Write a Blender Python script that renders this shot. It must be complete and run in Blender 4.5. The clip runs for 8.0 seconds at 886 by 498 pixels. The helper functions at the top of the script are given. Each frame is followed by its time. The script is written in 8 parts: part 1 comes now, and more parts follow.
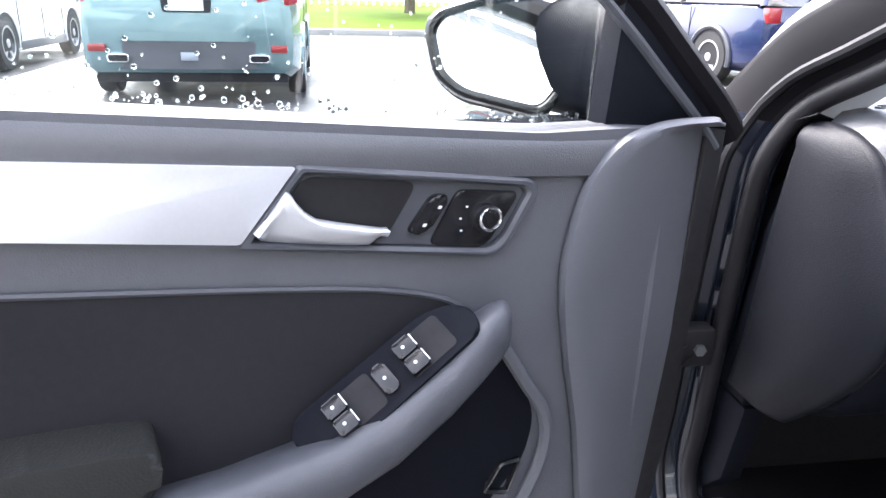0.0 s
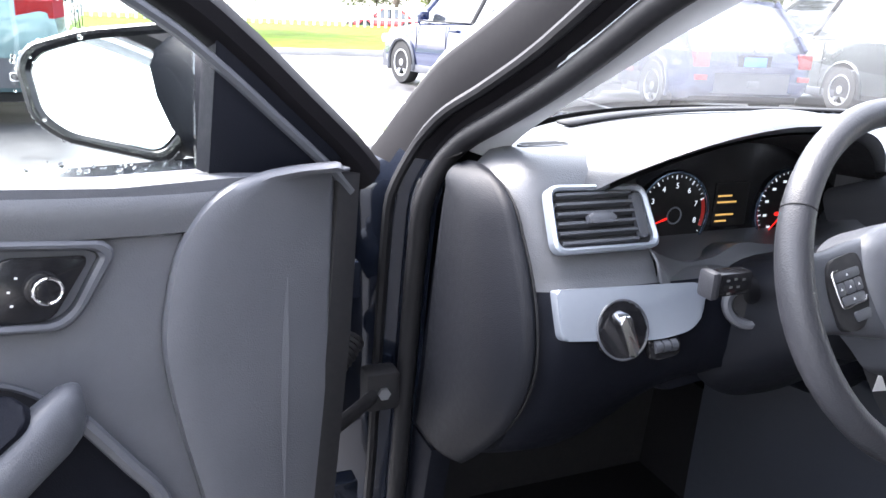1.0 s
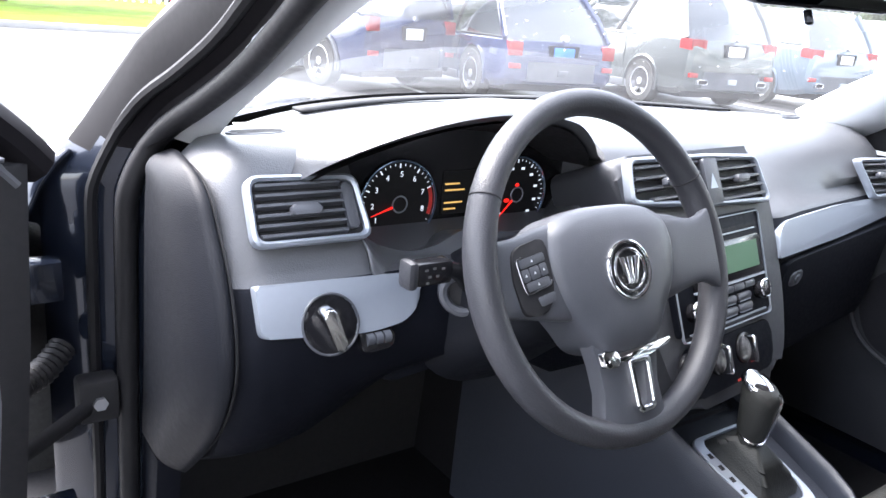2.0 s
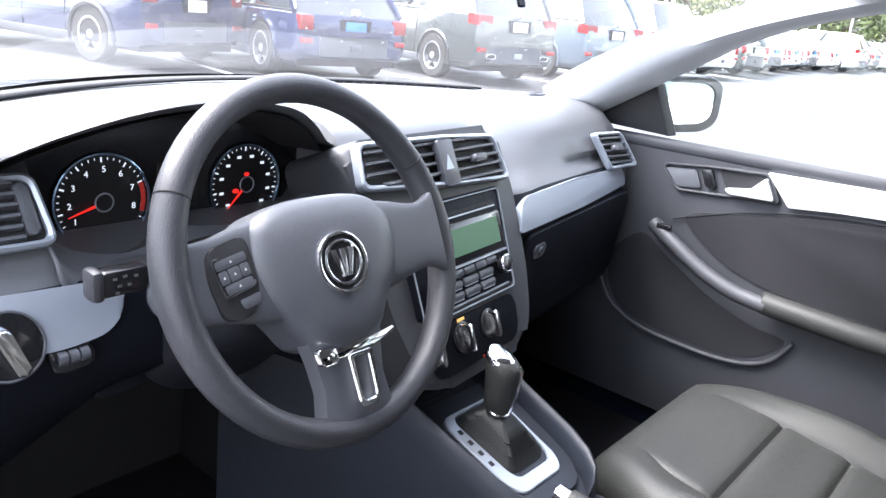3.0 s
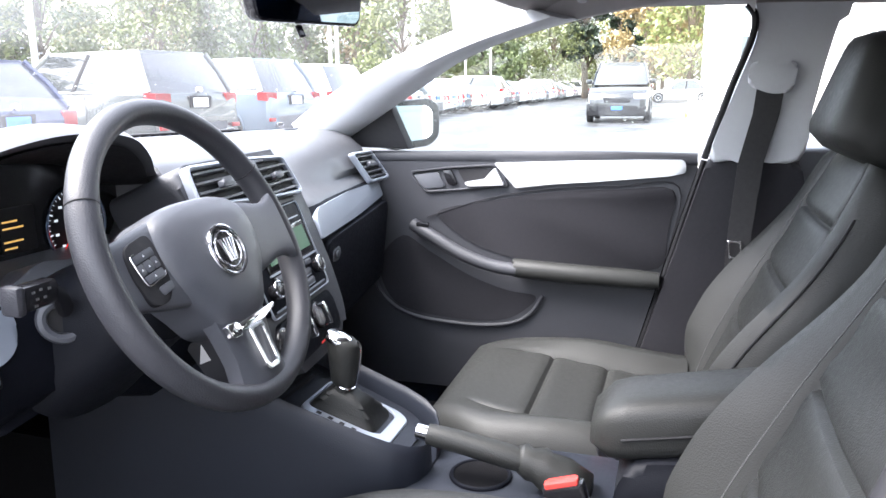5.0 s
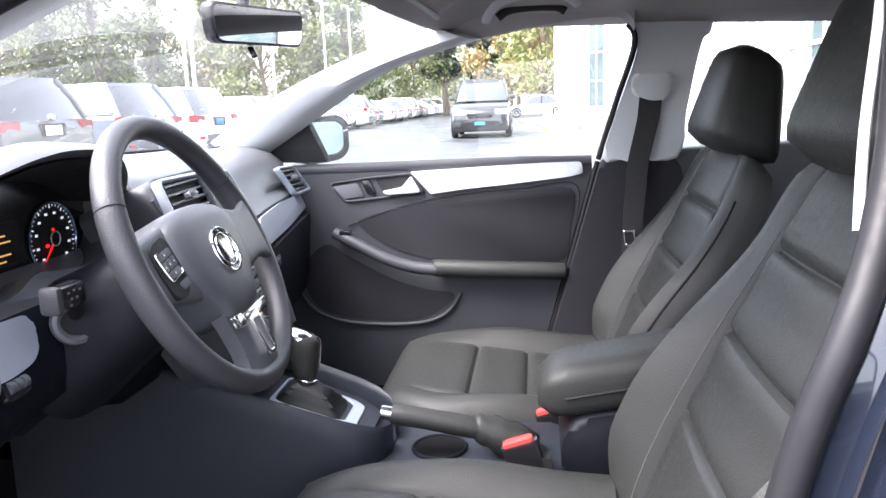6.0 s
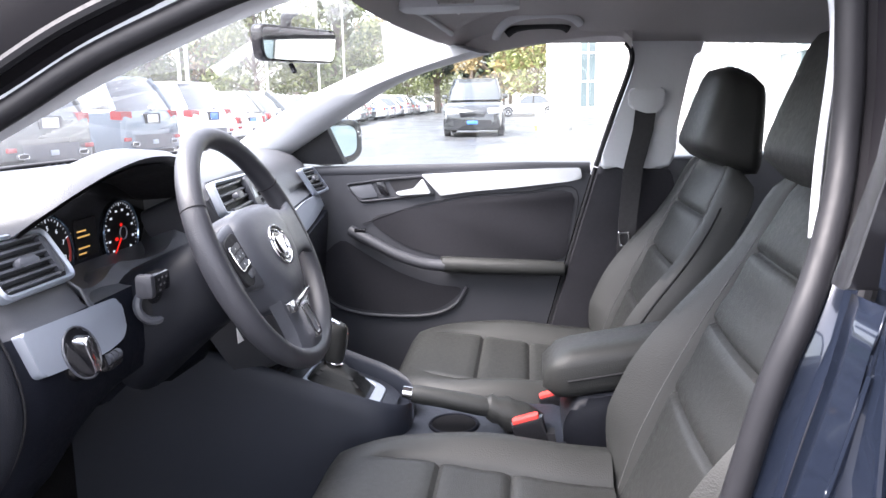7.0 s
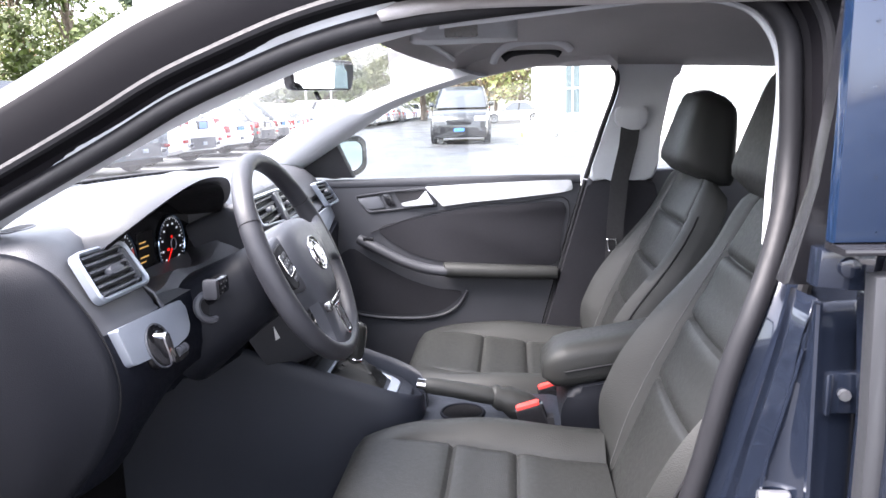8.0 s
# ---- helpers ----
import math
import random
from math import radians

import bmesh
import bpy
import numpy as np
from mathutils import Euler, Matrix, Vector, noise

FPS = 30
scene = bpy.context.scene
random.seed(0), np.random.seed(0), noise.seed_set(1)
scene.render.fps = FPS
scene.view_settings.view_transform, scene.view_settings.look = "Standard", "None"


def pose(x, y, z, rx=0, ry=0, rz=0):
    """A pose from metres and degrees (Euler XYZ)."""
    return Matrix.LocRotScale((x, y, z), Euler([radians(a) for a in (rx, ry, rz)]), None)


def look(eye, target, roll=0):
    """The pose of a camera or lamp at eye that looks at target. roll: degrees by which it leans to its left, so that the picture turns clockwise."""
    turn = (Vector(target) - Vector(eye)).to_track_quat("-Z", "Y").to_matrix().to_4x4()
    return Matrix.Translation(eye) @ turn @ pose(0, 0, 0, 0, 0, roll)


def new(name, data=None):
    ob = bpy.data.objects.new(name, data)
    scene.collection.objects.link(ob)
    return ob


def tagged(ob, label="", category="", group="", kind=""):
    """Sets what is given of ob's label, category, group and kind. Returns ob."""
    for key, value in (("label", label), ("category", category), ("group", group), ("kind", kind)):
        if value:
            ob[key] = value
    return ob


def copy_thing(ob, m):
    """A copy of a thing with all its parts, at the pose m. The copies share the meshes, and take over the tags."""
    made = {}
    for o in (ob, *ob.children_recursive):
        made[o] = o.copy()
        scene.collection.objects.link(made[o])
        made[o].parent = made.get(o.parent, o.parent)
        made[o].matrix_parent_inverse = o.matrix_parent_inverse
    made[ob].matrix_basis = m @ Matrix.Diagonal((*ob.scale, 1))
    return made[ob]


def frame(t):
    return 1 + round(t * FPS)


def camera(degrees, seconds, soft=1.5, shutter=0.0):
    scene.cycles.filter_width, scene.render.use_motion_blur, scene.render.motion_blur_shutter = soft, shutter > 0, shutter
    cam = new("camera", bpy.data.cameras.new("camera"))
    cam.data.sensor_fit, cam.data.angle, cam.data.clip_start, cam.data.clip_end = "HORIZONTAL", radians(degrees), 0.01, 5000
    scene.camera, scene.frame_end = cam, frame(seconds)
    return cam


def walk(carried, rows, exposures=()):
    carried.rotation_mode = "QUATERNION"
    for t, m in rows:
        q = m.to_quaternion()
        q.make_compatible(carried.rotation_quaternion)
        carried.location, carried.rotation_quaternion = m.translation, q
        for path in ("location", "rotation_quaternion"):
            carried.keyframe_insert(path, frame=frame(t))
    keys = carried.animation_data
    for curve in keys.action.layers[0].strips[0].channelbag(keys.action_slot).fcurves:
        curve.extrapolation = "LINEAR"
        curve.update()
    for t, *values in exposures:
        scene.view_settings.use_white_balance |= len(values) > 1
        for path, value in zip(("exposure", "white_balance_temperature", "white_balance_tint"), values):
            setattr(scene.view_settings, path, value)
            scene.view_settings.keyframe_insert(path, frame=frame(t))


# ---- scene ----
cam = camera(60.5, 8.0)
PATH = [
    (0, (-1.219, -0.655, 1.102), (-0.924, 1.216, 0.461), 1.3),
    (0.2, (-1.174, -0.651, 1.106), (-0.787, 1.207, 0.475), 1.4),
    (0.5, (-1.11, -0.651, 1.112), (-0.595, 1.179, 0.491), 1.9),
    (1, (-1.018, -0.639, 1.126), (-0.27, 1.121, 0.54), 2.7),
    (1.5, (-0.951, -0.646, 1.135), (0.062, 0.968, 0.525), 2.9),
    (1.7, (-0.927, -0.656, 1.128), (0.125, 0.936, 0.529), 4.1),
    (2.8, (-0.798, -0.703, 1.148), (0.602, 0.585, 0.531), 5.2),
    (3, (-0.791, -0.706, 1.147), (0.687, 0.495, 0.536), 5.9),
    (3.5, (-0.823, -0.715, 1.133), (0.815, 0.264, 0.533), 5.9),
    (4, (-0.889, -0.707, 1.105), (0.871, 0.074, 0.565), 1.8),
    (4.5, (-0.971, -0.706, 1.09), (0.851, -0.023, 0.63), -0.1),
    (5.8, (-1.144, -0.589, 1.064), (0.795, -0.272, 0.688), -2.1),
    (6, (-1.186, -0.581, 1.069), (0.763, -0.334, 0.695), -2.2),
    (6.5, (-1.257, -0.57, 1.076), (0.696, -0.357, 0.7), -1.3),
    (7, (-1.334, -0.549, 1.098), (0.617, -0.33, 0.717), -1.2),
    (7.5, (-1.419, -0.529, 1.112), (0.536, -0.348, 0.73), -1.2),
    (8, (-1.501, -0.522, 1.131), (0.457, -0.338, 0.766), -1.5),
]
walk(cam, [(t, look(eye, target, roll)) for t, eye, target, roll in PATH], [(0, 3.50, 6400, 16), (1.5, 3.72, 6350, 14), (3, 3.70, 6300, 14), (4.5, 3.66, 6350, 14), (6.5, 3.38, 6450, 18), (8, 3.42, 6450, 18)])

# ---- light ----
world = bpy.data.worlds.new("sky")
scene.world = world
world.use_nodes = True
wn = world.node_tree.nodes
wl = world.node_tree.links
sky = wn.new("ShaderNodeTexSky")
sky.sky_type = "NISHITA"
sky.sun_disc = False
sky.sun_elevation, sky.sun_rotation = radians(56), radians(330)
sky.air_density, sky.dust_density, sky.ozone_density = 1.0, 2.5, 1.0
pale = wn.new("ShaderNodeHueSaturation")
pale.inputs["Saturation"].default_value = 0.40
pale.inputs["Value"].default_value = 1.0
wl.new(sky.outputs["Color"], pale.inputs["Color"])
wl.new(pale.outputs["Color"], wn["Background"].inputs["Color"])
wn["Background"].inputs["Strength"].default_value = 0.14

sun = new("sun", bpy.data.lights.new("sun", "SUN"))
sun.data.energy, sun.data.angle, sun.data.color = 1.7, radians(50), (1.0, 0.97, 0.93)
sun.matrix_world = look((20 * math.sin(radians(330)), 20 * math.cos(radians(330)), 29.6), (0, 0, 0))


# ---- materials ----
def material(name, color, rough=0.5, metal=0.0, vary=0.12, grain=0.0, grain_scale=900.0, blotch=6.0, coat=0.0, wear=0.0, spec=0.5, object_random=0.0):
    """A surface whose colour and gloss vary at two scales, with a fine bump."""
    m = bpy.data.materials.new(name)
    m.use_nodes = True
    n, l = m.node_tree.nodes, m.node_tree.links
    b = n["Principled BSDF"]
    b.inputs["Metallic"].default_value = metal
    b.inputs["Coat Weight"].default_value = coat
    b.inputs["Coat Roughness"].default_value = 0.05
    b.inputs["Specular IOR Level"].default_value = spec
    co = n.new("ShaderNodeTexCoord")
    big = n.new("ShaderNodeTexNoise")
    big.inputs["Scale"].default_value, big.inputs["Detail"].default_value = blotch, 5.0
    small = n.new("ShaderNodeTexNoise")
    small.inputs["Scale"].default_value, small.inputs["Detail"].default_value = blotch * 22, 3.0
    l.new(co.outputs["Object"], big.inputs["Vector"])
    l.new(co.outputs["Object"], small.inputs["Vector"])
    add = n.new("ShaderNodeMath")
    add.operation = "MULTIPLY_ADD"
    add.inputs[1].default_value = 0.35
    l.new(small.outputs["Fac"], add.inputs[0])
    l.new(big.outputs["Fac"], add.inputs[2])
    ramp = n.new("ShaderNodeMapRange")
    ramp.inputs["From Min"].default_value, ramp.inputs["From Max"].default_value = 0.4, 0.95
    ramp.inputs["To Min"].default_value, ramp.inputs["To Max"].default_value = 1 - vary, 1 + vary
    l.new(add.outputs[0], ramp.inputs["Value"])
    mix = n.new("ShaderNodeVectorMath")
    mix.operation = "SCALE"
    mix.inputs[0].default_value = color
    if object_random:
        info = n.new("ShaderNodeObjectInfo")
        rr = n.new("ShaderNodeMapRange")
        rr.inputs["To Min"].default_value, rr.inputs["To Max"].default_value = 1 - object_random, 1 + object_random
        l.new(info.outputs["Random"], rr.inputs["Value"])
        mul = n.new("ShaderNodeMath")
        mul.operation = "MULTIPLY"
        l.new(rr.outputs[0], mul.inputs[0])
        l.new(ramp.outputs[0], mul.inputs[1])
        l.new(mul.outputs[0], mix.inputs["Scale"])
    else:
        l.new(ramp.outputs[0], mix.inputs["Scale"])
    l.new(mix.outputs[0], b.inputs["Base Color"])
    rrange = n.new("ShaderNodeMapRange")
    rrange.inputs["From Min"].default_value, rrange.inputs["From Max"].default_value = 0.3, 0.8
    rrange.inputs["To Min"].default_value, rrange.inputs["To Max"].default_value = max(0.02, rough * (1 - vary - wear)), min(1, rough * (1 + vary + wear))
    l.new(small.outputs["Fac"], rrange.inputs["Value"])
    l.new(rrange.outputs[0], b.inputs["Roughness"])
    if grain:
        v = n.new("ShaderNodeTexVoronoi")
        v.inputs["Scale"].default_value = grain_scale
        l.new(co.outputs["Object"], v.inputs["Vector"])
        bump = n.new("ShaderNodeBump")
        bump.inputs["Strength"].default_value, bump.inputs["Distance"].default_value = grain, 0.0006
        l.new(v.outputs["Distance"], bump.inputs["Height"])
        l.new(bump.outputs[0], b.inputs["Normal"])
    return m


def glass_material(name, tint, strength=1.0, rough=0.0):
    """Thin clear glass: see-through, with a gloss that grows at grazing angles."""
    m = bpy.data.materials.new(name)
    m.use_nodes = True
    n, l = m.node_tree.nodes, m.node_tree.links
    n.remove(n["Principled BSDF"])
    clear = n.new("ShaderNodeBsdfTransparent")
    clear.inputs["Color"].default_value = (*tint, 1)
    gloss = n.new("ShaderNodeBsdfGlossy")
    gloss.inputs["Roughness"].default_value = rough
    fr = n.new("ShaderNodeLayerWeight")
    fr.inputs["Blend"].default_value = 0.5
    steep = n.new("ShaderNodeMath")
    steep.operation = "POWER"
    steep.inputs[1].default_value = 4.5
    up = n.new("ShaderNodeMath")
    up.operation = "MULTIPLY_ADD"
    up.inputs[1].default_value, up.inputs[2].default_value = 0.8 * strength, 0.05 * strength
    mix = n.new("ShaderNodeMixShader")
    l.new(fr.outputs["Facing"], steep.inputs[0])
    l.new(steep.outputs[0], up.inputs[0])
    l.new(up.outputs[0], mix.inputs[0])
    l.new(clear.outputs[0], mix.inputs[1])
    l.new(gloss.outputs[0], mix.inputs[2])
    l.new(mix.outputs[0], n["Material Output"].inputs["Surface"])
    return m


def glow_material(name, color, strength):
    m = bpy.data.materials.new(name)
    m.use_nodes = True
    b = m.node_tree.nodes["Principled BSDF"]
    b.inputs["Base Color"].default_value = (*color, 1)
    b.inputs["Emission Color"].default_value = (*color, 1)
    b.inputs["Emission Strength"].default_value = strength
    return m


SOFT = material("soft_black_plastic", (0.102, 0.107, 0.122), 0.5, grain=0.35, grain_scale=700)
DASH = material("dashboard_foam", (0.078, 0.081, 0.089), 0.36, spec=0.65, grain=0.4, grain_scale=650)
HARD = material("hard_grey_plastic", (0.070, 0.074, 0.086), 0.42, grain=0.25, grain_scale=900)
BLACK = material("gloss_black_plastic", (0.012, 0.012, 0.014), 0.18)
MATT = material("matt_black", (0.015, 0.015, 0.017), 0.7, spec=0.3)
RUBBER = material("rubber_seal", (0.011, 0.011, 0.013), 0.55, vary=0.15, spec=0.3)
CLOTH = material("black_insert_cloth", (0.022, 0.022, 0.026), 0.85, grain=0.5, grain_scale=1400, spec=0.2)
# Near black: the shade of footwell and dash end is in this colour.
LOWER = material("shade_dark_plastic", (0.0060, 0.0070, 0.0110), 0.6, grain=0.3, grain_scale=800, spec=0.10)
# The open door's shade on the dash end is put into this colour.
CAPTRIM = material("shade_dark_end_plastic", (0.0095, 0.0105, 0.014), 0.5, grain=0.3, grain_scale=800, spec=0.16)
CONSOLE = material("blue_grey_console_plastic", (0.016, 0.019, 0.027), 0.5, grain=0.3, grain_scale=800, spec=0.3)
RIMLEATHER = material("grey_black_rim_leather", (0.036, 0.037, 0.043), 0.45, grain=0.4, grain_scale=600, vary=0.12, spec=0.45)
# Darker copy of the driver's door trim; the passenger side's shade is in it.
DOORTRIM = material("shade_dark_door_plastic", (0.046, 0.048, 0.055), 0.5, grain=0.35, grain_scale=700, spec=0.35)
LEATHER = material("black_leatherette", (0.024, 0.025, 0.024), 0.50, grain=0.45, grain_scale=480, vary=0.15, spec=0.30)
STITCH = material("grey_stitching", (0.09, 0.09, 0.09), 0.7)
CHROME = material("chrome", (0.8, 0.8, 0.82), 0.12, metal=1.0, vary=0.05)
SATIN = material("brushed_aluminium", (0.74, 0.76, 0.79), 0.40, metal=0.5, vary=0.06, blotch=14)
SILVERPAINT = material("silver_painted_plastic", (0.33, 0.365, 0.42), 0.36, metal=0.4, vary=0.05)
LIGHTTRIM = material("pale_grey_trim", (0.52, 0.54, 0.57), 0.65, grain=0.3, grain_scale=1100, vary=0.06)
LINER = material("headliner_fabric", (0.40, 0.385, 0.39), 0.95, grain=0.6, grain_scale=1500, vary=0.08)
CARPET = material("black_carpet", (0.008, 0.008, 0.009), 1.0, grain=1.0, grain_scale=600, spec=0.05)
PAINT = material("grey_blue_metallic_paint", (0.012, 0.016, 0.027), 0.22, metal=0.3, vary=0.04, coat=0.8, blotch=4, spec=0.3)
# The blue of the base stands in for the sky's reflection.
SKYTONED = material("sky_toned_gloss", (0.006, 0.014, 0.034), 0.06, vary=0.05, spec=0.6)
PAINTDARK = material("door_frame_black_film", (0.006, 0.0055, 0.007), 0.6, vary=0.05, spec=0.12)
WEBBING = material("seat_belt_webbing", (0.018, 0.018, 0.02), 0.7, grain=0.8, grain_scale=1200)
REDPLASTIC = material("red_plastic", (0.7, 0.05, 0.04), 0.4)
WHITEMARK = material("white_marking", (0.75, 0.75, 0.75), 0.6)
STEEL = material("bare_steel", (0.45, 0.46, 0.48), 0.35, metal=0.9, vary=0.2)
MIRROR = material("mirror_glass", (0.86, 0.88, 0.9), 0.02, metal=1.0, vary=0.0)
GLASS = glass_material("window_glass", (0.93, 0.96, 0.95))
SHIELD = glass_material("windshield_glass", (0.92, 0.95, 0.94), 0.8)


def haze_glass(m, amount):
    """A thin pale layer that puts the veil of glare into a pane."""
    n, l = m.node_tree.nodes, m.node_tree.links
    film = n.new("ShaderNodeBsdfTranslucent")
    film.inputs["Color"].default_value = (0.85, 0.86, 0.88, 1)
    noise = n.new("ShaderNodeTexNoise")
    noise.inputs["Scale"].default_value, noise.inputs["Detail"].default_value = 7.0, 6.0
    co = n.new("ShaderNodeTexCoord")
    spread = n.new("ShaderNodeMapRange")
    spread.inputs["From Min"].default_value, spread.inputs["From Max"].default_value = 0.35, 0.75
    spread.inputs["To Min"].default_value, spread.inputs["To Max"].default_value = amount * 0.7, amount * 1.5
    mix = n.new("ShaderNodeMixShader")
    was = n["Material Output"].inputs["Surface"].links[0].from_socket
    l.new(co.outputs["Object"], noise.inputs["Vector"])
    l.new(noise.outputs["Fac"], spread.inputs["Value"])
    l.new(spread.outputs[0], mix.inputs[0])
    l.new(was, mix.inputs[1])
    l.new(film.outputs[0], mix.inputs[2])
    l.new(mix.outputs[0], n["Material Output"].inputs["Surface"])


haze_glass(SHIELD, 0.018)
SCREEN = glow_material("radio_screen", (0.03, 0.085, 0.042), 0.06)
REDGLOW = glow_material("red_needle", (0.9, 0.02, 0.012), 0.10)
GAUGEMARK = glow_material("lit_gauge_marking", (0.62, 0.68, 0.75), 0.10)
AMBER = glow_material("amber_marking", (0.7, 0.42, 0.12), 0.08)
EDGEGREY = material("grey_edge_strip", (0.026, 0.027, 0.030), 0.45, vary=0.12, blotch=9)
BLUERING = material("blue_chrome_ring", (0.45, 0.6, 0.8), 0.15, metal=1.0)


# ---- shapes ----
def V(*a):
    return Vector(a)


def catmull(pts, n=6, closed=False):
    """A smooth line through the points."""
    p = [Vector(q) for q in pts]
    out = []
    k = len(p)
    for i in range(k if closed else k - 1):
        a, b, c, d = (p[(i + j) % k] if closed else p[min(max(i + j, 0), k - 1)] for j in (-1, 0, 1, 2))
        for s in range(n):
            t = s / n
            out.append(0.5 * (2 * b + (c - a) * t + (2 * a - 5 * b + 4 * c - d) * t * t + (3 * b - a - 3 * c + d) * t**3))
    if not closed:
        out.append(p[-1])
    return out


def rounded(pts, r, seg=4):
    """A closed flat outline with its corners rounded."""
    p = [Vector(q) for q in pts]
    out = []
    for i, b in enumerate(p):
        a, c = p[i - 1], p[(i + 1) % len(p)]
        da, dc = (a - b), (c - b)
        rr = r[i] if isinstance(r, (list, tuple)) else r
        k = min(rr, da.length * 0.48, dc.length * 0.48)
        s, e = b + da.normalized() * k, b + dc.normalized() * k
        for j in range(seg + 1):
            t = j / seg
            out.append(s * (1 - t) ** 2 + b * 2 * t * (1 - t) + e * t * t)
    return out


def loft(rings, closed=True, caps=True):
    bm = bmesh.new()
    rows = [[bm.verts.new(q) for q in ring] for ring in rings]
    m = len(rows[0])
    for r0, r1 in zip(rows, rows[1:]):
        for i in range(m if closed else m - 1):
            bm.faces.new((r0[i], r0[(i + 1) % m], r1[(i + 1) % m], r1[i]))
    if caps and closed:
        bm.faces.new(rows[0][::-1])
        bm.faces.new(rows[-1])
    bmesh.ops.recalc_face_normals(bm, faces=bm.faces)
    return bm


def tube(path, radius, n=10, closed=False, flat=1.0, up=(0, 0, 1)):
    """A round or flattened bar along a path; radius is one number or one for each point."""
    p = [Vector(q) for q in path]
    rings, last = [], Vector(up)
    for i, q in enumerate(p):
        a = p[i - 1] if (closed or i) else p[0]
        b = p[(i + 1) % len(p)] if (closed or i < len(p) - 1) else p[-1]
        t = (b - a).normalized()
        s = t.cross(last)
        if s.length < 1e-4:
            s = t.cross(Vector((1, 0, 0)))
        s.normalize()
        w = s.cross(t).normalized()
        last = w
        r = radius[i] if isinstance(radius, (list, tuple)) else radius
        rings.append([q + r * (math.cos(2 * math.pi * k / n) * s + flat * math.sin(2 * math.pi * k / n) * w) for k in range(n)])
    if closed:
        rings.append(rings[0])
        bm = loft(rings, caps=False)
        bmesh.ops.remove_doubles(bm, verts=bm.verts, dist=1e-6)
        return bm
    return loft(rings)


class Axes:
    """Flat axes a, b and depth d in the world."""

    def __init__(self, origin, a, b, d):
        self.o, self.a, self.b, self.d = Vector(origin), Vector(a).normalized(), Vector(b).normalized(), Vector(d).normalized()

    def __call__(self, a, b, d=0.0):
        return self.o + self.a * a + self.b * b + self.d * d


def prism(fr, outline, d0, d1, bevel=0.0, seg=2, taper=0.0):
    """An outline in a frame's a, b drawn out from depth d0 to d1, with rounded rims."""
    bm = bmesh.new()
    pts = [Vector(q[:2]) for q in outline]
    mid = sum(pts, Vector((0, 0))) / len(pts)
    lo = [bm.verts.new(fr(q.x, q.y, d0)) for q in pts]
    hi = [bm.verts.new(fr(*(q + (mid - q) * taper), d1)) for q in pts]
    top = bm.faces.new(hi)
    bm.faces.new(lo[::-1])
    for i in range(len(pts)):
        j = (i + 1) % len(pts)
        bm.faces.new((lo[i], lo[j], hi[j], hi[i]))
    if bevel:
        bmesh.ops.bevel(bm, geom=list(top.edges), offset=bevel, segments=seg, affect="EDGES", profile=0.5, clamp_overlap=True)
    bmesh.ops.recalc_face_normals(bm, faces=bm.faces)
    return bm


def ringprism(fr, outer, inner, d0, d1, bevel=0.0):
    """A frame: an outline with a hole of as many corners."""
    prof = [(0, d0), (0, d1 - bevel), (bevel, d1), (1 - bevel, d1), (1, d1 - bevel), (1, d0)]
    rings = []
    for o, i in zip(outer, inner):
        o, i = Vector(o[:2]), Vector(i[:2])
        w = (i - o).length
        ring = []
        for f, d in prof:
            g = 0 if f == 0 else 1 if f == 1 else (bevel / w if f == bevel else 1 - bevel / w)
            q = o.lerp(i, max(0, min(1, g)))
            ring.append(fr(q.x, q.y, d))
        rings.append(ring)
    rings.append(rings[0])
    bm = loft(rings, closed=True, caps=False)
    bmesh.ops.remove_doubles(bm, verts=bm.verts, dist=1e-6)
    bmesh.ops.recalc_face_normals(bm, faces=bm.faces)
    return bm


def box(x0, x1, y0, y1, z0, z1, bevel=0.0, seg=2):
    bm = bmesh.new()
    bmesh.ops.create_cube(bm, size=1)
    for v in bm.verts:
        v.co = Vector(((x0 + x1) / 2 + v.co.x * (x1 - x0), (y0 + y1) / 2 + v.co.y * (y1 - y0), (z0 + z1) / 2 + v.co.z * (z1 - z0)))
    if bevel:
        bmesh.ops.bevel(bm, geom=bm.edges[:], offset=bevel, segments=seg, affect="EDGES", profile=0.5)
    return bm


def disc(fr, a, b, r, d0, d1, n=28, bevel=0.0, ry=None):
    return prism(fr, [(a + r * math.cos(2 * math.pi * i / n), b + (ry or r) * math.sin(2 * math.pi * i / n)) for i in range(n)], d0, d1, bevel)


def torus_ring(fr, a, b, r, thick, d, n=36, m=8, ry=None):
    return tube([fr(a + r * math.cos(2 * math.pi * i / n), b + (ry or r) * math.sin(2 * math.pi * i / n), d) for i in range(n)], thick, m, True, up=fr.d)


def grid(f, us, vs):
    bm = bmesh.new()
    rows = [[bm.verts.new(f(u, v)) for v in vs] for u in us]
    for r0, r1 in zip(rows, rows[1:]):
        for i in range(len(vs) - 1):
            bm.faces.new((r0[i], r0[i + 1], r1[i + 1], r1[i]))
    return bm


def steps(a, b, n):
    return [a + (b - a) * i / n for i in range(n + 1)]


def merge(*bms):
    """Several pieces of one part as one."""
    out = bms[0]
    for other in bms[1:]:
        me = bpy.data.meshes.new("piece")
        other.to_mesh(me)
        out.from_mesh(me)
        bpy.data.meshes.remove(me)
        other.free()
    return out


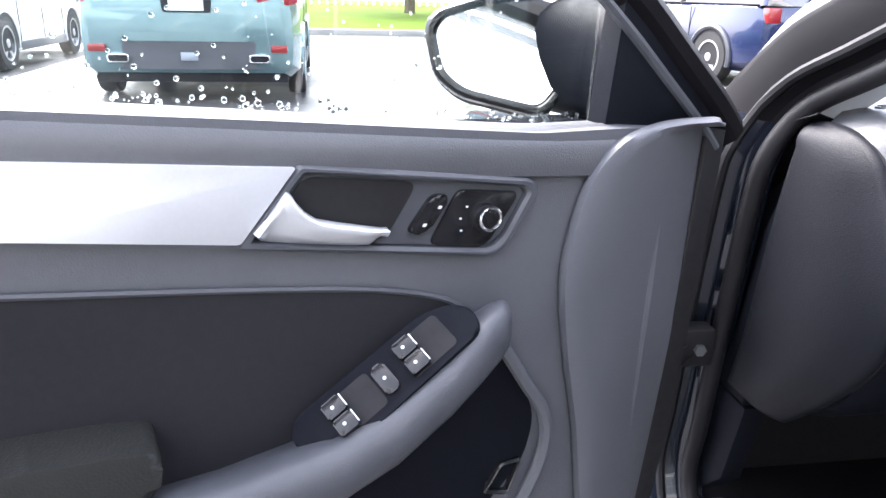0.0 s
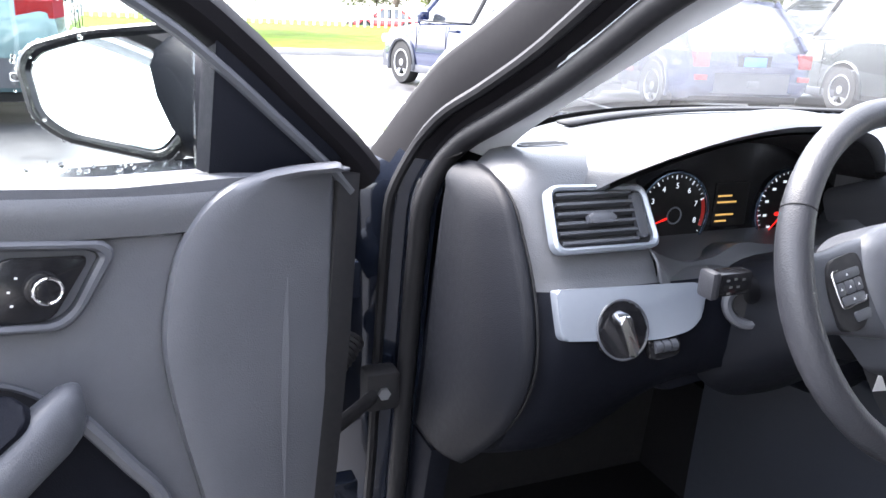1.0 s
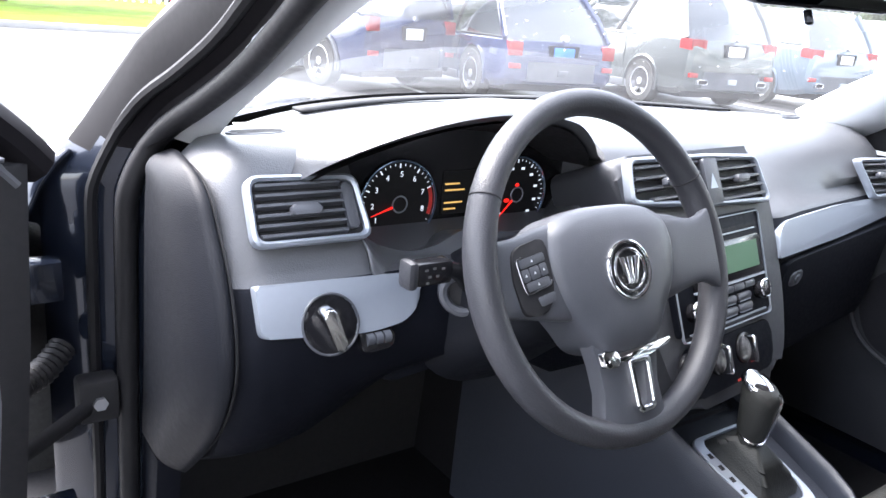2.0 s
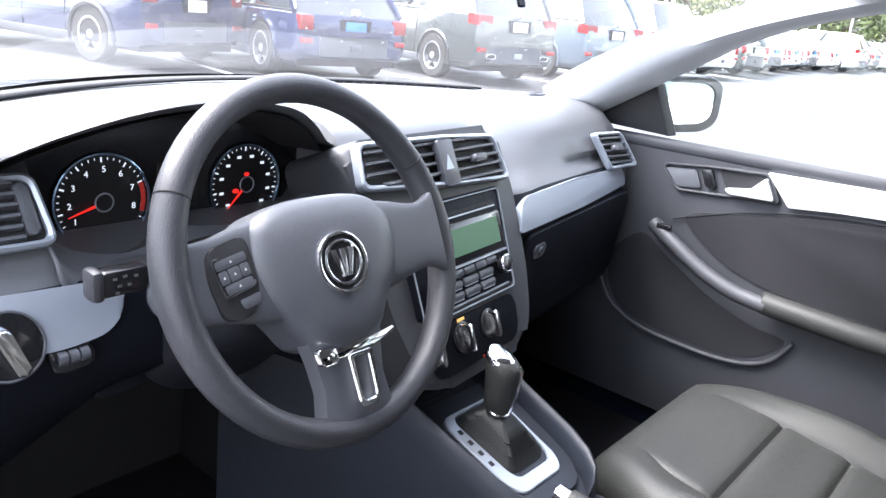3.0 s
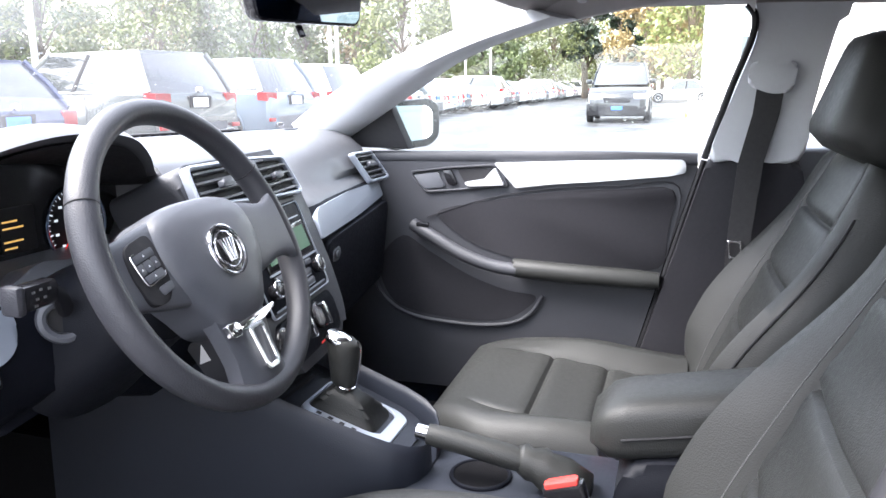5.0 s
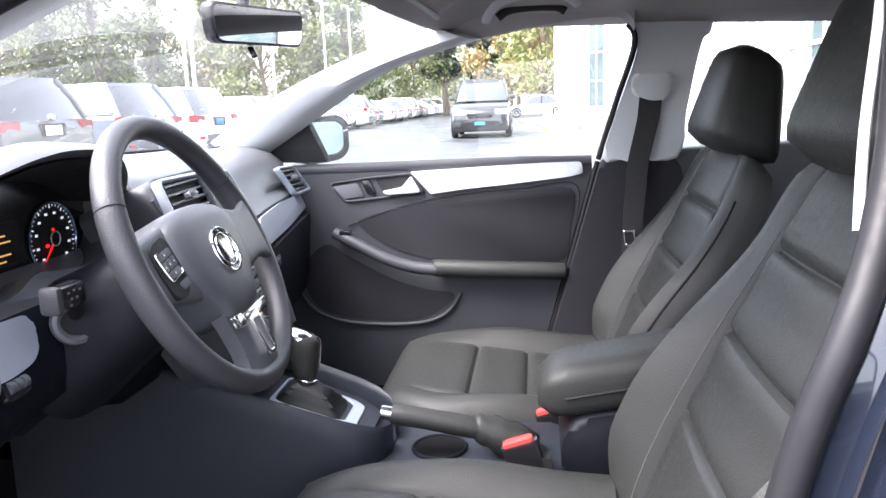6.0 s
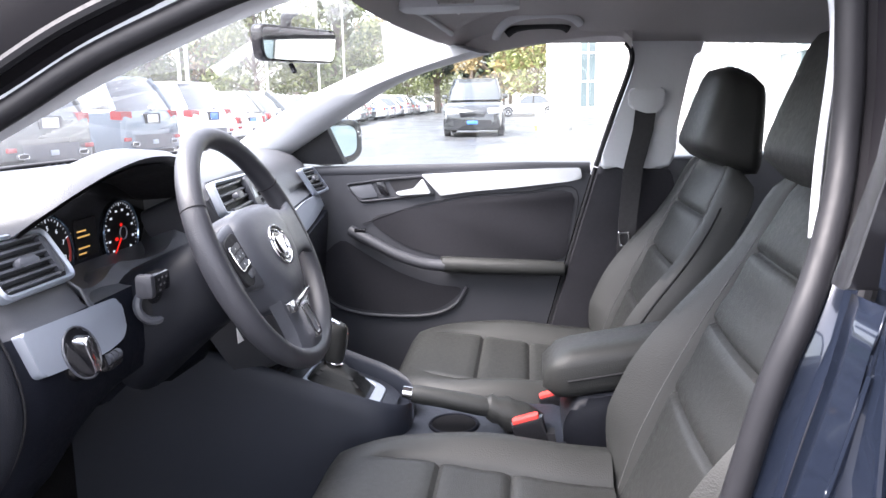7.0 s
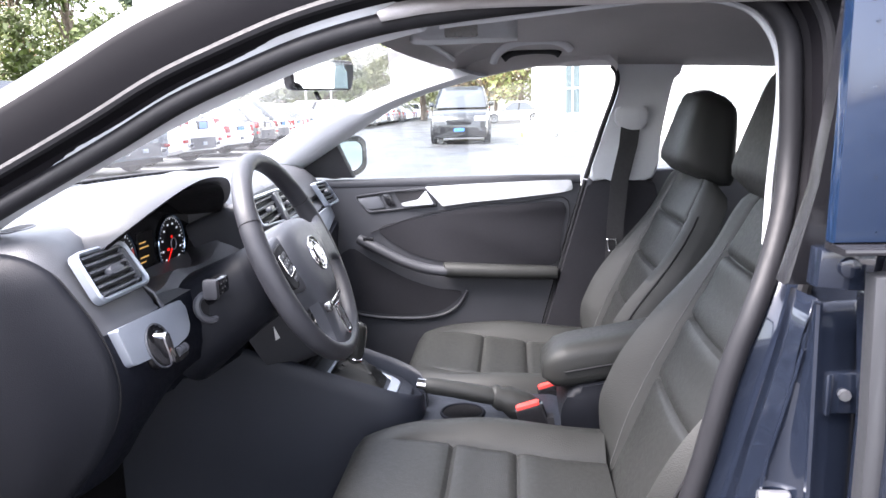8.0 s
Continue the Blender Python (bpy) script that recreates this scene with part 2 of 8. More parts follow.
def part(name, bm, mat, parent=None, label="", smooth=True, thick=0.0, angle=40, sub=0):
    me = bpy.data.meshes.new(name)
    bm.to_mesh(me)
    bm.free()
    me.materials.append(mat)
    ob = new(name, me)
    if smooth:
        for p in me.polygons:
            p.use_smooth = True
        me.set_sharp_from_angle(angle=radians(angle))
    if thick:
        so = ob.modifiers.new("thickness", "SOLIDIFY")
        so.thickness, so.offset = abs(thick), 1.0 if thick > 0 else -1.0
    if sub:
        sm = ob.modifiers.new("rounding", "SUBSURF")
        sm.levels = sm.render_levels = sub
    if parent:
        ob.parent = parent
        ob.matrix_parent_inverse = parent.matrix_world.inverted()
    if label:
        tagged(ob, label)
    return ob


def thing(name, label, category="", base=(0, 0, 0), group="", kind="", parent=None):
    ob = new(name)
    ob.empty_display_size = 0.05
    ob.location = base
    ob.matrix_world = Matrix.Translation(base)
    if parent:
        ob.parent = parent
        ob.matrix_parent_inverse = parent.matrix_world.inverted()
    return tagged(ob, label, category, group, kind)


def lettering(text, fr, a, b, size, d, mat, name, parent, turn=0.0):
    """Words in the built-in font, as a thin mesh lying in a frame."""
    cu = bpy.data.curves.new("letters", "FONT")
    cu.body, cu.size, cu.align_x, cu.align_y, cu.extrude = text, size, "CENTER", "CENTER", 0.0002
    tmp = bpy.data.objects.new("letters", cu)
    me = bpy.data.meshes.new_from_object(tmp)
    bpy.data.objects.remove(tmp)
    c, s = math.cos(radians(turn)), math.sin(radians(turn))
    for v in me.vertices:
        x, y = v.co.x * c - v.co.y * s, v.co.x * s + v.co.y * c
        v.co = fr(a + x, b + y, d + v.co.z)
    me.materials.append(mat)
    ob = new(name, me)
    ob.parent = parent
    ob.matrix_parent_inverse = parent.matrix_world.inverted()
    return ob


# ---- the car's shell ----
SEAL = catmull([(0.155, 0.978), (0.093, 1.020), (0.017, 1.062), (-0.059, 1.101), (-0.133, 1.140), (-0.209, 1.171), (-0.283, 1.198), (-0.356, 1.217), (-0.424, 1.228), (-0.55, 1.240), (-0.69, 1.250), (-0.77, 1.241),
                (-0.809, 1.210), (-0.820, 1.152), (-0.817, 1.033), (-0.757, 0.878), (-0.717, 0.717), (-0.66, 0.52), (-0.60, 0.40), (-0.50, 0.365), (-0.1, 0.36), (0.16, 0.365),
                (0.235, 0.42), (0.225, 0.53), (0.207, 0.70), (0.192, 0.82), (0.176, 0.91)], 5, True)


def seal_x(z):
    t = max(0.0, min(1.0, (z - 0.90) / 0.18))
    return -0.688 + 0.073 * t * t * (3 - 2 * t)


def outward(i):
    a, b = SEAL[i - 2], SEAL[(i + 2) % len(SEAL)]
    t = (b - a).normalized()
    return Vector((t.y, -t.x))


body = thing("sedan", "dark grey-blue metallic sedan, driver's door open, rain-wet", "car", (0, 0, 0))

rings = []
for i, q in enumerate(SEAL):
    n = outward(i)
    post = max(0.0, min(1.0, (0.985 - q.y) / 0.08))
    sx = seal_x(q.y)
    up = 1 - post
    low = [(0.004, sx + 0.008), (0.004, sx), (0.014, sx - 0.012), (0.03, sx - 0.020), (0.036, sx - 0.042), (0.055, sx - 0.059), (0.074, sx - 0.080), (0.086, sx - 0.087), (0.09, sx - 0.03), (0.06, sx + 0.045)]
    high = [(0.004, sx + 0.008), (0.004, sx), (0.012, sx - 0.012), (0.024, sx - 0.016), (0.030, sx - 0.027), (0.058, sx - 0.033), (0.090, sx - 0.036), (0.098, sx - 0.034), (0.122, sx - 0.014), (0.09, sx + 0.045)]
    prof = [(a[0] + (b[0] - a[0]) * up, a[1] + (b[1] - a[1]) * up) for a, b in zip(low, high)]
    rings.append([V(x, q.x + n.x * o, q.y + n.y * o) for o, x in prof])
rings.append(rings[0])
bm = loft(rings, caps=False)
bmesh.ops.remove_doubles(bm, verts=bm.verts, dist=1e-6)
flange = part("door_aperture", bm, PAINT, body, "body-coloured door opening flange, black film beside the seal", angle=35)
flange.data.materials.append(PAINTDARK)
for p in flange.data.polygons:
    if p.center.z > 0.965 and p.index % 10 in (2, 3, 4, 5, 6):
        p.material_index = 1

part("door_seal", tube([V(seal_x(q.y) - 0.012, q.x + outward(i).x * 0.004, q.y + outward(i).y * 0.004) for i, q in enumerate(SEAL)], 0.0125, 10, True, up=(1, 0, 0)), RUBBER, body, "black rubber door seal")
part("outer_seal", tube([V(seal_x(q.y) - 0.032 - 0.01 * max(0.0, min(1.0, (1.02 - q.y) / 0.12)), q.x + outward(i).x * 0.036, q.y + outward(i).y * 0.036) for i, q in enumerate(SEAL)], 0.007, 8, True, up=(1, 0, 0)), RUBBER, body)


def shield_base(x):
    return V(x, 0.56 - 0.95 * x * x, 0.982)


def shield_top(x):
    k = 0.93 * x
    return V(k, -0.285 - 0.10 * (x / 0.66) ** 2, 1.245 - 0.02 * (x / 0.66) ** 2)


def shield(u, v):
    p = shield_base(u).lerp(shield_top(u), v)
    return p + V(0, 0.05, 0.03) * (4 * v * (1 - v)) * 0.6


part("windshield", grid(shield, steps(-0.66, 0.66, 22), steps(0, 1, 12)), SHIELD, body, "rain-spotted laminated windshield").visible_shadow = False


TRIM_EDGE = catmull([V(-0.615, 0.16, 0.966), V(-0.612, 0.097, 1.008), V(-0.608, 0.021, 1.048), V(-0.603, -0.054, 1.086), V(-0.601, -0.13, 1.122), V(-0.602, -0.207, 1.153), V(-0.604, -0.281, 1.180), V(-0.604, -0.353, 1.202), V(-0.604, -0.422, 1.218)], 5)


def driver_pillar():
    """Pale trim between the door seal and the windscreen's edge."""
    rings = []
    for i, q in enumerate(TRIM_EDGE):
        e = V(seal_x(SEAL[i].y) + 0.006, SEAL[i].x, SEAL[i].y)
        m = q.lerp(e, 0.5) + V(0.002, -0.004, -0.001)
        rings.append([q + V(-0.004, 0.045, 0.024), q + V(0.001, 0.006, 0.003), q, m, e, e + V(-0.02, 0.012, 0.012), q + V(-0.03, 0.05, 0.04)])
    return loft(rings)


def pillar_band(side):
    """The pale trim from the windscreen's edge to the side window."""
    n = 16
    rings = []
    for i in range(n + 1):
        s = i / n
        w = shield(side * 0.615, s) + V(0, -0.010, -0.005)
        e = pwin_edge(s)
        m = w.lerp(e, 0.5) + V(-side * 0.02, -0.016, -0.006)
        rings.append([w + V(0, 0.01, 0.01), w.lerp(m, 0.5) + V(-side * 0.006, -0.006, 0), m, m.lerp(e, 0.6) + V(-side * 0.006, -0.003, 0), e, e + V(side * 0.02, 0.01, 0.01), w + V(side * 0.02, 0.03, 0.02)])
    return loft(rings)


PWIN_TOP = [V(0.705, 0.125, 0.945), V(0.69, -0.08, 1.07), V(0.655, -0.247, 1.158), V(0.632, -0.461, 1.214), V(0.622, -0.627, 1.238), V(0.62, -0.748, 1.245), V(0.62, -0.79, 1.232), V(0.622, -0.806, 1.185), V(0.635, -0.768, 1.063), V(0.66, -0.728, 0.926)]
PWIN_LINE = catmull(PWIN_TOP, 6)


def pwin_edge(s):
    k = s * 18
    i = int(k)
    return PWIN_LINE[i].lerp(PWIN_LINE[min(i + 1, len(PWIN_LINE) - 1)], k - i)


part("pillar_trim", driver_pillar(), LIGHTTRIM, body, "pale grey windscreen pillar trim")
part("pillar_trim", pillar_band(1), LIGHTTRIM, body, "pale grey windscreen pillar trim")


def liner(u, v):
    """The headlining, from the windscreen header back."""
    x = u
    e = abs(x) / 0.64
    yf = -0.285 - 0.10 * (x / 0.66) ** 2
    y = yf + (-1.75 - yf) * v
    full = 1.352 - 0.112 * e**4
    z = full - (full - 1.248 + 0.02 * (x / 0.61) ** 2) * max(0.0, 1 - v / 0.09) ** 2 - 0.05 * v * v
    return V(x, y, z)


part("headliner", grid(liner, steps(-0.645, 0.645, 34), steps(0, 1, 30)), LINER, body, "grey woven headliner", thick=0.012)


def roof_skin(u, v):
    p = liner(u * 1.02, v)
    return p + V(0, 0.02 * (1 - v), 0.05 - 0.02 * abs(u / 0.64) ** 3)


part("roof", grid(roof_skin, steps(-0.66, 0.66, 20), steps(0, 1, 16)), PAINT, body, "dark grey-blue painted roof", thick=0.004)


def rail_band():
    """Inner roof rail between the side windows' top edge and the headlining, on the passenger's side."""
    rings = []
    for q in PWIN_LINE[10:40]:
        rings.append([q + V(0.012, 0, 0), q + V(-0.004, 0, 0.002), q + V(-0.016, 0, 0.018), V(0.605, q.y, max(q.z + 0.028, 1.255)), V(0.59, q.y, 1.29), V(0.645, q.y, 1.30)])
    return loft(rings)


part("roof_rail_trim", rail_band(), LINER, body)

# floor, tunnel wall, firewall, plain rear close
part("floor_pan", box(-0.69, 0.69, -1.7, 0.75, 0.26, 0.30), CARPET, body, "black carpeted floor")
part("firewall", box(-0.60, 0.60, 0.42, 0.47, 0.28, 0.93), MATT, body)
part("rear_bulkhead", box(-0.69, 0.69, -1.75, -1.7, 0.28, 0.95), CLOTH, body)
part("sill_trim", box(-0.70, -0.62, -0.62, 0.26, 0.30, 0.375, 0.012), HARD, body, "black plastic sill trim")

# hood, cowl and fender
hoodf = lambda u, v: V(u, 0.60 - 0.42 * (u / 0.8) ** 2 + v * (1.25 - 0.1 * (u / 0.8) ** 2), 0.955 - 0.02 * (u / 0.8) ** 4 - 0.10 * v - 0.09 * v * v)
part("hood", grid(hoodf, steps(-0.74, 0.74, 18), steps(0, 1, 10)), PAINT, body, "dark grey-blue painted hood beaded with rain", thick=0.01)
part("cowl", grid(lambda u, v: shield_base(u).lerp(V(u * 1.05, 0.62 - 0.55 * u * u, 0.95), v) + V(0, 0, -0.02 * math.sin(math.pi * v)), steps(-0.68, 0.68, 18), steps(0, 1, 4)), MATT, body, "black plastic cowl below the windscreen")
for sgn in (-1, 1):
    fend = lambda u, v: V(sgn * (0.745 + 0.09 * math.sin(v * 1.57)), 0.24 + u * 1.45, 0.955 - 0.09 * v - 0.35 * v**2.2 - (0.10 * u + 0.09 * u * u) * (1 - v))
    part("fender", grid(fend, steps(0, 1, 12), steps(0, 1, 8)), PAINT, body, "dark grey-blue painted front fender", thick=0.006)

# hinge post fittings beside the open door
for z in (0.81, 0.50):
    hx = V(-0.785, 0.225, z)
    part("hinge", merge(box(hx.x - 0.035, hx.x + 0.022, hx.y - 0.012, hx.y + 0.02, z - 0.024, z + 0.024, 0.004), tube([hx + V(-0.03, -0.004, -0.034), hx + V(-0.03, -0.004, 0.034)], 0.0085, 10)), PAINT, body, "painted steel door hinge")
part("check_strap", merge(tube([V(-0.738, 0.21, 0.655), V(-0.80, 0.165, 0.645), V(-0.86, 0.12, 0.64)], 0.0055, 8, flat=2.2), box(-0.758, -0.712, 0.20, 0.235, 0.63, 0.685, 0.006)), MATT, body, "black steel door check strap")
part("bolt", tube([V(-0.735, 0.195, 0.657), V(-0.735, 0.215, 0.657)], 0.0085, 6, up=(0, 0, 1)), STEEL, body, "zinc hexagon bolt")
part("wiring_boot", tube(catmull([(-0.765, 0.24, 0.72), (-0.79, 0.215, 0.705), (-0.82, 0.19, 0.70), (-0.85, 0.15, 0.70)], 10), [0.014 + 0.003 * (i % 2) for i in range(31)], 10), RUBBER, body, "black corrugated wiring boot")

# kick panel beside the dashboard
KICK = Axes((-0.684, -0.035, 0), (0, 1, 0), (0, 0, 1), (-1, 0, 0))
part("kick_panel", prism(KICK, [(0.165, 0.90), (0.180, 0.78), (0.195, 0.592), (0.265, 0.592), (0.235, 0.70), (0.21, 0.83), (0.185, 0.90)], -0.03, 0.0, 0.003), LOWER, body, "plastic post trim, darkened for shade")
part("kick_panel", prism(KICK, [(0.19, 0.589), (0.22, 0.46), (0.28, 0.40), (0.31, 0.43), (0.266, 0.589)], -0.03, 0.0, 0.003), LOWER, body, "plastic post trim, darkened for shade")

# centre post on the driver's side: black cover, painted post, lock striker
POST = Axes((-0.745, 0, 0), (0, 1, 0), (0, 0, 1), (-1, 0, 0))
part("post_cover", prism(POST, [(-0.786, 0.952), (-0.833, 0.952), (-0.850, 1.05), (-0.870, 1.19), (-0.870, 1.25), (-0.835, 1.25), (-0.825, 1.15), (-0.812, 1.05)], -0.02, 0.006, 0.003), BLACK, body, "gloss black centre post cover")
part("post_cover_edge", tube([V(-0.752, -0.832, 0.955), V(-0.752, -0.849, 1.05), V(-0.752, -0.869, 1.19)], 0.002, 6), SILVERPAINT, body)
part("inner_post_trim", tube(catmull([V(-0.626, -0.806, 0.97), V(-0.606, -0.814, 1.04), V(-0.604, -0.820, 1.15), V(-0.602, -0.806, 1.205), V(-0.602, -0.768, 1.236), V(-0.602, -0.69, 1.244), V(-0.602, -0.56, 1.234), V(-0.602, -0.44, 1.224)], 5), 0.004, 8), LIGHTTRIM, body, "pale inner centre post trim")
def seal_y(z):
    """The rear edge of the door opening at a height."""
    pts = [(1.15, -0.797), (1.04, -0.79), (0.878, -0.757), (0.717, -0.717), (0.52, -0.66), (0.40, -0.60), (0.30, -0.60)]
    for (za, ya), (zb2, yb2) in zip(pts, pts[1:]):
        if z >= zb2:
            return ya + (yb2 - ya) * (za - z) / (za - zb2)
    return pts[-1][1]


def post_skin(u, v):
    """The painted centre post: a slanting inner strip, a flat face, then the outer return."""
    z = 0.948 - 0.60 * u
    seal = V(-0.742, seal_y(z) - 0.024, z)
    crease = V(-0.792, min(seal_y(z) - 0.030, -0.762 + 0.035 * max(0.0, 0.80 - z)), z)
    ridge = V(-0.806, -0.797 - 0.006 * u, z)
    if v <= 0.3:
        return seal.lerp(crease, v / 0.3)
    if v <= 0.7:
        k = (v - 0.3) / 0.4
        return crease.lerp(ridge, k) + V(0.007 * math.sin(math.pi * k), 0, 0)
    return ridge.lerp(V(-0.790, -0.850, z), (v - 0.7) / 0.3)


part("lower_post", grid(post_skin, steps(0, 1, 18), [0, 0.1, 0.2, 0.28, 0.3, 0.32, 0.4, 0.5, 0.6, 0.68, 0.7, 0.72, 0.8, 0.9, 1.0]), PAINT, body, "glossy dark painted centre post", thick=0.004, angle=25)
part("post_seam", tube([post_skin(u, 0.3) for u in steps(0.08, 1, 20)], 0.0022, 6), PAINT, body)
part("post_ridge", tube([post_skin(u, 0.7) for u in steps(0.0, 1, 20)], 0.0042, 8), PAINT, body)
ST = V(-0.797, -0.770, 0.728)
part("lock_striker", merge(box(ST.x - 0.008, ST.x + 0.004, ST.y - 0.016, ST.y + 0.016, ST.z - 0.032, ST.z + 0.032, 0.004), tube(catmull([ST + V(-0.002, 0.012, -0.014), ST + V(-0.030, 0.012, -0.016), ST + V(-0.036, 0.0, -0.016), ST + V(-0.030, -0.012, -0.016), ST + V(-0.002, -0.012, -0.016)], 5), 0.004, 8)), STEEL, body, "steel door lock striker")
part("bolt", tube([ST + V(-0.013, 0, 0.014), ST + V(-0.004, 0, 0.014)], 0.0065, 6), STEEL, body, "zinc striker bolt")

# rear door on the driver's side, shut
RD = Axes((-0.862, 0, 0), (0, 1, 0), (0, 0, 1), (-1, 0, 0))
rear_door = part("rear_door", prism(RD, rounded([(-0.826, 0.968), (-0.834, 0.85), (-0.828, 0.60), (-0.82, 0.36), (-1.55, 0.36), (-1.75, 0.62), (-1.78, 0.985)], 0.01), -0.05, 0.012, 0.008, 3), PAINT, body, "dark grey-blue rear door, shut")
part("window_frame", prism(RD, [(-0.789, 1.011), (-0.86, 1.011), (-0.88, 1.12), (-0.89, 1.30), (-0.792, 1.30), (-0.791, 1.12)], -0.03, -0.012, 0.003), SKYTONED, rear_door, "dark gloss window post toned sky blue, beaded with rain")
part("glass", prism(RD, [(-0.862, 0.985), (-1.70, 0.99), (-1.5, 1.20), (-1.2, 1.28), (-0.892, 1.30)], -0.026, -0.02), SKYTONED, rear_door, "dark side glass, the sky's blue put into its colour")
part("waist_strip", prism(RD, [(-0.788, 1.0045), (-0.788, 1.0105), (-1.75, 1.012), (-1.75, 1.004)], -0.028, 0.012, 0.003), BLACK, rear_door, "black waist seal")
part("bolt_panel", prism(RD, [(-0.783, 0.970), (-0.828, 0.966), (-0.832, 1.004), (-0.785, 1.003)], -0.05, -0.026, 0.002), PAINT, rear_door, "painted panel below the window post")
part("bolt", disc(RD, -0.808, 0.988, 0.009, -0.027, -0.020, 20, 0.002), PAINT, rear_door)
part("door_edge", prism(RD, [(-0.816, 0.986), (-0.819, 0.85), (-0.816, 0.60), (-0.806, 0.36), (-0.82, 0.36), (-0.828, 0.60), (-0.834, 0.85), (-0.832, 0.988)], -0.012, 0.006, 0.004), EDGEGREY, rear_door, "dark grey door edge strip")
BR = V(-0.803, -0.824, 0.862)
part("post_bracket", merge(box(BR.x - 0.004, BR.x + 0.01, BR.y - 0.020, BR.y + 0.016, BR.z - 0.020, BR.z + 0.020, 0.003), box(BR.x - 0.008, BR.x + 0.01, BR.y + 0.012, BR.y + 0.017, BR.z - 0.020, BR.z + 0.020, 0.001)), PAINT, body, "painted check bracket")
part("bolt", tube([BR + V(-0.009, 0, 0), BR], 0.0055, 8), STEEL, body, "zinc bracket bolt")

# passenger side: centre post trims and rear door
PB = Axes((0.66, 0, 0), (0, 1, 0), (0, 0, 1), (-1, 0, 0))
part("post_trim", prism(PB, catmull([(-0.806, 1.235, 0), (-0.812, 1.17, 0), (-0.78, 1.07, 0), (-0.738, 0.93, 0), (-0.80, 0.928, 0), (-0.908, 0.926, 0), (-0.925, 1.03, 0), (-0.945, 1.14, 0), (-0.965, 1.21, 0), (-1.01, 1.265, 0), (-0.9, 1.28, 0), (-0.80, 1.27, 0)], 4, True), -0.05, 0.02, 0.014, 3), LIGHTTRIM, body, "pale grey centre post trim")
part("lower_post_trim", prism(PB, rounded([(-0.735, 0.926), (-0.912, 0.924), (-0.99, 0.60), (-0.98, 0.34), (-0.58, 0.34), (-0.605, 0.46), (-0.665, 0.68)], 0.02), -0.05, 0.012, 0.012, 3), CLOTH, body, "dark grey lower centre post trim")
part("belt_guide", prism(PB, rounded([(-0.802, 1.122), (-0.80, 1.075), (-0.845, 1.058), (-0.885, 1.062), (-0.89, 1.122)], 0.015), 0.018, 0.036, 0.007, 3), LIGHTTRIM, body, "pale belt height adjuster")
RP = Axes((0.70, 0, 0), (0, 1, 0), (0, 0, 1), (-1, 0, 0))
part("rear_door_trim", prism(RP, [(-0.90, 0.945), (-0.98, 0.6), (-0.97, 0.3), (-1.7, 0.3), (-1.7, 0.97)], -0.06, 0.0, 0.01, 3), SOFT, body, "dark rear door panel")
part("rear_glass", prism(RP, [(-0.93, 0.94), (-1.7, 0.96), (-1.7, 1.19), (-1.4, 1.24), (-1.05, 1.25), (-0.98, 1.15)], -0.012, -0.008), GLASS, body, "clear rear side glass").visible_shadow = False
part("side_panel", box(0.72, 0.80, -1.75, 0.6, 0.26, 0.90), PAINT, body, "painted outer side")

# rear of the car, seen from outside only
part("rear_body", loft([[V(-w, y, z0), V(-w * 1.01, y, (z0 + z1) / 2), V(-w * 0.97, y, z1 - 0.03), V(-w * 0.90, y, z1), V(0, y, z1 + 0.02), V(w * 0.90, y, z1), V(w * 0.97, y, z1 - 0.03), V(w * 1.01, y, (z0 + z1) / 2), V(w, y, z0)] for y, w, z0, z1 in ((-1.76, 0.865, 0.28, 0.985), (-2.2, 0.865, 0.27, 1.0), (-2.6, 0.85, 0.29, 0.995), (-2.85, 0.82, 0.33, 0.97), (-2.95, 0.76, 0.40, 0.80))]), PAINT, body, "dark grey-blue painted boot", angle=35)
part("rear_window", grid(lambda u, v: V(u * (0.60 - 0.02 * v), -1.74 - 0.52 * v, 1.30 - 0.035 * abs(u) ** 3 - 0.29 * v), steps(-1, 1, 12), steps(0, 1, 6)), SKYTONED, body, "dark rear window, toned sky blue", thick=0.004)
for sgn in (-1, 1):
    part("rear_pillar", loft([[V(sgn * (0.58 + 0.03 * k), -1.66 - 0.30 * k, 1.30 - 0.30 * k), V(sgn * (0.60 + 0.22 * k), -1.68 - 0.28 * k, 1.29 - 0.31 * k), V(sgn * (0.60 + 0.20 * k), -1.74 - 0.60 * k, 1.28 - 0.28 * k), V(sgn * (0.56 + 0.02 * k), -1.76 - 0.56 * k, 1.30 - 0.29 * k)] for k in steps(0, 1, 5)]), PAINT, body, "painted rear pillar")
part("front_bumper", loft([[V(-w, y, z0), V(-w * 1.01, y, (z0 + z1) / 2), V(-w * 0.95, y, z1 - 0.03), V(-w * 0.85, y, z1), V(0, y, z1 + 0.01), V(w * 0.85, y, z1), V(w * 0.95, y, z1 - 0.03), V(w * 1.01, y, (z0 + z1) / 2), V(w, y, z0)] for y, w, z0, z1 in ((1.55, 0.83, 0.24, 0.70), (1.75, 0.81, 0.24, 0.72), (1.90, 0.74, 0.25, 0.70), (2.0, 0.58, 0.28, 0.62))]), PAINT, body, "dark grey-blue painted front bumper", angle=40)


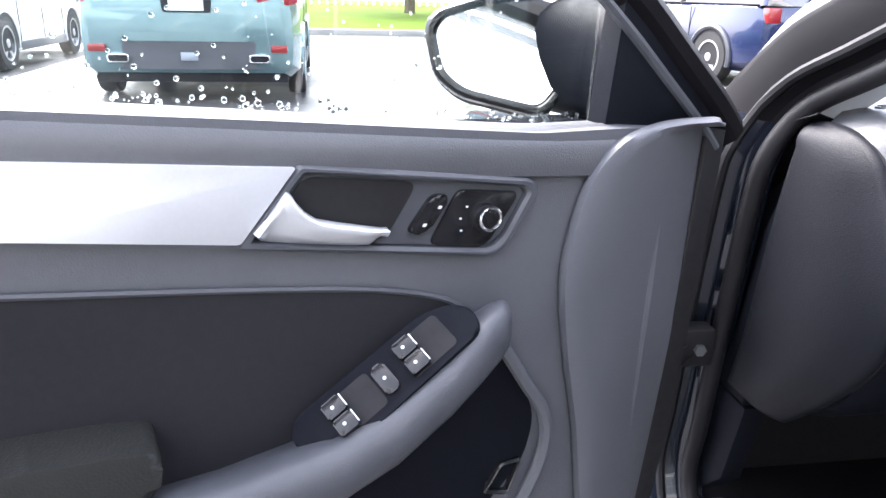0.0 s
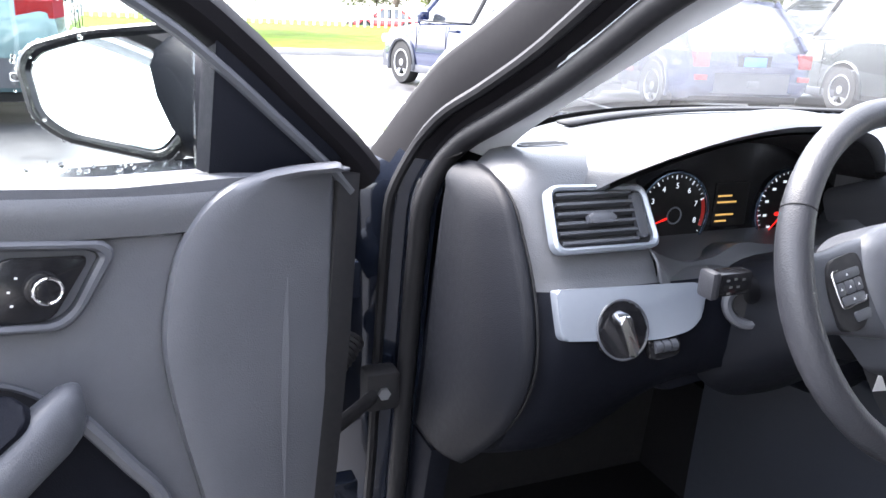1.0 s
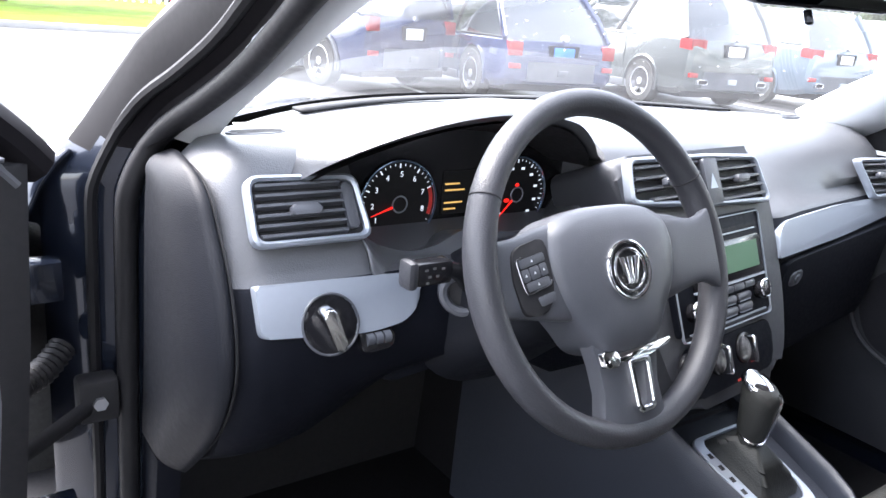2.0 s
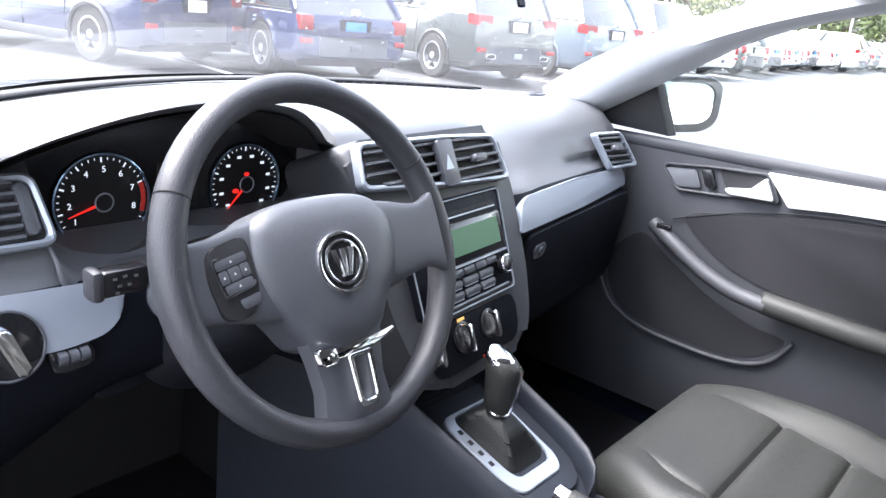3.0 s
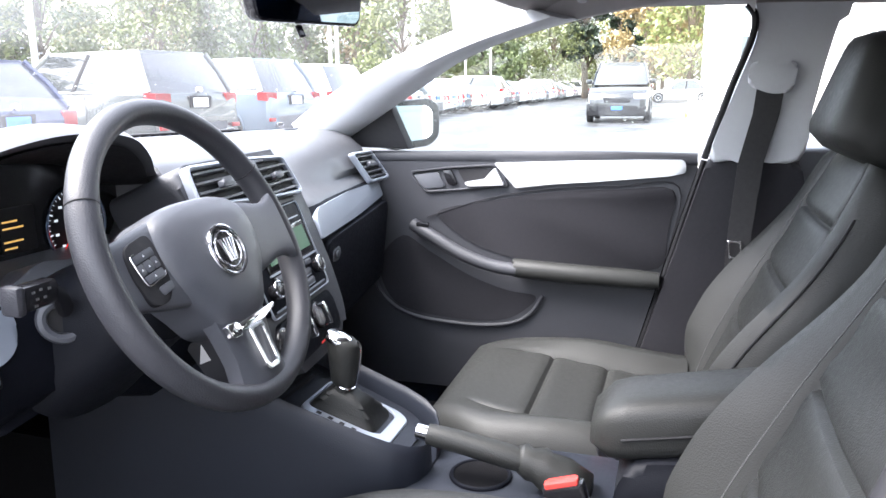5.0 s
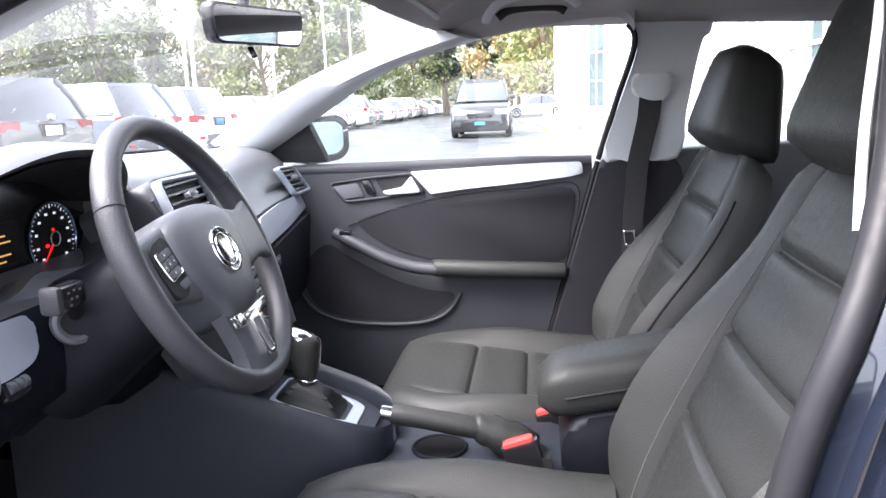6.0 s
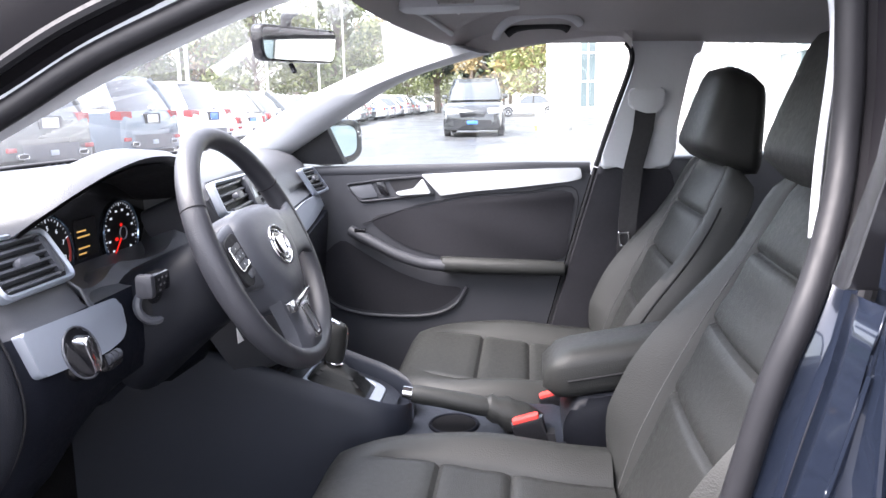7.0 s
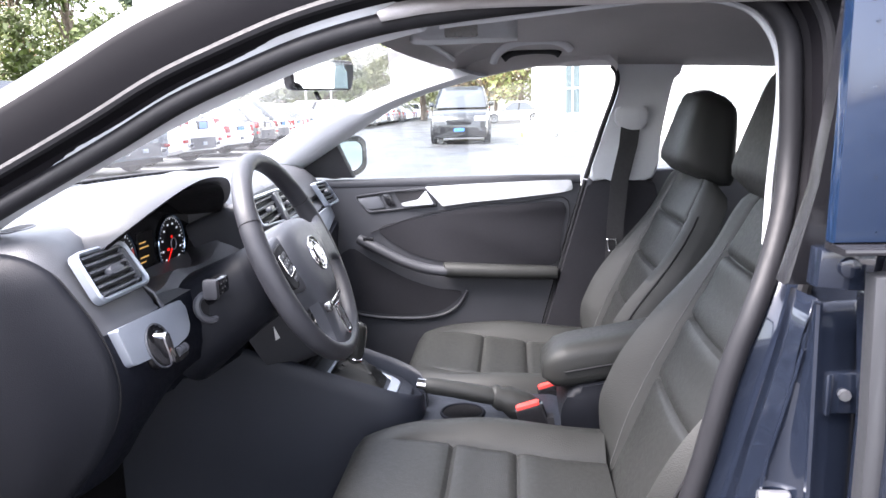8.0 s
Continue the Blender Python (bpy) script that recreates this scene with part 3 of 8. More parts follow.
# ---- passenger door ----
pd = thing("car_door", "closed passenger door with dark grey trim and aluminium strip", "", (0.72, -0.35, 0.36), parent=body)
PD = Axes((0.70, 0, 0), (0, 1, 0), (0, 0, 1), (-1, 0, 0))
part("trim_panel", prism(PD, rounded([(0.20, 0.918), (-0.05, 0.92), (-0.40, 0.922), (-0.722, 0.922), (-0.66, 0.70), (-0.59, 0.44), (-0.56, 0.34), (0.24, 0.34), (0.26, 0.7)], 0.02), -0.06, 0.0, 0.016, 4), DOORTRIM, pd, "dark grey moulded door trim", angle=30)
part("waist_pad", loft([[V(0.706 - 0.010 * math.cos(t), y, z0 + 0.014 * math.sin(t)) for t in steps(-2.4, 2.4, 12)] for y, z0 in ((0.16, 0.915), (-0.05, 0.917), (-0.3, 0.920), (-0.55, 0.922), (-0.715, 0.920))]), DOORTRIM, pd)
part("armrest_upper", prism(PD, catmull([(-0.125, 0.785, 0), (-0.25, 0.815, 0), (-0.40, 0.842, 0), (-0.55, 0.852, 0), (-0.668, 0.853, 0), (-0.66, 0.76, 0), (-0.645, 0.675, 0), (-0.50, 0.672, 0), (-0.36, 0.678, 0), (-0.28, 0.69, 0), (-0.2, 0.72, 0)], 4, True), 0.0, 0.004, 0.002), CLOTH, pd, "black cloth door insert")
part("insert_seam", tube(catmull([V(0.696, y, z) for y, z in ((-0.10, 0.772), (-0.25, 0.822), (-0.40, 0.849), (-0.55, 0.859), (-0.68, 0.860), (-0.66, 0.70))], 6), 0.0016, 6), CLOTH, pd)
part("strip", prism(PD, rounded([(-0.268, 0.906), (-0.45, 0.914), (-0.60, 0.919), (-0.690, 0.920), (-0.694, 0.892), (-0.66, 0.884), (-0.50, 0.868), (-0.40, 0.860), (-0.318, 0.849)], [0.003, 0.01, 0.01, 0.01, 0.008, 0.01, 0.01, 0.01, 0.003]), 0.0, 0.010, 0.005, 3), SATIN, pd, "brushed aluminium trim strip")
PDH = Axes((0.70, 0.010, -0.015), (0, 1, 0), (0, 0, 1), (-1, 0, 0))
part("handle_bezel", ringprism(PDH, rounded([(-0.066, 0.898), (-0.17, 0.911), (-0.284, 0.920), (-0.314, 0.866), (-0.20, 0.855), (-0.106, 0.846)], 0.012), rounded([(-0.073, 0.894), (-0.17, 0.906), (-0.279, 0.914), (-0.304, 0.871), (-0.20, 0.860), (-0.109, 0.852)], 0.010), 0.0, 0.008, 0.002), DOORTRIM, pd)
# Black sheet gives the shade behind the handle; the panel stays flat.
part("handle_recess", prism(PDH, rounded([(-0.185, 0.906), (-0.283, 0.914), (-0.262, 0.878), (-0.205, 0.872)], 0.01), 0.0, 0.002), MATT, pd, "dark sheet for the handle hollow's shade")
part("door_handle", prism(PDH, rounded([(-0.280, 0.911), (-0.303, 0.871), (-0.215, 0.866), (-0.206, 0.875), (-0.255, 0.884)], 0.005), 0.004, 0.018, 0.006, 3), SATIN, pd, "satin chrome inner handle")
part("lock_switch", prism(PDH, rounded([(-0.150, 0.902), (-0.172, 0.904), (-0.188, 0.868), (-0.166, 0.866)], 0.006), 0.002, 0.008, 0.002), BLACK, pd)
part("speaker_plate", prism(PDH, rounded([(-0.07, 0.888), (-0.14, 0.897), (-0.158, 0.862), (-0.10, 0.856)], 0.008), 0.002, 0.006, 0.001), HARD, pd)
part("armrest", loft([[V(0.70 - d * (0.5 + 0.5 * math.cos(t)) ** 0.6 , y, z + h * math.sin(t)) for t in steps(-math.pi, math.pi, 18)[:-1]] for y, z, d, h in ((-0.318, 0.668, 0.05, 0.018), (-0.325, 0.667, 0.062, 0.022), (-0.45, 0.662, 0.066, 0.022), (-0.6, 0.658, 0.066, 0.021), (-0.648, 0.656, 0.06, 0.018))]), LEATHER, pd, "padded black armrest")
part("pull_handle", tube(catmull([V(0.678, -0.07, 0.757), V(0.662, -0.12, 0.735), V(0.652, -0.20, 0.695), V(0.65, -0.27, 0.672), V(0.652, -0.33, 0.664)], 6), 0.0155, 12, up=(1, 0, 0)), DOORTRIM, pd, "grey sloping door pull")
part("window_switch", box(0.655, 0.668, -0.115, -0.085, 0.755, 0.765, 0.002), BLACK, pd)
part("door_pocket", tube(catmull([V(0.694, y, z) for y, z in ((0.075, 0.72), (0.055, 0.66), (0.02, 0.57), (-0.06, 0.522), (-0.2, 0.510), (-0.30, 0.519), (-0.355, 0.548), (-0.385, 0.595))], 5), 0.005, 10), DOORTRIM, pd, "door pocket rim")
# Flat dark sheet: the pocket's inner shade as colour, nothing is hollowed.
part("pocket_recess", prism(PD, catmull([(0.028, 0.655, 0), (0.002, 0.566, 0), (-0.07, 0.531, 0), (-0.2, 0.520, 0), (-0.29, 0.528, 0), (-0.342, 0.556, 0), (-0.367, 0.591, 0), (-0.295, 0.602, 0), (-0.20, 0.634, 0), (-0.1, 0.69, 0), (-0.035, 0.724, 0)], 4, True), 0.0, 0.0015), CLOTH, pd, "dark sheet for the pocket's inner shade")
part("window_glass", prism(PD, [(0.10, 0.93), (-0.72, 0.925), (-0.79, 1.2), (-0.74, 1.25), (-0.46, 1.22), (-0.24, 1.165), (0.0, 1.04)], -0.03, -0.026), GLASS, pd, "clear side window").visible_shadow = False
part("window_frame", tube([q + V(0.012, 0, 0) for q in PWIN_LINE[36:]], 0.007, 8), RUBBER, pd, "black window seal")
part("rear_edge", tube([V(0.692, -0.728, 0.92), V(0.695, -0.668, 0.70), V(0.697, -0.598, 0.44), V(0.697, -0.57, 0.35)], 0.006, 8), RUBBER, pd, "black rubber door edge")

pm = thing("wing_mirror", "dark grey-blue wing mirror on the passenger door", "mirror", (0.75, 0.06, 0.94), "wing mirrors")
MG = Axes((0.893, 0.008, 0.988), (0.88, -0.475, 0), (0, 0, 1), (-0.475, -0.88, 0))
glass_out = rounded([(-0.078, 0.046), (0.050, 0.046), (0.076, 0.030), (0.076, -0.028), (0.050, -0.044), (-0.066, -0.050)], 0.02)
part("housing", loft([[MG(a * k, b * k, d) for a, b in ((q.x, q.y) for q in rounded([(-0.095, 0.055), (0.06, 0.064), (0.098, 0.045), (0.098, -0.04), (0.06, -0.062), (-0.08, -0.068)], 0.025))] for k, d in ((0.96, 0.004), (1.0, -0.012), (0.97, -0.05), (0.8, -0.085), (0.4, -0.105), (0.05, -0.11))]), PAINT, pm, "painted mirror housing")
part("mirror_glass", prism(MG, glass_out, -0.01, 0.0075), MIRROR, pm, "silvered mirror glass")
part("bezel", ringprism(MG, rounded([(-0.096, 0.056), (0.061, 0.065), (0.099, 0.046), (0.099, -0.041), (0.061, -0.063), (-0.081, -0.069)], 0.025), glass_out, -0.01, 0.010, 0.003), BLACK, pm)
part("sail", prism(Axes((0.70, 0, 0), (0, 1, 0), (0, 0, 1), (-1, 0, 0)), [(0.145, 0.94), (0.13, 0.965), (-0.01, 1.035), (-0.055, 0.935)], -0.04, 0.0, 0.004), MATT, pm, "black triangular mirror base")
part("stalk", tube([V(0.72, 0.05, 0.955), V(0.87, 0.045, 0.965)], 0.024, 10, flat=0.7), BLACK, pm)


# ---- driver's door, standing open ----
A = radians(18)
DU, DN = V(-math.cos(A), -math.sin(A), 0), V(math.sin(A), -math.cos(A), 0)
DD = Axes((-1.029, -0.004, 0), DU, (0, 0, 1), DN)
dd = thing("car_door", "open driver's door, black trim with aluminium strip, rain on glass", "", DD(0.3, 0.38, -0.05), parent=body)


def door_top(u):
    return 0.988 + max(0.0, u + 0.01) * 0.098


panel = [(-0.150, 0.980), (-0.10, 0.984), (0.0, 0.985), (0.123, 0.997), (0.234, 1.008), (0.408, 1.024), (0.60, 1.04), (0.78, 1.045), (0.80, 0.9), (0.74, 0.62), (0.66, 0.42), (-0.12, 0.42), (-0.14, 0.6), (-0.150, 0.80)]
part("trim_panel", prism(DD, rounded(panel, 0.012), -0.05, 0.0, 0.012, 4), SOFT, dd, "dark grey moulded door trim", angle=30)
# rounded waist pad that carries the window seal
part("waist_pad", loft([[DD(u, z0 - 0.042 + 0.042 * math.sin(t) ** 0.8, -0.034 + 0.042 * math.cos(t) ** 0.7) for t in steps(0.0, 1.5, 12)] + [DD(u, z0 - 0.004, -0.046), DD(u, z0 - 0.06, -0.046), DD(u, z0 - 0.06, -0.03)] for u, z0 in [(q, door_top(q)) for q in (0.78, 0.6, 0.4, 0.25, 0.12, 0.04, -0.02)] + [(-0.06, 0.986), (-0.10, 0.985), (-0.13, 0.982)]]), DASH, dd, "soft dark waist pad")
# bowed front part of the trim
FRONT_ARC = catmull([V(-0.200, 0.9865, 0), V(-0.150, 0.9865, 0), V(-0.112, 0.981, 0), V(-0.077, 0.966, 0), V(-0.049, 0.933, 0), V(-0.034, 0.882, 0), V(-0.030, 0.838, 0), V(-0.040, 0.765, 0), V(-0.057, 0.685, 0), V(-0.070, 0.598, 0), V(-0.082, 0.50, 0), V(-0.09, 0.43, 0)], 5)


def front_skin(i, v):
    """The smooth front of the trim, falling away from its arched edge to the hinges."""
    q = FRONT_ARC[int(i)]
    k = i / (len(FRONT_ARC) - 1)
    end = V(-0.213 + 0.045 * max(0.0, (0.85 - q.y) / 0.42), 0.984 - (0.984 - 0.42) * max(0.0, k - 0.16) / 0.84, 0)
    w = max(0.0, v - 0.06) / 0.94
    p = q.lerp(end, w)
    lift = 0.004 + 0.010 * math.sin(min(1.0, v / 0.10) * math.pi / 2)
    return DD(p.x, p.y, lift - 0.040 * w ** 1.6 * min(1.0, (q - end).length / 0.10))


part("front_panel", grid(front_skin, range(len(FRONT_ARC)), [0, 0.02, 0.04, 0.06, 0.10] + steps(0.18, 1, 12)), SOFT, dd, "smooth dark front part of the trim", angle=60, thick=-0.004)
part("insert", prism(DD, catmull([(0.79, 0.935, 0), (0.60, 0.918, 0), (0.427, 0.896, 0), (0.30, 0.880, 0), (0.20, 0.866, 0), (0.139, 0.854, 0), (0.09, 0.837, 0), (0.06, 0.812, 0), (0.10, 0.78, 0), (0.24, 0.72, 0), (0.45, 0.70, 0), (0.72, 0.69, 0), (0.77, 0.80, 0)], 4, True), 0.0, 0.003, 0.001), CLOTH, dd, "black cloth door insert")
part("insert_seam", tube(catmull([DD(u, z, 0.003) for u, z in ((0.79, 0.938), (0.60, 0.921), (0.427, 0.899), (0.30, 0.883), (0.20, 0.869), (0.139, 0.857), (0.09, 0.84), (0.058, 0.813))], 5), 0.0028, 6), HARD, dd)
part("strip", prism(DD, rounded([(0.228, 0.9745), (0.414, 0.993), (0.60, 1.008), (0.74, 1.01), (0.745, 0.975), (0.60, 0.962), (0.422, 0.940), (0.273, 0.919)], [0.002, 0.02, 0.02, 0.01, 0.01, 0.02, 0.02, 0.002]), 0.0, 0.012, 0.006, 3), SATIN, dd, "brushed aluminium trim strip")
bz_o = rounded([(0.226, 0.976), (0.138, 0.9645), (0.014, 0.947), (0.006, 0.936), (0.034, 0.892), (0.05, 0.879), (0.169, 0.898), (0.276, 0.915)], [0.003, 0.02, 0.008, 0.008, 0.01, 0.012, 0.02, 0.003])
bz_i = rounded([(0.220, 0.969), (0.138, 0.957), (0.024, 0.941), (0.018, 0.935), (0.042, 0.895), (0.055, 0.887), (0.169, 0.904), (0.264, 0.920)], [0.003, 0.02, 0.008, 0.008, 0.01, 0.012, 0.02, 0.003])
part("handle_bezel", ringprism(DD, bz_o, bz_i, -0.004, 0.012, 0.003), HARD, dd, "dark grey handle surround")
part("handle_plate", prism(DD, rounded([(0.219, 0.968), (0.138, 0.956), (0.026, 0.940), (0.019, 0.935), (0.043, 0.896), (0.056, 0.888), (0.169, 0.905), (0.262, 0.921)], 0.006), 0.0, 0.004), HARD, dd)
# Shade of the hollow behind the handle, as a flat black sheet.
part("handle_recess", prism(DD, rounded([(0.222, 0.966), (0.124, 0.953), (0.149, 0.914), (0.159, 0.907), (0.25, 0.919)], 0.012), 0.003, 0.0055), MATT, dd, "dark sheet for the handle hollow's shade")
HANDLE_TOP = [(0.261, 0.9263), (0.2486, 0.9426), (0.2371, 0.9577), (0.2341, 0.9566), (0.2288, 0.9472), (0.2224, 0.9394), (0.2137, 0.9329), (0.2, 0.9291), (0.186, 0.9256), (0.1717, 0.9221), (0.154, 0.9181)]
HANDLE_LOW = [(0.2591, 0.9221), (0.2575, 0.9201), (0.2498, 0.9182), (0.2411, 0.9166), (0.2324, 0.915), (0.2212, 0.9131), (0.2098, 0.9112), (0.1958, 0.9089), (0.1816, 0.9066), (0.1694, 0.9055), (0.157, 0.9141)]


def handle_skin(i, v):
    """A flat blade: proud and rounded at its upper edge, sunk into the plate at its lower one."""
    (a, b), (c, d) = HANDLE_TOP[int(i)], HANDLE_LOW[int(i)]
    return DD(a + (c - a) * v, b + (d - b) * v, 0.020 - 0.010 * (1 - min(1.0, v / 0.15)) ** 2 - 0.010 * v * v)


handle = grid(handle_skin, range(11), [0, 0.04, 0.1, 0.2, 0.4, 0.6, 0.8, 1.0])
part("door_handle", handle, SATIN, dd, "satin chrome inner handle", thick=-0.006, angle=60)
lock = part("lock_switch", prism(DD, rounded([(0.112, 0.942), (0.094, 0.940), (0.117, 0.908), (0.136, 0.910)], 0.008), 0.003, 0.010, 0.003), BLACK, dd, "black lock switch")
for a, b in ((0.0, 0.0), (0.014, -0.014)):
    part("symbol", prism(DD, [(0.1065 + a, 0.932 + b), (0.1035 + a, 0.9315 + b), (0.105 + a, 0.929 + b), (0.108 + a, 0.9295 + b)], 0.010, 0.0106), WHITEMARK, dd)
part("mirror_switch_plate", prism(DD, rounded([(0.087, 0.9435), (0.025, 0.936), (0.058, 0.888), (0.114, 0.897)], 0.008), 0.002, 0.007, 0.002), BLACK, dd, "black mirror switch plate")
knob = part("mirror_knob", merge(disc(DD, 0.062, 0.917, 0.0135, 0.006, 0.013, 24, 0.002), disc(DD, 0.060, 0.917, 0.0105, 0.012, 0.018, 24, 0.003)), BLACK, dd, "black mirror knob with chrome ring")
part("ring", torus_ring(DD, 0.060, 0.917, 0.0100, 0.0016, 0.0175, 28, 8), CHROME, dd)
for a, b in ((-0.002, 0.012), (0.004, 0.002), (0.003, -0.009), (-0.026, 0.008)):
    part("symbol", prism(DD, [(0.079 + a, 0.916 + b), (0.081 + a, 0.9165 + b), (0.0815 + a, 0.915 + b), (0.0795 + a, 0.9145 + b)], 0.007, 0.0076), WHITEMARK, dd)
# armrest with the switch plate
arm = []
for u, z, d, h in ((0.047, 0.824, 0.030, 0.012), (0.0485, 0.8245, 0.042, 0.018), (0.054, 0.825, 0.052, 0.023), (0.064, 0.823, 0.060, 0.027), (0.088, 0.811, 0.070, 0.028), (0.12, 0.788, 0.076, 0.027), (0.17, 0.757, 0.08, 0.027), (0.22, 0.737, 0.082, 0.026), (0.30, 0.724, 0.082, 0.026), (0.45, 0.716, 0.08, 0.026), (0.70, 0.71, 0.075, 0.026)):
    arm.append([DD(u, z + h * math.sin(t), d * (0.5 + 0.5 * math.cos(t)) ** 0.45) for t in steps(-math.pi, math.pi, 20)[:-1]])
armrest = part("armrest", loft(arm), HARD, dd, "grey sloping armrest and door pull")
SW = Axes(DD(0.17, 0.797, 0.040), DU * 0.82 + V(0, 0, -0.57), DN * 0.62 + V(0, 0, 0.55) + DU * 0.42, DN * 0.6 + V(0, 0, 0.66) + DU * 0.35)
SW = Axes(DD(0.168, 0.799, 0.045), DU * 0.83 + V(0, 0, -0.56), (DU * 0.83 + V(0, 0, -0.56)).cross(DN * 0.55 + V(0, 0, 0.7) + DU * 0.45) * -1, DN * 0.55 + V(0, 0, 0.7) + DU * 0.45)
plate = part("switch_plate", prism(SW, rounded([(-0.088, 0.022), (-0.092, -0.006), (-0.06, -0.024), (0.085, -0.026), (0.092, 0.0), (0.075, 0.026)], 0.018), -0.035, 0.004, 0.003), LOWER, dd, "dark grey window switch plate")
for k, cu in enumerate((-0.038, 0.036)):
    part("switch_well", prism(SW, rounded([(cu - 0.026, 0.017), (cu - 0.026, -0.017), (cu + 0.02, -0.017), (cu + 0.02, 0.017)], 0.005), 0.003, 0.0047), MATT, dd)
    for cv in (-0.0085, 0.0085):
        part("window_switch", prism(SW, rounded([(cu + 0.002, cv - 0.0075), (cu + 0.02, cv - 0.0075), (cu + 0.02, cv + 0.0075), (cu + 0.002, cv + 0.0075)], 0.002), 0.004, 0.012, 0.002), BLACK, dd, "black window switch")
        part("switch_symbol", disc(SW, cu + 0.012, cv, 0.0016, 0.012, 0.0124, 10), WHITEMARK, dd)
        part("switch_edge", prism(SW, [(cu + 0.001, cv - 0.006), (cu + 0.002, cv - 0.006), (cu + 0.002, cv + 0.006), (cu + 0.001, cv + 0.006)], 0.011, 0.0122), SATIN, dd)
part("lockout_switch", prism(SW, rounded([(-0.006, -0.014), (0.008, -0.014), (0.008, 0.014), (-0.006, 0.014)], 0.004), 0.003, 0.008, 0.002), BLACK, dd)
part("switch_symbol", disc(SW, 0.001, 0.0, 0.0016, 0.008, 0.0084, 10), WHITEMARK, dd)
part("armrest_pad", prism(DD, rounded([(0.345, 0.783), (0.352, 0.745), (0.70, 0.735), (0.70, 0.795), (0.44, 0.793), (0.375, 0.789)], 0.012), 0.0, 0.055, 0.012, 3), LEATHER, dd, "padded black armrest top")
# map pocket
part("door_pocket", tube(catmull([DD(u, z, 0.012) for u, z in ((0.045, 0.80), (0.032, 0.78), (0.01, 0.745), (-0.012, 0.71), (-0.018, 0.675), (-0.005, 0.63), (0.03, 0.58), (0.10, 0.54), (0.3, 0.52), (0.6, 0.52))], 5), 0.007, 8), SOFT, dd, "map pocket rim")
# The map pocket's shade, laid on the trim as a dark sheet.
part("pocket_recess", prism(DD, rounded([(0.05, 0.80), (0.01, 0.745), (-0.010, 0.70), (0.0, 0.65), (0.10, 0.55), (0.6, 0.53), (0.62, 0.69), (0.30, 0.70), (0.15, 0.745)], 0.02), 0.0, 0.002), LOWER, dd, "dark sheet for the map pocket's shade")
part("tweeter_vent", ringprism(DD, rounded([(0.005, 0.655), (0.03, 0.655), (0.05, 0.625), (0.02, 0.615)], 0.004), rounded([(0.009, 0.651), (0.028, 0.651), (0.043, 0.628), (0.021, 0.620)], 0.003), 0.0, 0.008, 0.002), BLACK, dd)
# outer shell, window frame, glass, hinge edge
part("door_shell", prism(DD, rounded([(-0.235, 0.975), (0.0, 0.975), (0.4, 1.0), (0.80, 1.02), (0.82, 0.9), (0.78, 0.62), (0.69, 0.38), (-0.19, 0.38), (-0.21, 0.6), (-0.232, 0.80)], 0.02), -0.145, -0.045, 0.01), PAINT, dd, "dark grey-blue outer door shell")
# Matt black puts the hinge gap's shade into this edge's colour.
part("hinge_edge", prism(DD, [(-0.245, 0.972), (-0.215, 0.972), (-0.205, 0.80), (-0.185, 0.6), (-0.165, 0.40), (-0.188, 0.40), (-0.213, 0.6), (-0.233, 0.80)], -0.14, -0.018, 0.004), MATT, dd, "door edge blackened for the hinge gap's shade")
frame_line = catmull([(-0.262, 0.965, 0), (-0.235, 0.995, 0), (-0.18, 1.045, 0), (-0.12, 1.098, 0), (-0.06, 1.142, 0), (0.08, 1.22, 0), (0.25, 1.28, 0), (0.45, 1.305, 0), (0.66, 1.29, 0), (0.76, 1.22, 0), (0.79, 1.10, 0), (0.79, 1.03, 0)], 6)
part("window_frame", loft([[DD(q.x, q.y, -0.04) + (DU * math.cos(t) * 0.0 + V(0, 0, 0.016) * math.cos(t) + DN * 0.026 * math.sin(t)) + DU * (-0.016 * math.cos(t) * 0.8) for t in steps(0, 2 * math.pi, 10)[:-1]] for q in frame_line]), PAINTDARK, dd, "black door window frame")
part("frame_seal", tube([DD(q.x + 0.022, q.y - 0.020, -0.022) for q in frame_line[2:]], 0.0055, 8), HARD, dd, "pale seal lip along the window frame")
part("glass", prism(DD, [(-0.085, 0.97), (0.79, 1.02), (0.79, 1.20), (0.66, 1.285), (0.45, 1.30), (0.25, 1.275), (0.08, 1.215), (-0.06, 1.137), (-0.09, 1.10)], -0.052, -0.048), GLASS, dd, "wet side window").visible_shadow = False
part("sail", prism(DD, rounded([(-0.085, 0.975), (-0.098, 1.10), (-0.122, 1.092), (-0.225, 0.985)], 0.004), -0.05, -0.022, 0.003), LOWER, dd, "black triangular mirror base")

dm = thing("wing_mirror", "wet dark wing mirror on the open driver's door", "mirror", DD(-0.1, 0.96, -0.1), "wing mirrors")
gn = (DN * 0.9 + DU * 0.42 + V(0, 0, 0.26)).normalized()
ga = V(0, 0, 1).cross(gn).normalized()
gb = gn.cross(ga)
DG = Axes(DD(-0.066, 1.036, -0.185), -ga, gb, gn)
g_out = [(0.080, 0.024), (0.070, 0.040), (0.025, 0.055), (-0.068, 0.066), (-0.076, 0.06), (-0.066, -0.03), (-0.042, -0.062), (0.045, -0.042), (0.070, -0.022)]
gl = rounded([(a * 0.94, b * 0.92) for a, b in g_out], 0.012)
gh_pts = gh = rounded([(a * 1.1, b * 1.12) for a, b in g_out], 0.014)
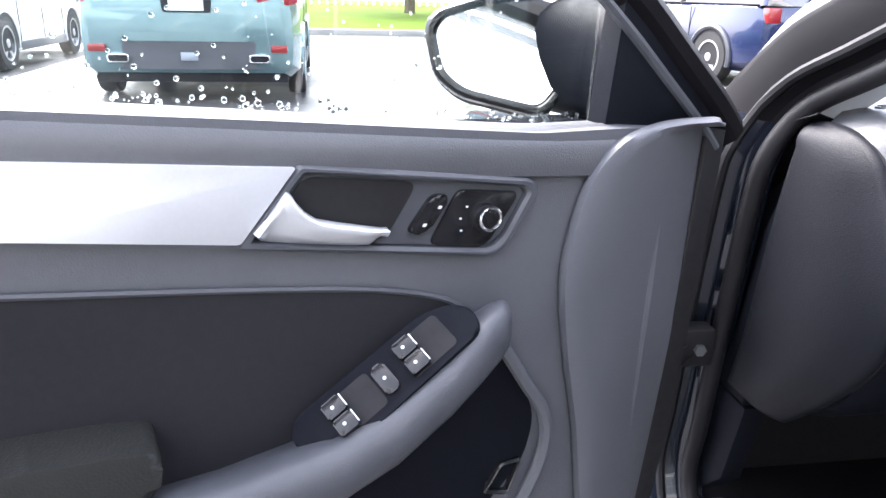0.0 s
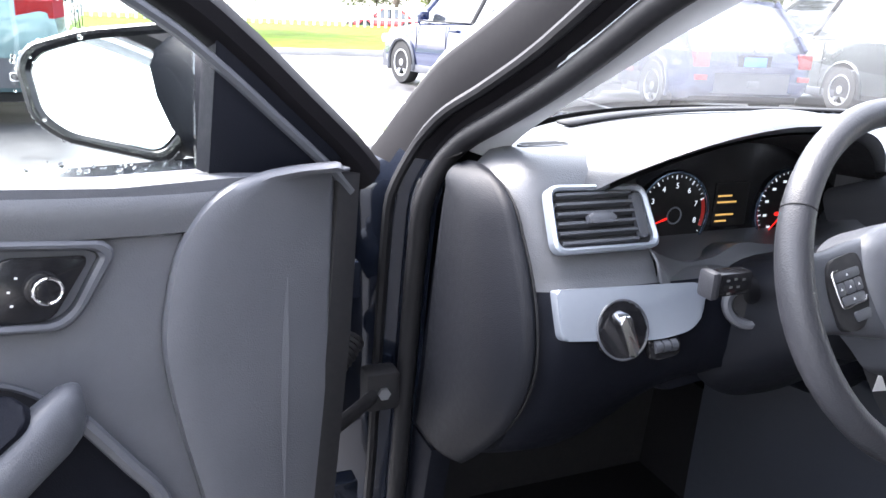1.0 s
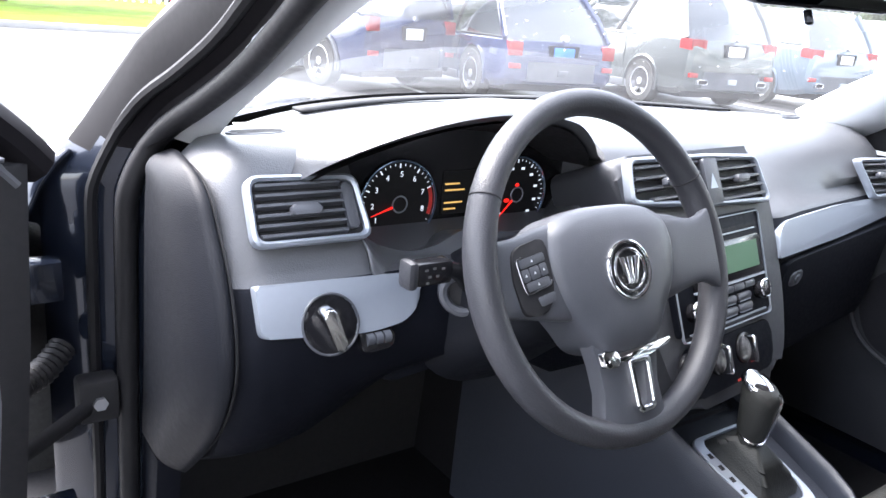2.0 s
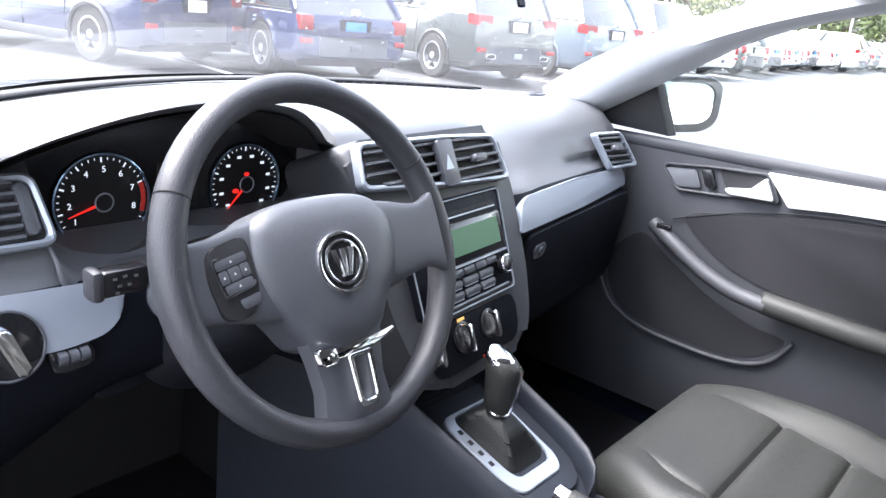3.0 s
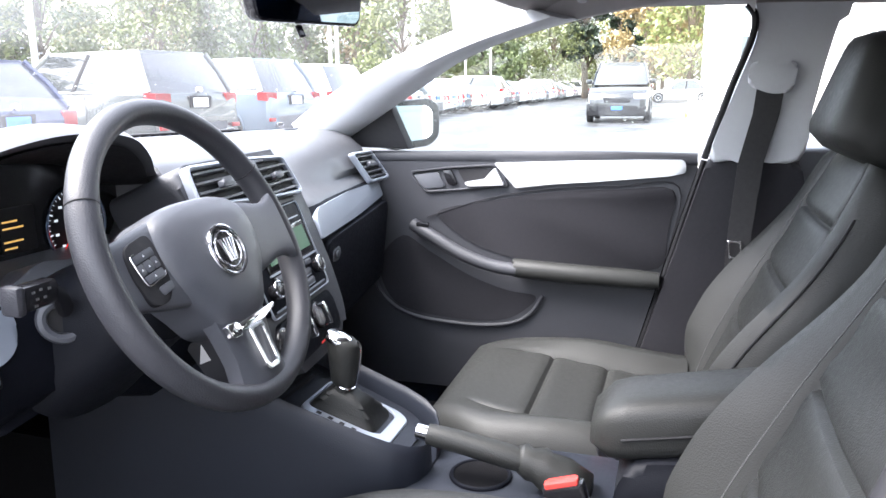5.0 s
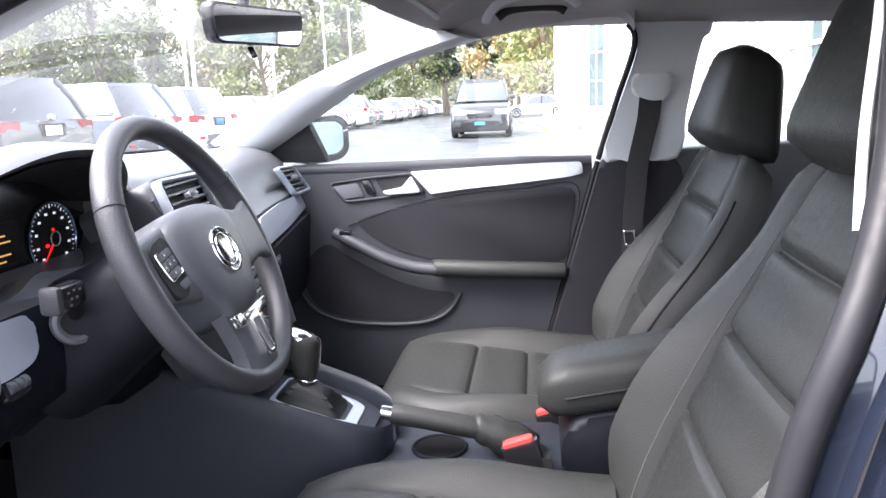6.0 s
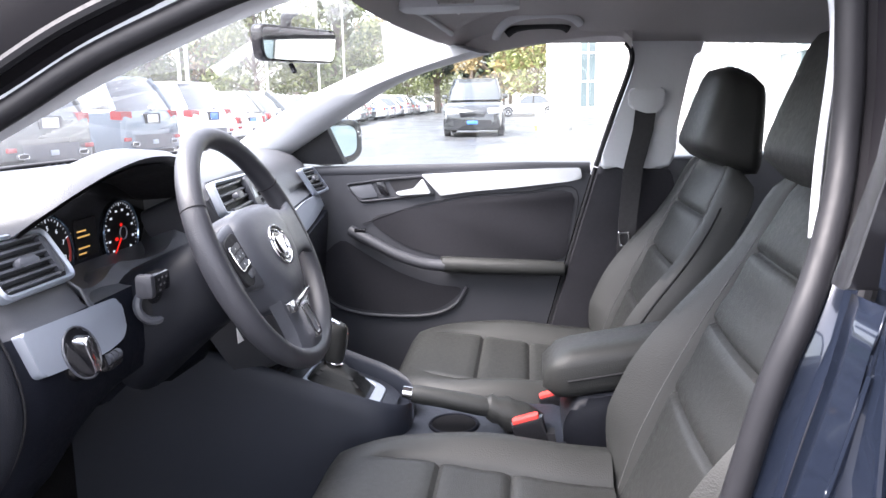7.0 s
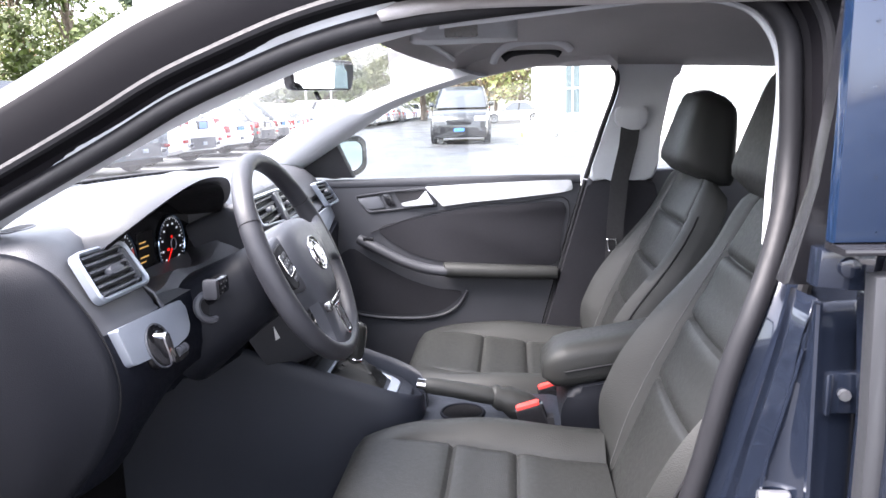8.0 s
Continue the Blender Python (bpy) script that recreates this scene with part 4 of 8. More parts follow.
part("housing", loft([[DG(q.x * k - s, q.y * k, d) for q in gh] for k, d, s in ((0.97, 0.010, 0), (1.0, 0.0, 0), (1.0, -0.03, 0.004), (0.9, -0.07, 0.012), (0.6, -0.10, 0.02), (0.1, -0.11, 0.03))]), LOWER, dm, "dark wet mirror housing with rain drops")
DGT = Axes(DG(0, 0, 0.0165), DG.a - DG.d * 0.04, DG.b, DG.d + DG.a * 0.04)
part("mirror_glass", prism(DGT, gl, -0.014, 0.0), MIRROR, dm, "silvered mirror glass reflecting white sky")
part("bezel", ringprism(DG, gh, gl, 0.0, 0.020, 0.004), BLACK, dm)
part("mirror_foot", loft([[DD(u + r * math.cos(t), z + h * math.copysign(abs(math.sin(t)) ** 0.7, math.sin(t)), w) for t in steps(0, 2 * math.pi, 20)[:-1]] for u, z, w, h, r in ((-0.150, 1.030, -0.045, 0.050, 0.036), (-0.152, 1.034, -0.09, 0.060, 0.042), (-0.146, 1.037, -0.14, 0.066, 0.048), (-0.128, 1.038, -0.19, 0.064, 0.052), (-0.10, 1.038, -0.235, 0.05, 0.045), (-0.085, 1.038, -0.26, 0.02, 0.02))]), LOWER, dm, "dark mirror arm")


# ---- dashboard ----
dash = thing("dashboard", "dark grey foam dashboard with silver trim and instruments", "dashboard", (0, 0.2, 0.64))
CL0, CL1 = -0.505, -0.152


def ease(a, b, x):
    t = max(0.0, min(1.0, (x - a) / (b - a)))
    return t * t * (3 - 2 * t)


def dash_profile(x):
    right = ease(0.12, 0.24, x)
    e = max(0.0, (abs(x) - (0.632 if x > 0 else 0.610)) / (0.036 if x > 0 else 0.047))
    bend = 0.013 * e**2
    rise = ease(-0.60, -0.43, x) * (1 - ease(-0.22, -0.12, x))
    trim = -0.062 + 0.127 * (x - 0.211)
    low = -0.004 * (1 - right) + trim * right
    mid = 0.040 * math.exp(-((max(0.0, abs(x) - 0.12) / 0.09) ** 2)) if x > -0.17 else 0.0
    yb = 0.56 - 0.95 * x * x
    left = [(0.125, 0.991), (0.095, 0.987), (0.073, 0.975), (0.058, 0.952), (0.030, 0.900), (0.014, 0.878), (low + 0.016, 0.872), (low + 0.008, 0.866), (low - 0.012, 0.815), (low - 0.012, 0.79), (low - 0.004, 0.76)]
    pass_side = [(0.15, 0.988), (0.105, 0.982), (0.070, 0.968), (0.042, 0.945), (0.016 + 0.3 * (low + 0.03), 0.905), (low + 0.046, 0.890), (low + 0.030, 0.880), (low + 0.022, 0.872), (low, 0.815), (low + 0.004, 0.79), (low + 0.016, 0.755)]
    face = [(a[0] + (b[0] - a[0]) * right, a[1] + (b[1] - a[1]) * right) for a, b in zip(left, pass_side)]
    face = [(y - mid * (1.0 if z > 0.88 else 0.7), z) for y, z in face]
    pts = [(yb - 0.005, 0.974), (yb * 0.6 + 0.06, 0.988)] + face + [(0.012, 0.715 + 0.03 * rise), (0.04, 0.665 + 0.06 * rise), (0.10, 0.625 + 0.07 * rise), (0.25, 0.60 + 0.06 * rise), (0.5, 0.60)]
    if CL0 < x < CL1:
        for i in (4, 5, 6):
            pts[i] = (0.135, pts[i][1])
        pts[2], pts[3] = (0.16, 0.990), (0.14, 0.984)
        pts[7] = (0.08, 0.868)
        pts[8] = (0.012, 0.866)
    return [(y + min(bend, 0.03), z - (0.012 if x > 0 else 0.024) * min(1.5, e**2) if z > 0.9 else z) for y, z in pts]


xs = [-0.658, -0.6565, -0.653, -0.646, -0.636, -0.622, -0.60, -0.56, -0.53, CL0 - 0.001, CL0 + 0.001] + steps(-0.49, -0.17, 12) + [CL1 - 0.001, CL1 + 0.001, -0.13, -0.1, -0.05, 0, 0.05, 0.1, 0.13, 0.15, 0.17, 0.19, 0.21, 0.24, 0.28, 0.33, 0.4, 0.46, 0.52, 0.57, 0.60, 0.64, 0.66, 0.672, 0.68, 0.685]
rows = [[V(x, y, z) for y, z in dash_profile(x)] for x in xs]
shell = loft(rows, closed=False, caps=False)
shell.verts.ensure_lookup_table()
n_row = len(rows[0])
shell.faces.new([shell.verts[i] for i in range(n_row)])
shell.faces.new([shell.verts[len(shell.verts) - 1 - i] for i in range(n_row)])
dash_body = part("dash_body", shell, DASH, dash, "dark grey soft-touch dash, its lower part darkened for shade", angle=38)
# Faces below the trim line carry their shade in the colour.
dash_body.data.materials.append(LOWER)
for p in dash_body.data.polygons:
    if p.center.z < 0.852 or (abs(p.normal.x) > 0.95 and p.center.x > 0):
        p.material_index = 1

CAP_EDGE = catmull([V(-0.660, 0.165, 0.962), V(-0.660, 0.13, 0.966), V(-0.659, 0.09, 0.962), V(-0.658, 0.058, 0.946), V(-0.657, 0.036, 0.918), V(-0.656, 0.012, 0.88), V(-0.656, -0.006, 0.832), V(-0.656, -0.008, 0.785), V(-0.657, 0.010, 0.738), V(-0.658, 0.045, 0.690), V(-0.660, 0.095, 0.640), V(-0.662, 0.13, 0.610)], 4)
CAP_BACK = catmull([V(-0.681, 0.160, 0.944), V(-0.681, 0.165, 0.925), V(-0.681, 0.169, 0.905), V(-0.681, 0.173, 0.885), V(-0.681, 0.177, 0.860), V(-0.681, 0.181, 0.830), V(-0.681, 0.185, 0.800), V(-0.681, 0.189, 0.765), V(-0.681, 0.194, 0.725), V(-0.681, 0.199, 0.690), V(-0.681, 0.206, 0.650), V(-0.681, 0.215, 0.610)], 4)


def cap_skin(i, v):
    """The dash end: rounds over at its front edge, then runs flat back to the door post."""
    a, b = CAP_EDGE[int(i)], CAP_BACK[int(i)]
    p = a.lerp(b, v)
    p.x = a.x + (b.x - a.x) * (1 - (1 - min(1.0, v * 1.7)) ** 2.6)
    return p


part("end_cap", grid(cap_skin, range(len(CAP_EDGE)), steps(0, 1, 14)), CAPTRIM, dash, "dash end cover, darkened for the open door's shade", thick=0.010)
part("end_cap_gap", tube([q + V(-0.0005, -0.0016, 0) for q in CAP_EDGE], 0.0016, 6), MATT, dash)
EC2 = Axes((0.686, 0, 0), (0, 1, 0), (0, 0, 1), (1, 0, 0))
part("end_wall", prism(EC2, [(0.20, 0.962), (0.10, 0.962), (0.06, 0.92), (0.02, 0.87), (0.02, 0.80), (0.06, 0.69), (0.25, 0.62), (0.5, 0.62)], -0.01, 0.010), DASH, dash)

# instrument hood
arch = catmull([(-0.575, 0.958, 0), (-0.553, 0.981, 0), (-0.505, 1.006, 0), (-0.44, 1.026, 0), (-0.37, 1.036, 0), (-0.30, 1.034, 0), (-0.250, 1.024, 0), (-0.212, 1.002, 0), (-0.178, 0.978, 0), (-0.140, 0.964, 0)], 5)
hood = []
for i, q in enumerate(arch):
    s = i / (len(arch) - 1)
    k = math.sin(math.pi * s)
    y0 = 0.055 * (1 - k) ** 1.5
    f = 0.15 + 0.85 * k**0.7
    hood.append([V(q.x, 0.13, q.y - 0.03 * k - 0.012 * f), V(q.x, y0 + 0.04, q.y - 0.020 * f), V(q.x, y0 + 0.004 - 0.008 * k, q.y - 0.012 * f), V(q.x, y0 - 0.004 - 0.012 * k, q.y - 0.004 * f), V(q.x, y0 + 0.006 - 0.010 * k, q.y + 0.004 * f), V(q.x, y0 + 0.04, q.y + 0.007 * f), V(q.x, y0 + 0.09, 0.55 * q.y + 0.45 * 0.992 + 0.005 * f), V(q.x, 0.22, 0.988)])
part("instrument_hood", loft(hood, closed=False, caps=False), DASH, dash, "dark grey instrument hood", angle=60)
lining = []
for i, q in enumerate(arch):
    k = math.sin(math.pi * i / (len(arch) - 1))
    y0 = 0.055 * (1 - k) ** 1.5
    lining.append([V(q.x, y0 + 0.006 - 0.008 * k, q.y - 0.015), V(q.x, 0.13, q.y - 0.03 * k - 0.016)])
part("hood_lining", loft(lining, closed=False, caps=False), MATT, dash)
CG = Axes((0, 0.112, 0), (1, 0, 0), (0, 0, 1), (0, -1, 0))
part("instrument_panel", prism(CG, catmull([(-0.51, 0.95, 0), (-0.47, 0.99, 0), (-0.36, 1.014, 0), (-0.22, 1.0, 0), (-0.15, 0.95, 0), (-0.16, 0.87, 0), (-0.20, 0.838, 0), (-0.27, 0.838, 0), (-0.33, 0.862, 0), (-0.39, 0.838, 0), (-0.46, 0.838, 0), (-0.505, 0.88, 0)], 5, True), -0.02, 0.004), BLACK, dash, "gloss black instrument panel")
lip = catmull([V(-0.508, 0.050, 0.915), V(-0.485, 0.045, 0.886), V(-0.44, 0.042, 0.870), V(-0.40, 0.042, 0.872), V(-0.36, 0.044, 0.886), V(-0.32, 0.042, 0.882), V(-0.26, 0.042, 0.876), V(-0.21, 0.042, 0.880), V(-0.17, 0.046, 0.905), V(-0.15, 0.055, 0.945)], 5)
part("lower_lip", loft([[q + V(0, 0.068, -0.018), q + V(0, 0.012, -0.001), q + V(0, 0.003, 0.001), q + V(0, -0.003, -0.003), q + V(0, -0.022, -0.012), q + V(0, -0.042, -0.026), q + V(0, -0.050, -0.045)] for q in lip], closed=False, caps=False), DASH, dash, "grey lower instrument surround", thick=-0.003)
for cx, labels, r in ((-0.416, ((212, "1"), (182, "2"), (150, "3"), (118, "4"), (86, "5"), (54, "6"), (20, "7"), (-14, "8")), 0.0525), (-0.234, (), 0.0505)):
    zc = 0.909
    g = part("gauge", disc(CG, cx, zc, r * 0.97, 0.004, 0.006, 40), MATT, dash, "round black gauge with white marks")
    part("ring", torus_ring(CG, cx, zc, r, 0.0018, 0.007, 44, 8), BLUERING, g)
    part("hub_ring", torus_ring(CG, cx, zc, 0.0100, 0.0010, 0.010, 24, 6), SILVERPAINT, g)
    marks = []
    for k in range(33):
        ang = radians(225 - 270 * k / 32)
        r0 = r * (0.83 if k % 4 == 0 else 0.88)
        c, s = math.cos(ang), math.sin(ang)
        w = 0.0008 if k % 4 == 0 else 0.0004
        marks.append(prism(CG, [(cx + r0 * c - w * s, zc + r0 * s + w * c), (cx + r * 0.93 * c - w * s, zc + r * 0.93 * s + w * c), (cx + r * 0.93 * c + w * s, zc + r * 0.93 * s - w * c), (cx + r0 * c + w * s, zc + r0 * s - w * c)], 0.006, 0.0064))
    part("scale", merge(*marks), GAUGEMARK, g)
    if labels:
        for ang, tx in labels:
            lettering(tx, CG, cx + r * 0.68 * math.cos(radians(ang)), zc + r * 0.68 * math.sin(radians(ang)), 0.0095, 0.0064, GAUGEMARK, "number", g)
        for a0, a1 in ((radians(k), radians(k + 7)) for k in range(-20, 22, 7)):
            part("red_zone", prism(CG, [(cx + r * 0.83 * math.cos(a0), zc + r * 0.83 * math.sin(a0)), (cx + r * 0.93 * math.cos(a0), zc + r * 0.93 * math.sin(a0)), (cx + r * 0.93 * math.cos(a1), zc + r * 0.93 * math.sin(a1)), (cx + r * 0.83 * math.cos(a1), zc + r * 0.83 * math.sin(a1))], 0.0065, 0.0067), REDPLASTIC, g)
        part("unit_bar", prism(CG, [(cx - 0.012, zc - 0.030), (cx + 0.012, zc - 0.029), (cx + 0.012, zc - 0.0315), (cx - 0.012, zc - 0.0325)], 0.006, 0.0064), GAUGEMARK, g)
    else:
        number_bars = [part("number_bar", prism(CG, [(cx + r * 0.70 * math.cos(radians(225 - 30 * k)) + a, zc + r * 0.70 * math.sin(radians(225 - 30 * k)) + b) for a, b in ((-0.0028, -0.0016), (0.0028, -0.0016), (0.0028, 0.0016), (-0.0028, 0.0016))], 0.006, 0.0064), GAUGEMARK, g) for k in range(10)]
        part("warning_light", disc(CG, cx - 0.014, zc - 0.008, 0.0045, 0.006, 0.0066, 10, ry=0.0028), REDGLOW, g)
        part("warning_light", disc(CG, cx + 0.002, zc + 0.012, 0.0035, 0.006, 0.0066, 10, ry=0.0025), REDGLOW, g)
    na = radians(198 if labels else 226)
    part("needle", prism(CG, [(cx + 0.010 * math.cos(na) - 0.0013 * math.sin(na), zc + 0.010 * math.sin(na) + 0.0013 * math.cos(na)), (cx + r * 0.78 * math.cos(na), zc + r * 0.78 * math.sin(na)), (cx + 0.010 * math.cos(na) + 0.0013 * math.sin(na), zc + 0.010 * math.sin(na) - 0.0013 * math.cos(na))], 0.009, 0.0105), REDGLOW, g)
disp = part("display", prism(CG, rounded([(-0.352, 0.945), (-0.300, 0.945), (-0.300, 0.890), (-0.352, 0.890)], 0.003), 0.004, 0.006), MATT, dash, "small dark trip display with amber bars")
part("text_bar", merge(*[prism(CG, [(-0.349, z), (-0.349 + w, z), (-0.349 + w, z - 0.0022), (-0.349, z - 0.0022)], 0.006, 0.0064) for z, w in ((0.930, 0.022), (0.922, 0.030), (0.906, 0.028), (0.898, 0.018))]), AMBER, disp)


def vent(name, fr, outer, inner, slats, tab, parent, label, wheel=None, cut=0.02):
    """An air vent: dark well, frame, slats, tab."""
    v = part(name, ringprism(fr, outer, inner, -0.004, 0.010, 0.003), SILVERPAINT, parent, label)
    part("well", prism(fr, inner, -0.001, 0.0015), MATT, v)
    ax = [Vector(q[:2]) for q in inner]
    lo, hi = min(q.y for q in ax), max(q.y for q in ax)
    for k in range(slats):
        z = lo + (hi - lo) * (k + 0.5) / slats
        hits = []
        for i in range(len(ax)):
            p, q = ax[i], ax[(i + 1) % len(ax)]
            if (p.y - z) * (q.y - z) < 0:
                hits.append(p.x + (q.x - p.x) * (z - p.y) / (q.y - p.y))
        if len(hits) > 1:
            x0, x1 = min(hits) + 0.002, max(hits) - 0.002
            if wheel:
                x0, x1 = (x0, min(x1, wheel[0])) if wheel[1] > 0 else (max(x0, wheel[0]), x1)
            part("slat", loft([[fr(x, z - 0.0035, 0.002), fr(x, z - 0.0012, 0.0095), fr(x, z + 0.0016, 0.0095), fr(x, z + 0.0034, 0.002)] for x in (x0, x1)]), HARD, v, smooth=False)
    part("tab", prism(fr, rounded([(tab[0] - 0.017, tab[1] - 0.005), (tab[0] + 0.017, tab[1] - 0.005), (tab[0] + 0.015, tab[1] + 0.006), (tab[0] - 0.015, tab[1] + 0.006)], 0.004), 0.006, 0.016, 0.003), HARD, v)
    if wheel:
        part("vent_wheel", prism(fr, rounded([(wheel[0], hi - 0.006), (wheel[0] + wheel[1], hi - 0.006), (wheel[0] + wheel[1] * 1.25, lo + 0.006), (wheel[0] + wheel[1] * 0.2, lo + 0.006)], 0.004), 0.002, 0.008, 0.003), HARD, v)
    return v


DV = Axes((-0.571, 0.036, 0.929), (1, 0, 0), (0, 0.48, 0.88), (0, -0.88, 0.48))
vent("air_vent", DV, rounded([(-0.058, 0.039), (0.062, 0.036), (0.070, -0.034), (-0.060, -0.033)], 0.014), rounded([(-0.052, 0.033), (0.056, 0.030), (0.063, -0.028), (-0.054, -0.027)], 0.010), 6, (-0.002, 0.0), dash, "silver-framed black air vent", (0.042, 0.012))
PV = Axes((0.588, 0.006, 0.906), (0.99, -0.09, 0), (0.03, 0.36, 0.93), (-0.09, -0.92, 0.36))
vent("air_vent", PV, rounded([(-0.067, 0.034), (0.027, 0.033), (0.070, -0.040), (-0.026, -0.043)], 0.012), rounded([(-0.057, 0.027), (0.022, 0.026), (0.058, -0.032), (-0.021, -0.035)], 0.008), 5, (0.0, 0.0), dash, "silver-framed black air vent")

# silver trim, light switch, dimmer
TR = Axes((0, -0.016 - 0.34 * 0.815, 0.06 * 0.815), (1, 0, 0), (0, 0.34, 0.94), (0, -0.94, 0.34))
part("trim_strip", prism(TR, rounded([(-0.637, 0.873), (-0.465, 0.866), (-0.455, 0.860), (-0.455, 0.836), (-0.475, 0.816), (-0.52, 0.810), (-0.636, 0.822)], [0.004, 0.006, 0.006, 0.02, 0.02, 0.03, 0.008]), -0.008, 0.008, 0.004, 3), SILVERPAINT, dash, "silver painted dash trim")
lk = part("light_switch", disc(TR, -0.565, 0.826, 0.030, -0.004, 0.010, 36, 0.003), BLACK, dash, "round black headlight switch")
part("ring", torus_ring(TR, -0.565, 0.826, 0.0305, 0.0013, 0.010, 36, 6), HARD, lk)
part("grip", prism(Axes(TR(-0.565, 0.826, 0.0), (math.cos(radians(-68)), 0, math.sin(radians(-68))), (math.sin(radians(68)), 0, math.cos(radians(68))), (0, -1, 0)), rounded([(-0.026, -0.007), (0.024, -0.006), (0.024, 0.006), (-0.026, 0.007)], 0.006), 0.008, 0.024, 0.004, 3), CHROME, lk, "chrome-edged turning grip")
dim = part("dimmer", prism(TR, rounded([(-0.534, 0.815), (-0.494, 0.815), (-0.491, 0.792), (-0.531, 0.789)], 0.009), -0.002, 0.006, 0.002), BLACK, dash)
for a in (-0.522, -0.512, -0.502):
    part("thumbwheel", tube([TR(a - 0.004, 0.803, 0.004), TR(a + 0.004, 0.803, 0.004)], 0.007, 12), HARD, dim)
for sx, sy in ((-0.576, 0.150), (0.55, 0.18)):
    SF = Axes((sx, sy, 0.9885), (1, 0.12, 0), (-0.12, 1, 0), (0, 0, 1))
    gr = part("speaker_grille", disc(SF, 0, 0, 0.036, -0.004, 0.003, 32, 0.001, ry=0.015), SOFT, dash, "oval dash speaker grille")
    for b, w in ((-0.008, 0.026), (-0.0027, 0.032), (0.0027, 0.032), (0.008, 0.026)):
        part("slot", prism(SF, [(-w, b - 0.0016), (w, b - 0.0016), (w, b + 0.0016), (-w, b + 0.0016)], 0.003, 0.0034), MATT, gr, smooth=False)
defrost = part("defroster_vent", grid(lambda u, v: V(u, 0.448 - 0.75 * u * u - 0.036 * v, 0.9895), steps(-0.46, 0.46, 40), [0, 1]), MATT, dash, "black slotted defroster vent", thick=0.004)
for x in steps(0.10, 0.42, 16):
    part("rib", box(x - 0.003, x + 0.003, 0.410 - 0.75 * x * x, 0.450 - 0.75 * x * x, 0.986, 0.9902), HARD, defrost, smooth=False)
GT = Axes((0.211, -0.064 - 0.36 * 0.82, 0.067 * 0.82), (0.992, 0.126, 0), (-0.045, 0.357, 0.933), (0.117, -0.926, 0.36))
part("glove_trim", prism(GT, rounded([(0.004, 0.814), (0.014, 0.852), (0.04, 0.868), (0.25, 0.872), (0.460, 0.866), (0.468, 0.858), (0.468, 0.830), (0.25, 0.818)], [0.004, 0.012, 0.03, 0.03, 0.004, 0.004, 0.006, 0.05]), -0.012, 0.007, 0.005, 3), SILVERPAINT, dash, "silver painted glove box trim")
GL = Axes((0.211, -0.060, 0.735), (0.992, 0.126, 0), (0, -0.10, 0.99), (0.126, -0.98, -0.12))
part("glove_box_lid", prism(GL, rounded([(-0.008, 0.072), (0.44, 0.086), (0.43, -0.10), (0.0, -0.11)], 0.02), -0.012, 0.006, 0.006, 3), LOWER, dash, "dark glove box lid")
part("glove_box_lock", merge(prism(GL, rounded([(0.018, 0.050), (0.060, 0.052), (0.060, 0.028), (0.020, 0.026)], 0.011), 0.004, 0.009, 0.002), disc(GL, 0.040, 0.039, 0.008, 0.006, 0.012, 20, 0.002)), HARD, dash)
part("hood_release", prism(Axes((-0.43, 0.03, 0.735), (1, 0, 0), (0, 0.5, 0.86), (0, -0.86, 0.3)), rounded([(-0.045, 0.012), (0.05, 0.020), (0.05, -0.006), (-0.04, -0.014)], 0.010), -0.02, 0.006, 0.004), LOWER, dash, "black lever below the column")

# centre stack
CS = Axes((-0.008, -0.010, 0.960), (1, 0, 0), (0, 0.385, 0.923), (0, -0.923, 0.385))
stack = part("console_tower", prism(CS, rounded([(-0.172, 0.020), (0.172, 0.020), (0.190, -0.08), (0.188, -0.20), (0.172, -0.28), (0.140, -0.325), (-0.085, -0.320), (-0.120, -0.28), (-0.145, -0.20), (-0.155, -0.09)], 0.03), -0.12, 0.0, 0.018, 5), DOORTRIM, dash, "dark grey centre stack")
cvo = rounded([(-0.156, 0.016), (0.014, 0.013), (0.150, 0.004), (0.174, -0.068), (0.02, -0.060), (-0.160, -0.044)], 0.012)
cvi = rounded([(-0.149, 0.009), (0.014, 0.006), (0.143, -0.003), (0.165, -0.061), (0.02, -0.053), (-0.152, -0.037)], 0.009)
CV = Axes(CS(0, 0, 0.004), (1, 0, 0), (0, 0.385, 0.923), (0, -0.923, 0.385))
cv = vent("centre_vent", CV, cvo, cvi, 5, (0.095, -0.028), dash, "silver-framed twin centre vents")
part("tab", prism(CV, rounded([(-0.096, -0.024), (-0.060, -0.024), (-0.062, -0.013), (-0.094, -0.013)], 0.004), 0.006, 0.016, 0.003), HARD, cv)
part("hazard_switch", prism(CV, rounded([(-0.006, 0.006), (0.030, 0.006), (0.036, -0.058), (0.0, -0.058)], 0.004), 0.002, 0.013, 0.003), HARD, cv, "grey hazard switch between the vents")
part("hazard_symbol", prism(CV, [(0.014, -0.015), (0.005, -0.036), (0.024, -0.036)], 0.013, 0.0136), SILVERPAINT, cv)
CS = Axes(CS(0.017, 0.014, 0.0), CS.a, CS.b, CS.d)
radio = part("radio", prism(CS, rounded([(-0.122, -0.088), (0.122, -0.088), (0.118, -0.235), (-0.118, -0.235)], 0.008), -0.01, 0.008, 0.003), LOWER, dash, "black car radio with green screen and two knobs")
part("surround", ringprism(CS, rounded([(-0.119, -0.091), (0.119, -0.091), (0.115, -0.242), (-0.115, -0.242)], 0.008), rounded([(-0.1175, -0.0925), (0.1175, -0.0925), (0.1135, -0.2405), (-0.1135, -0.2405)], 0.007), 0.006, 0.0105, 0.0005), SILVERPAINT, radio, "thin silver radio surround")
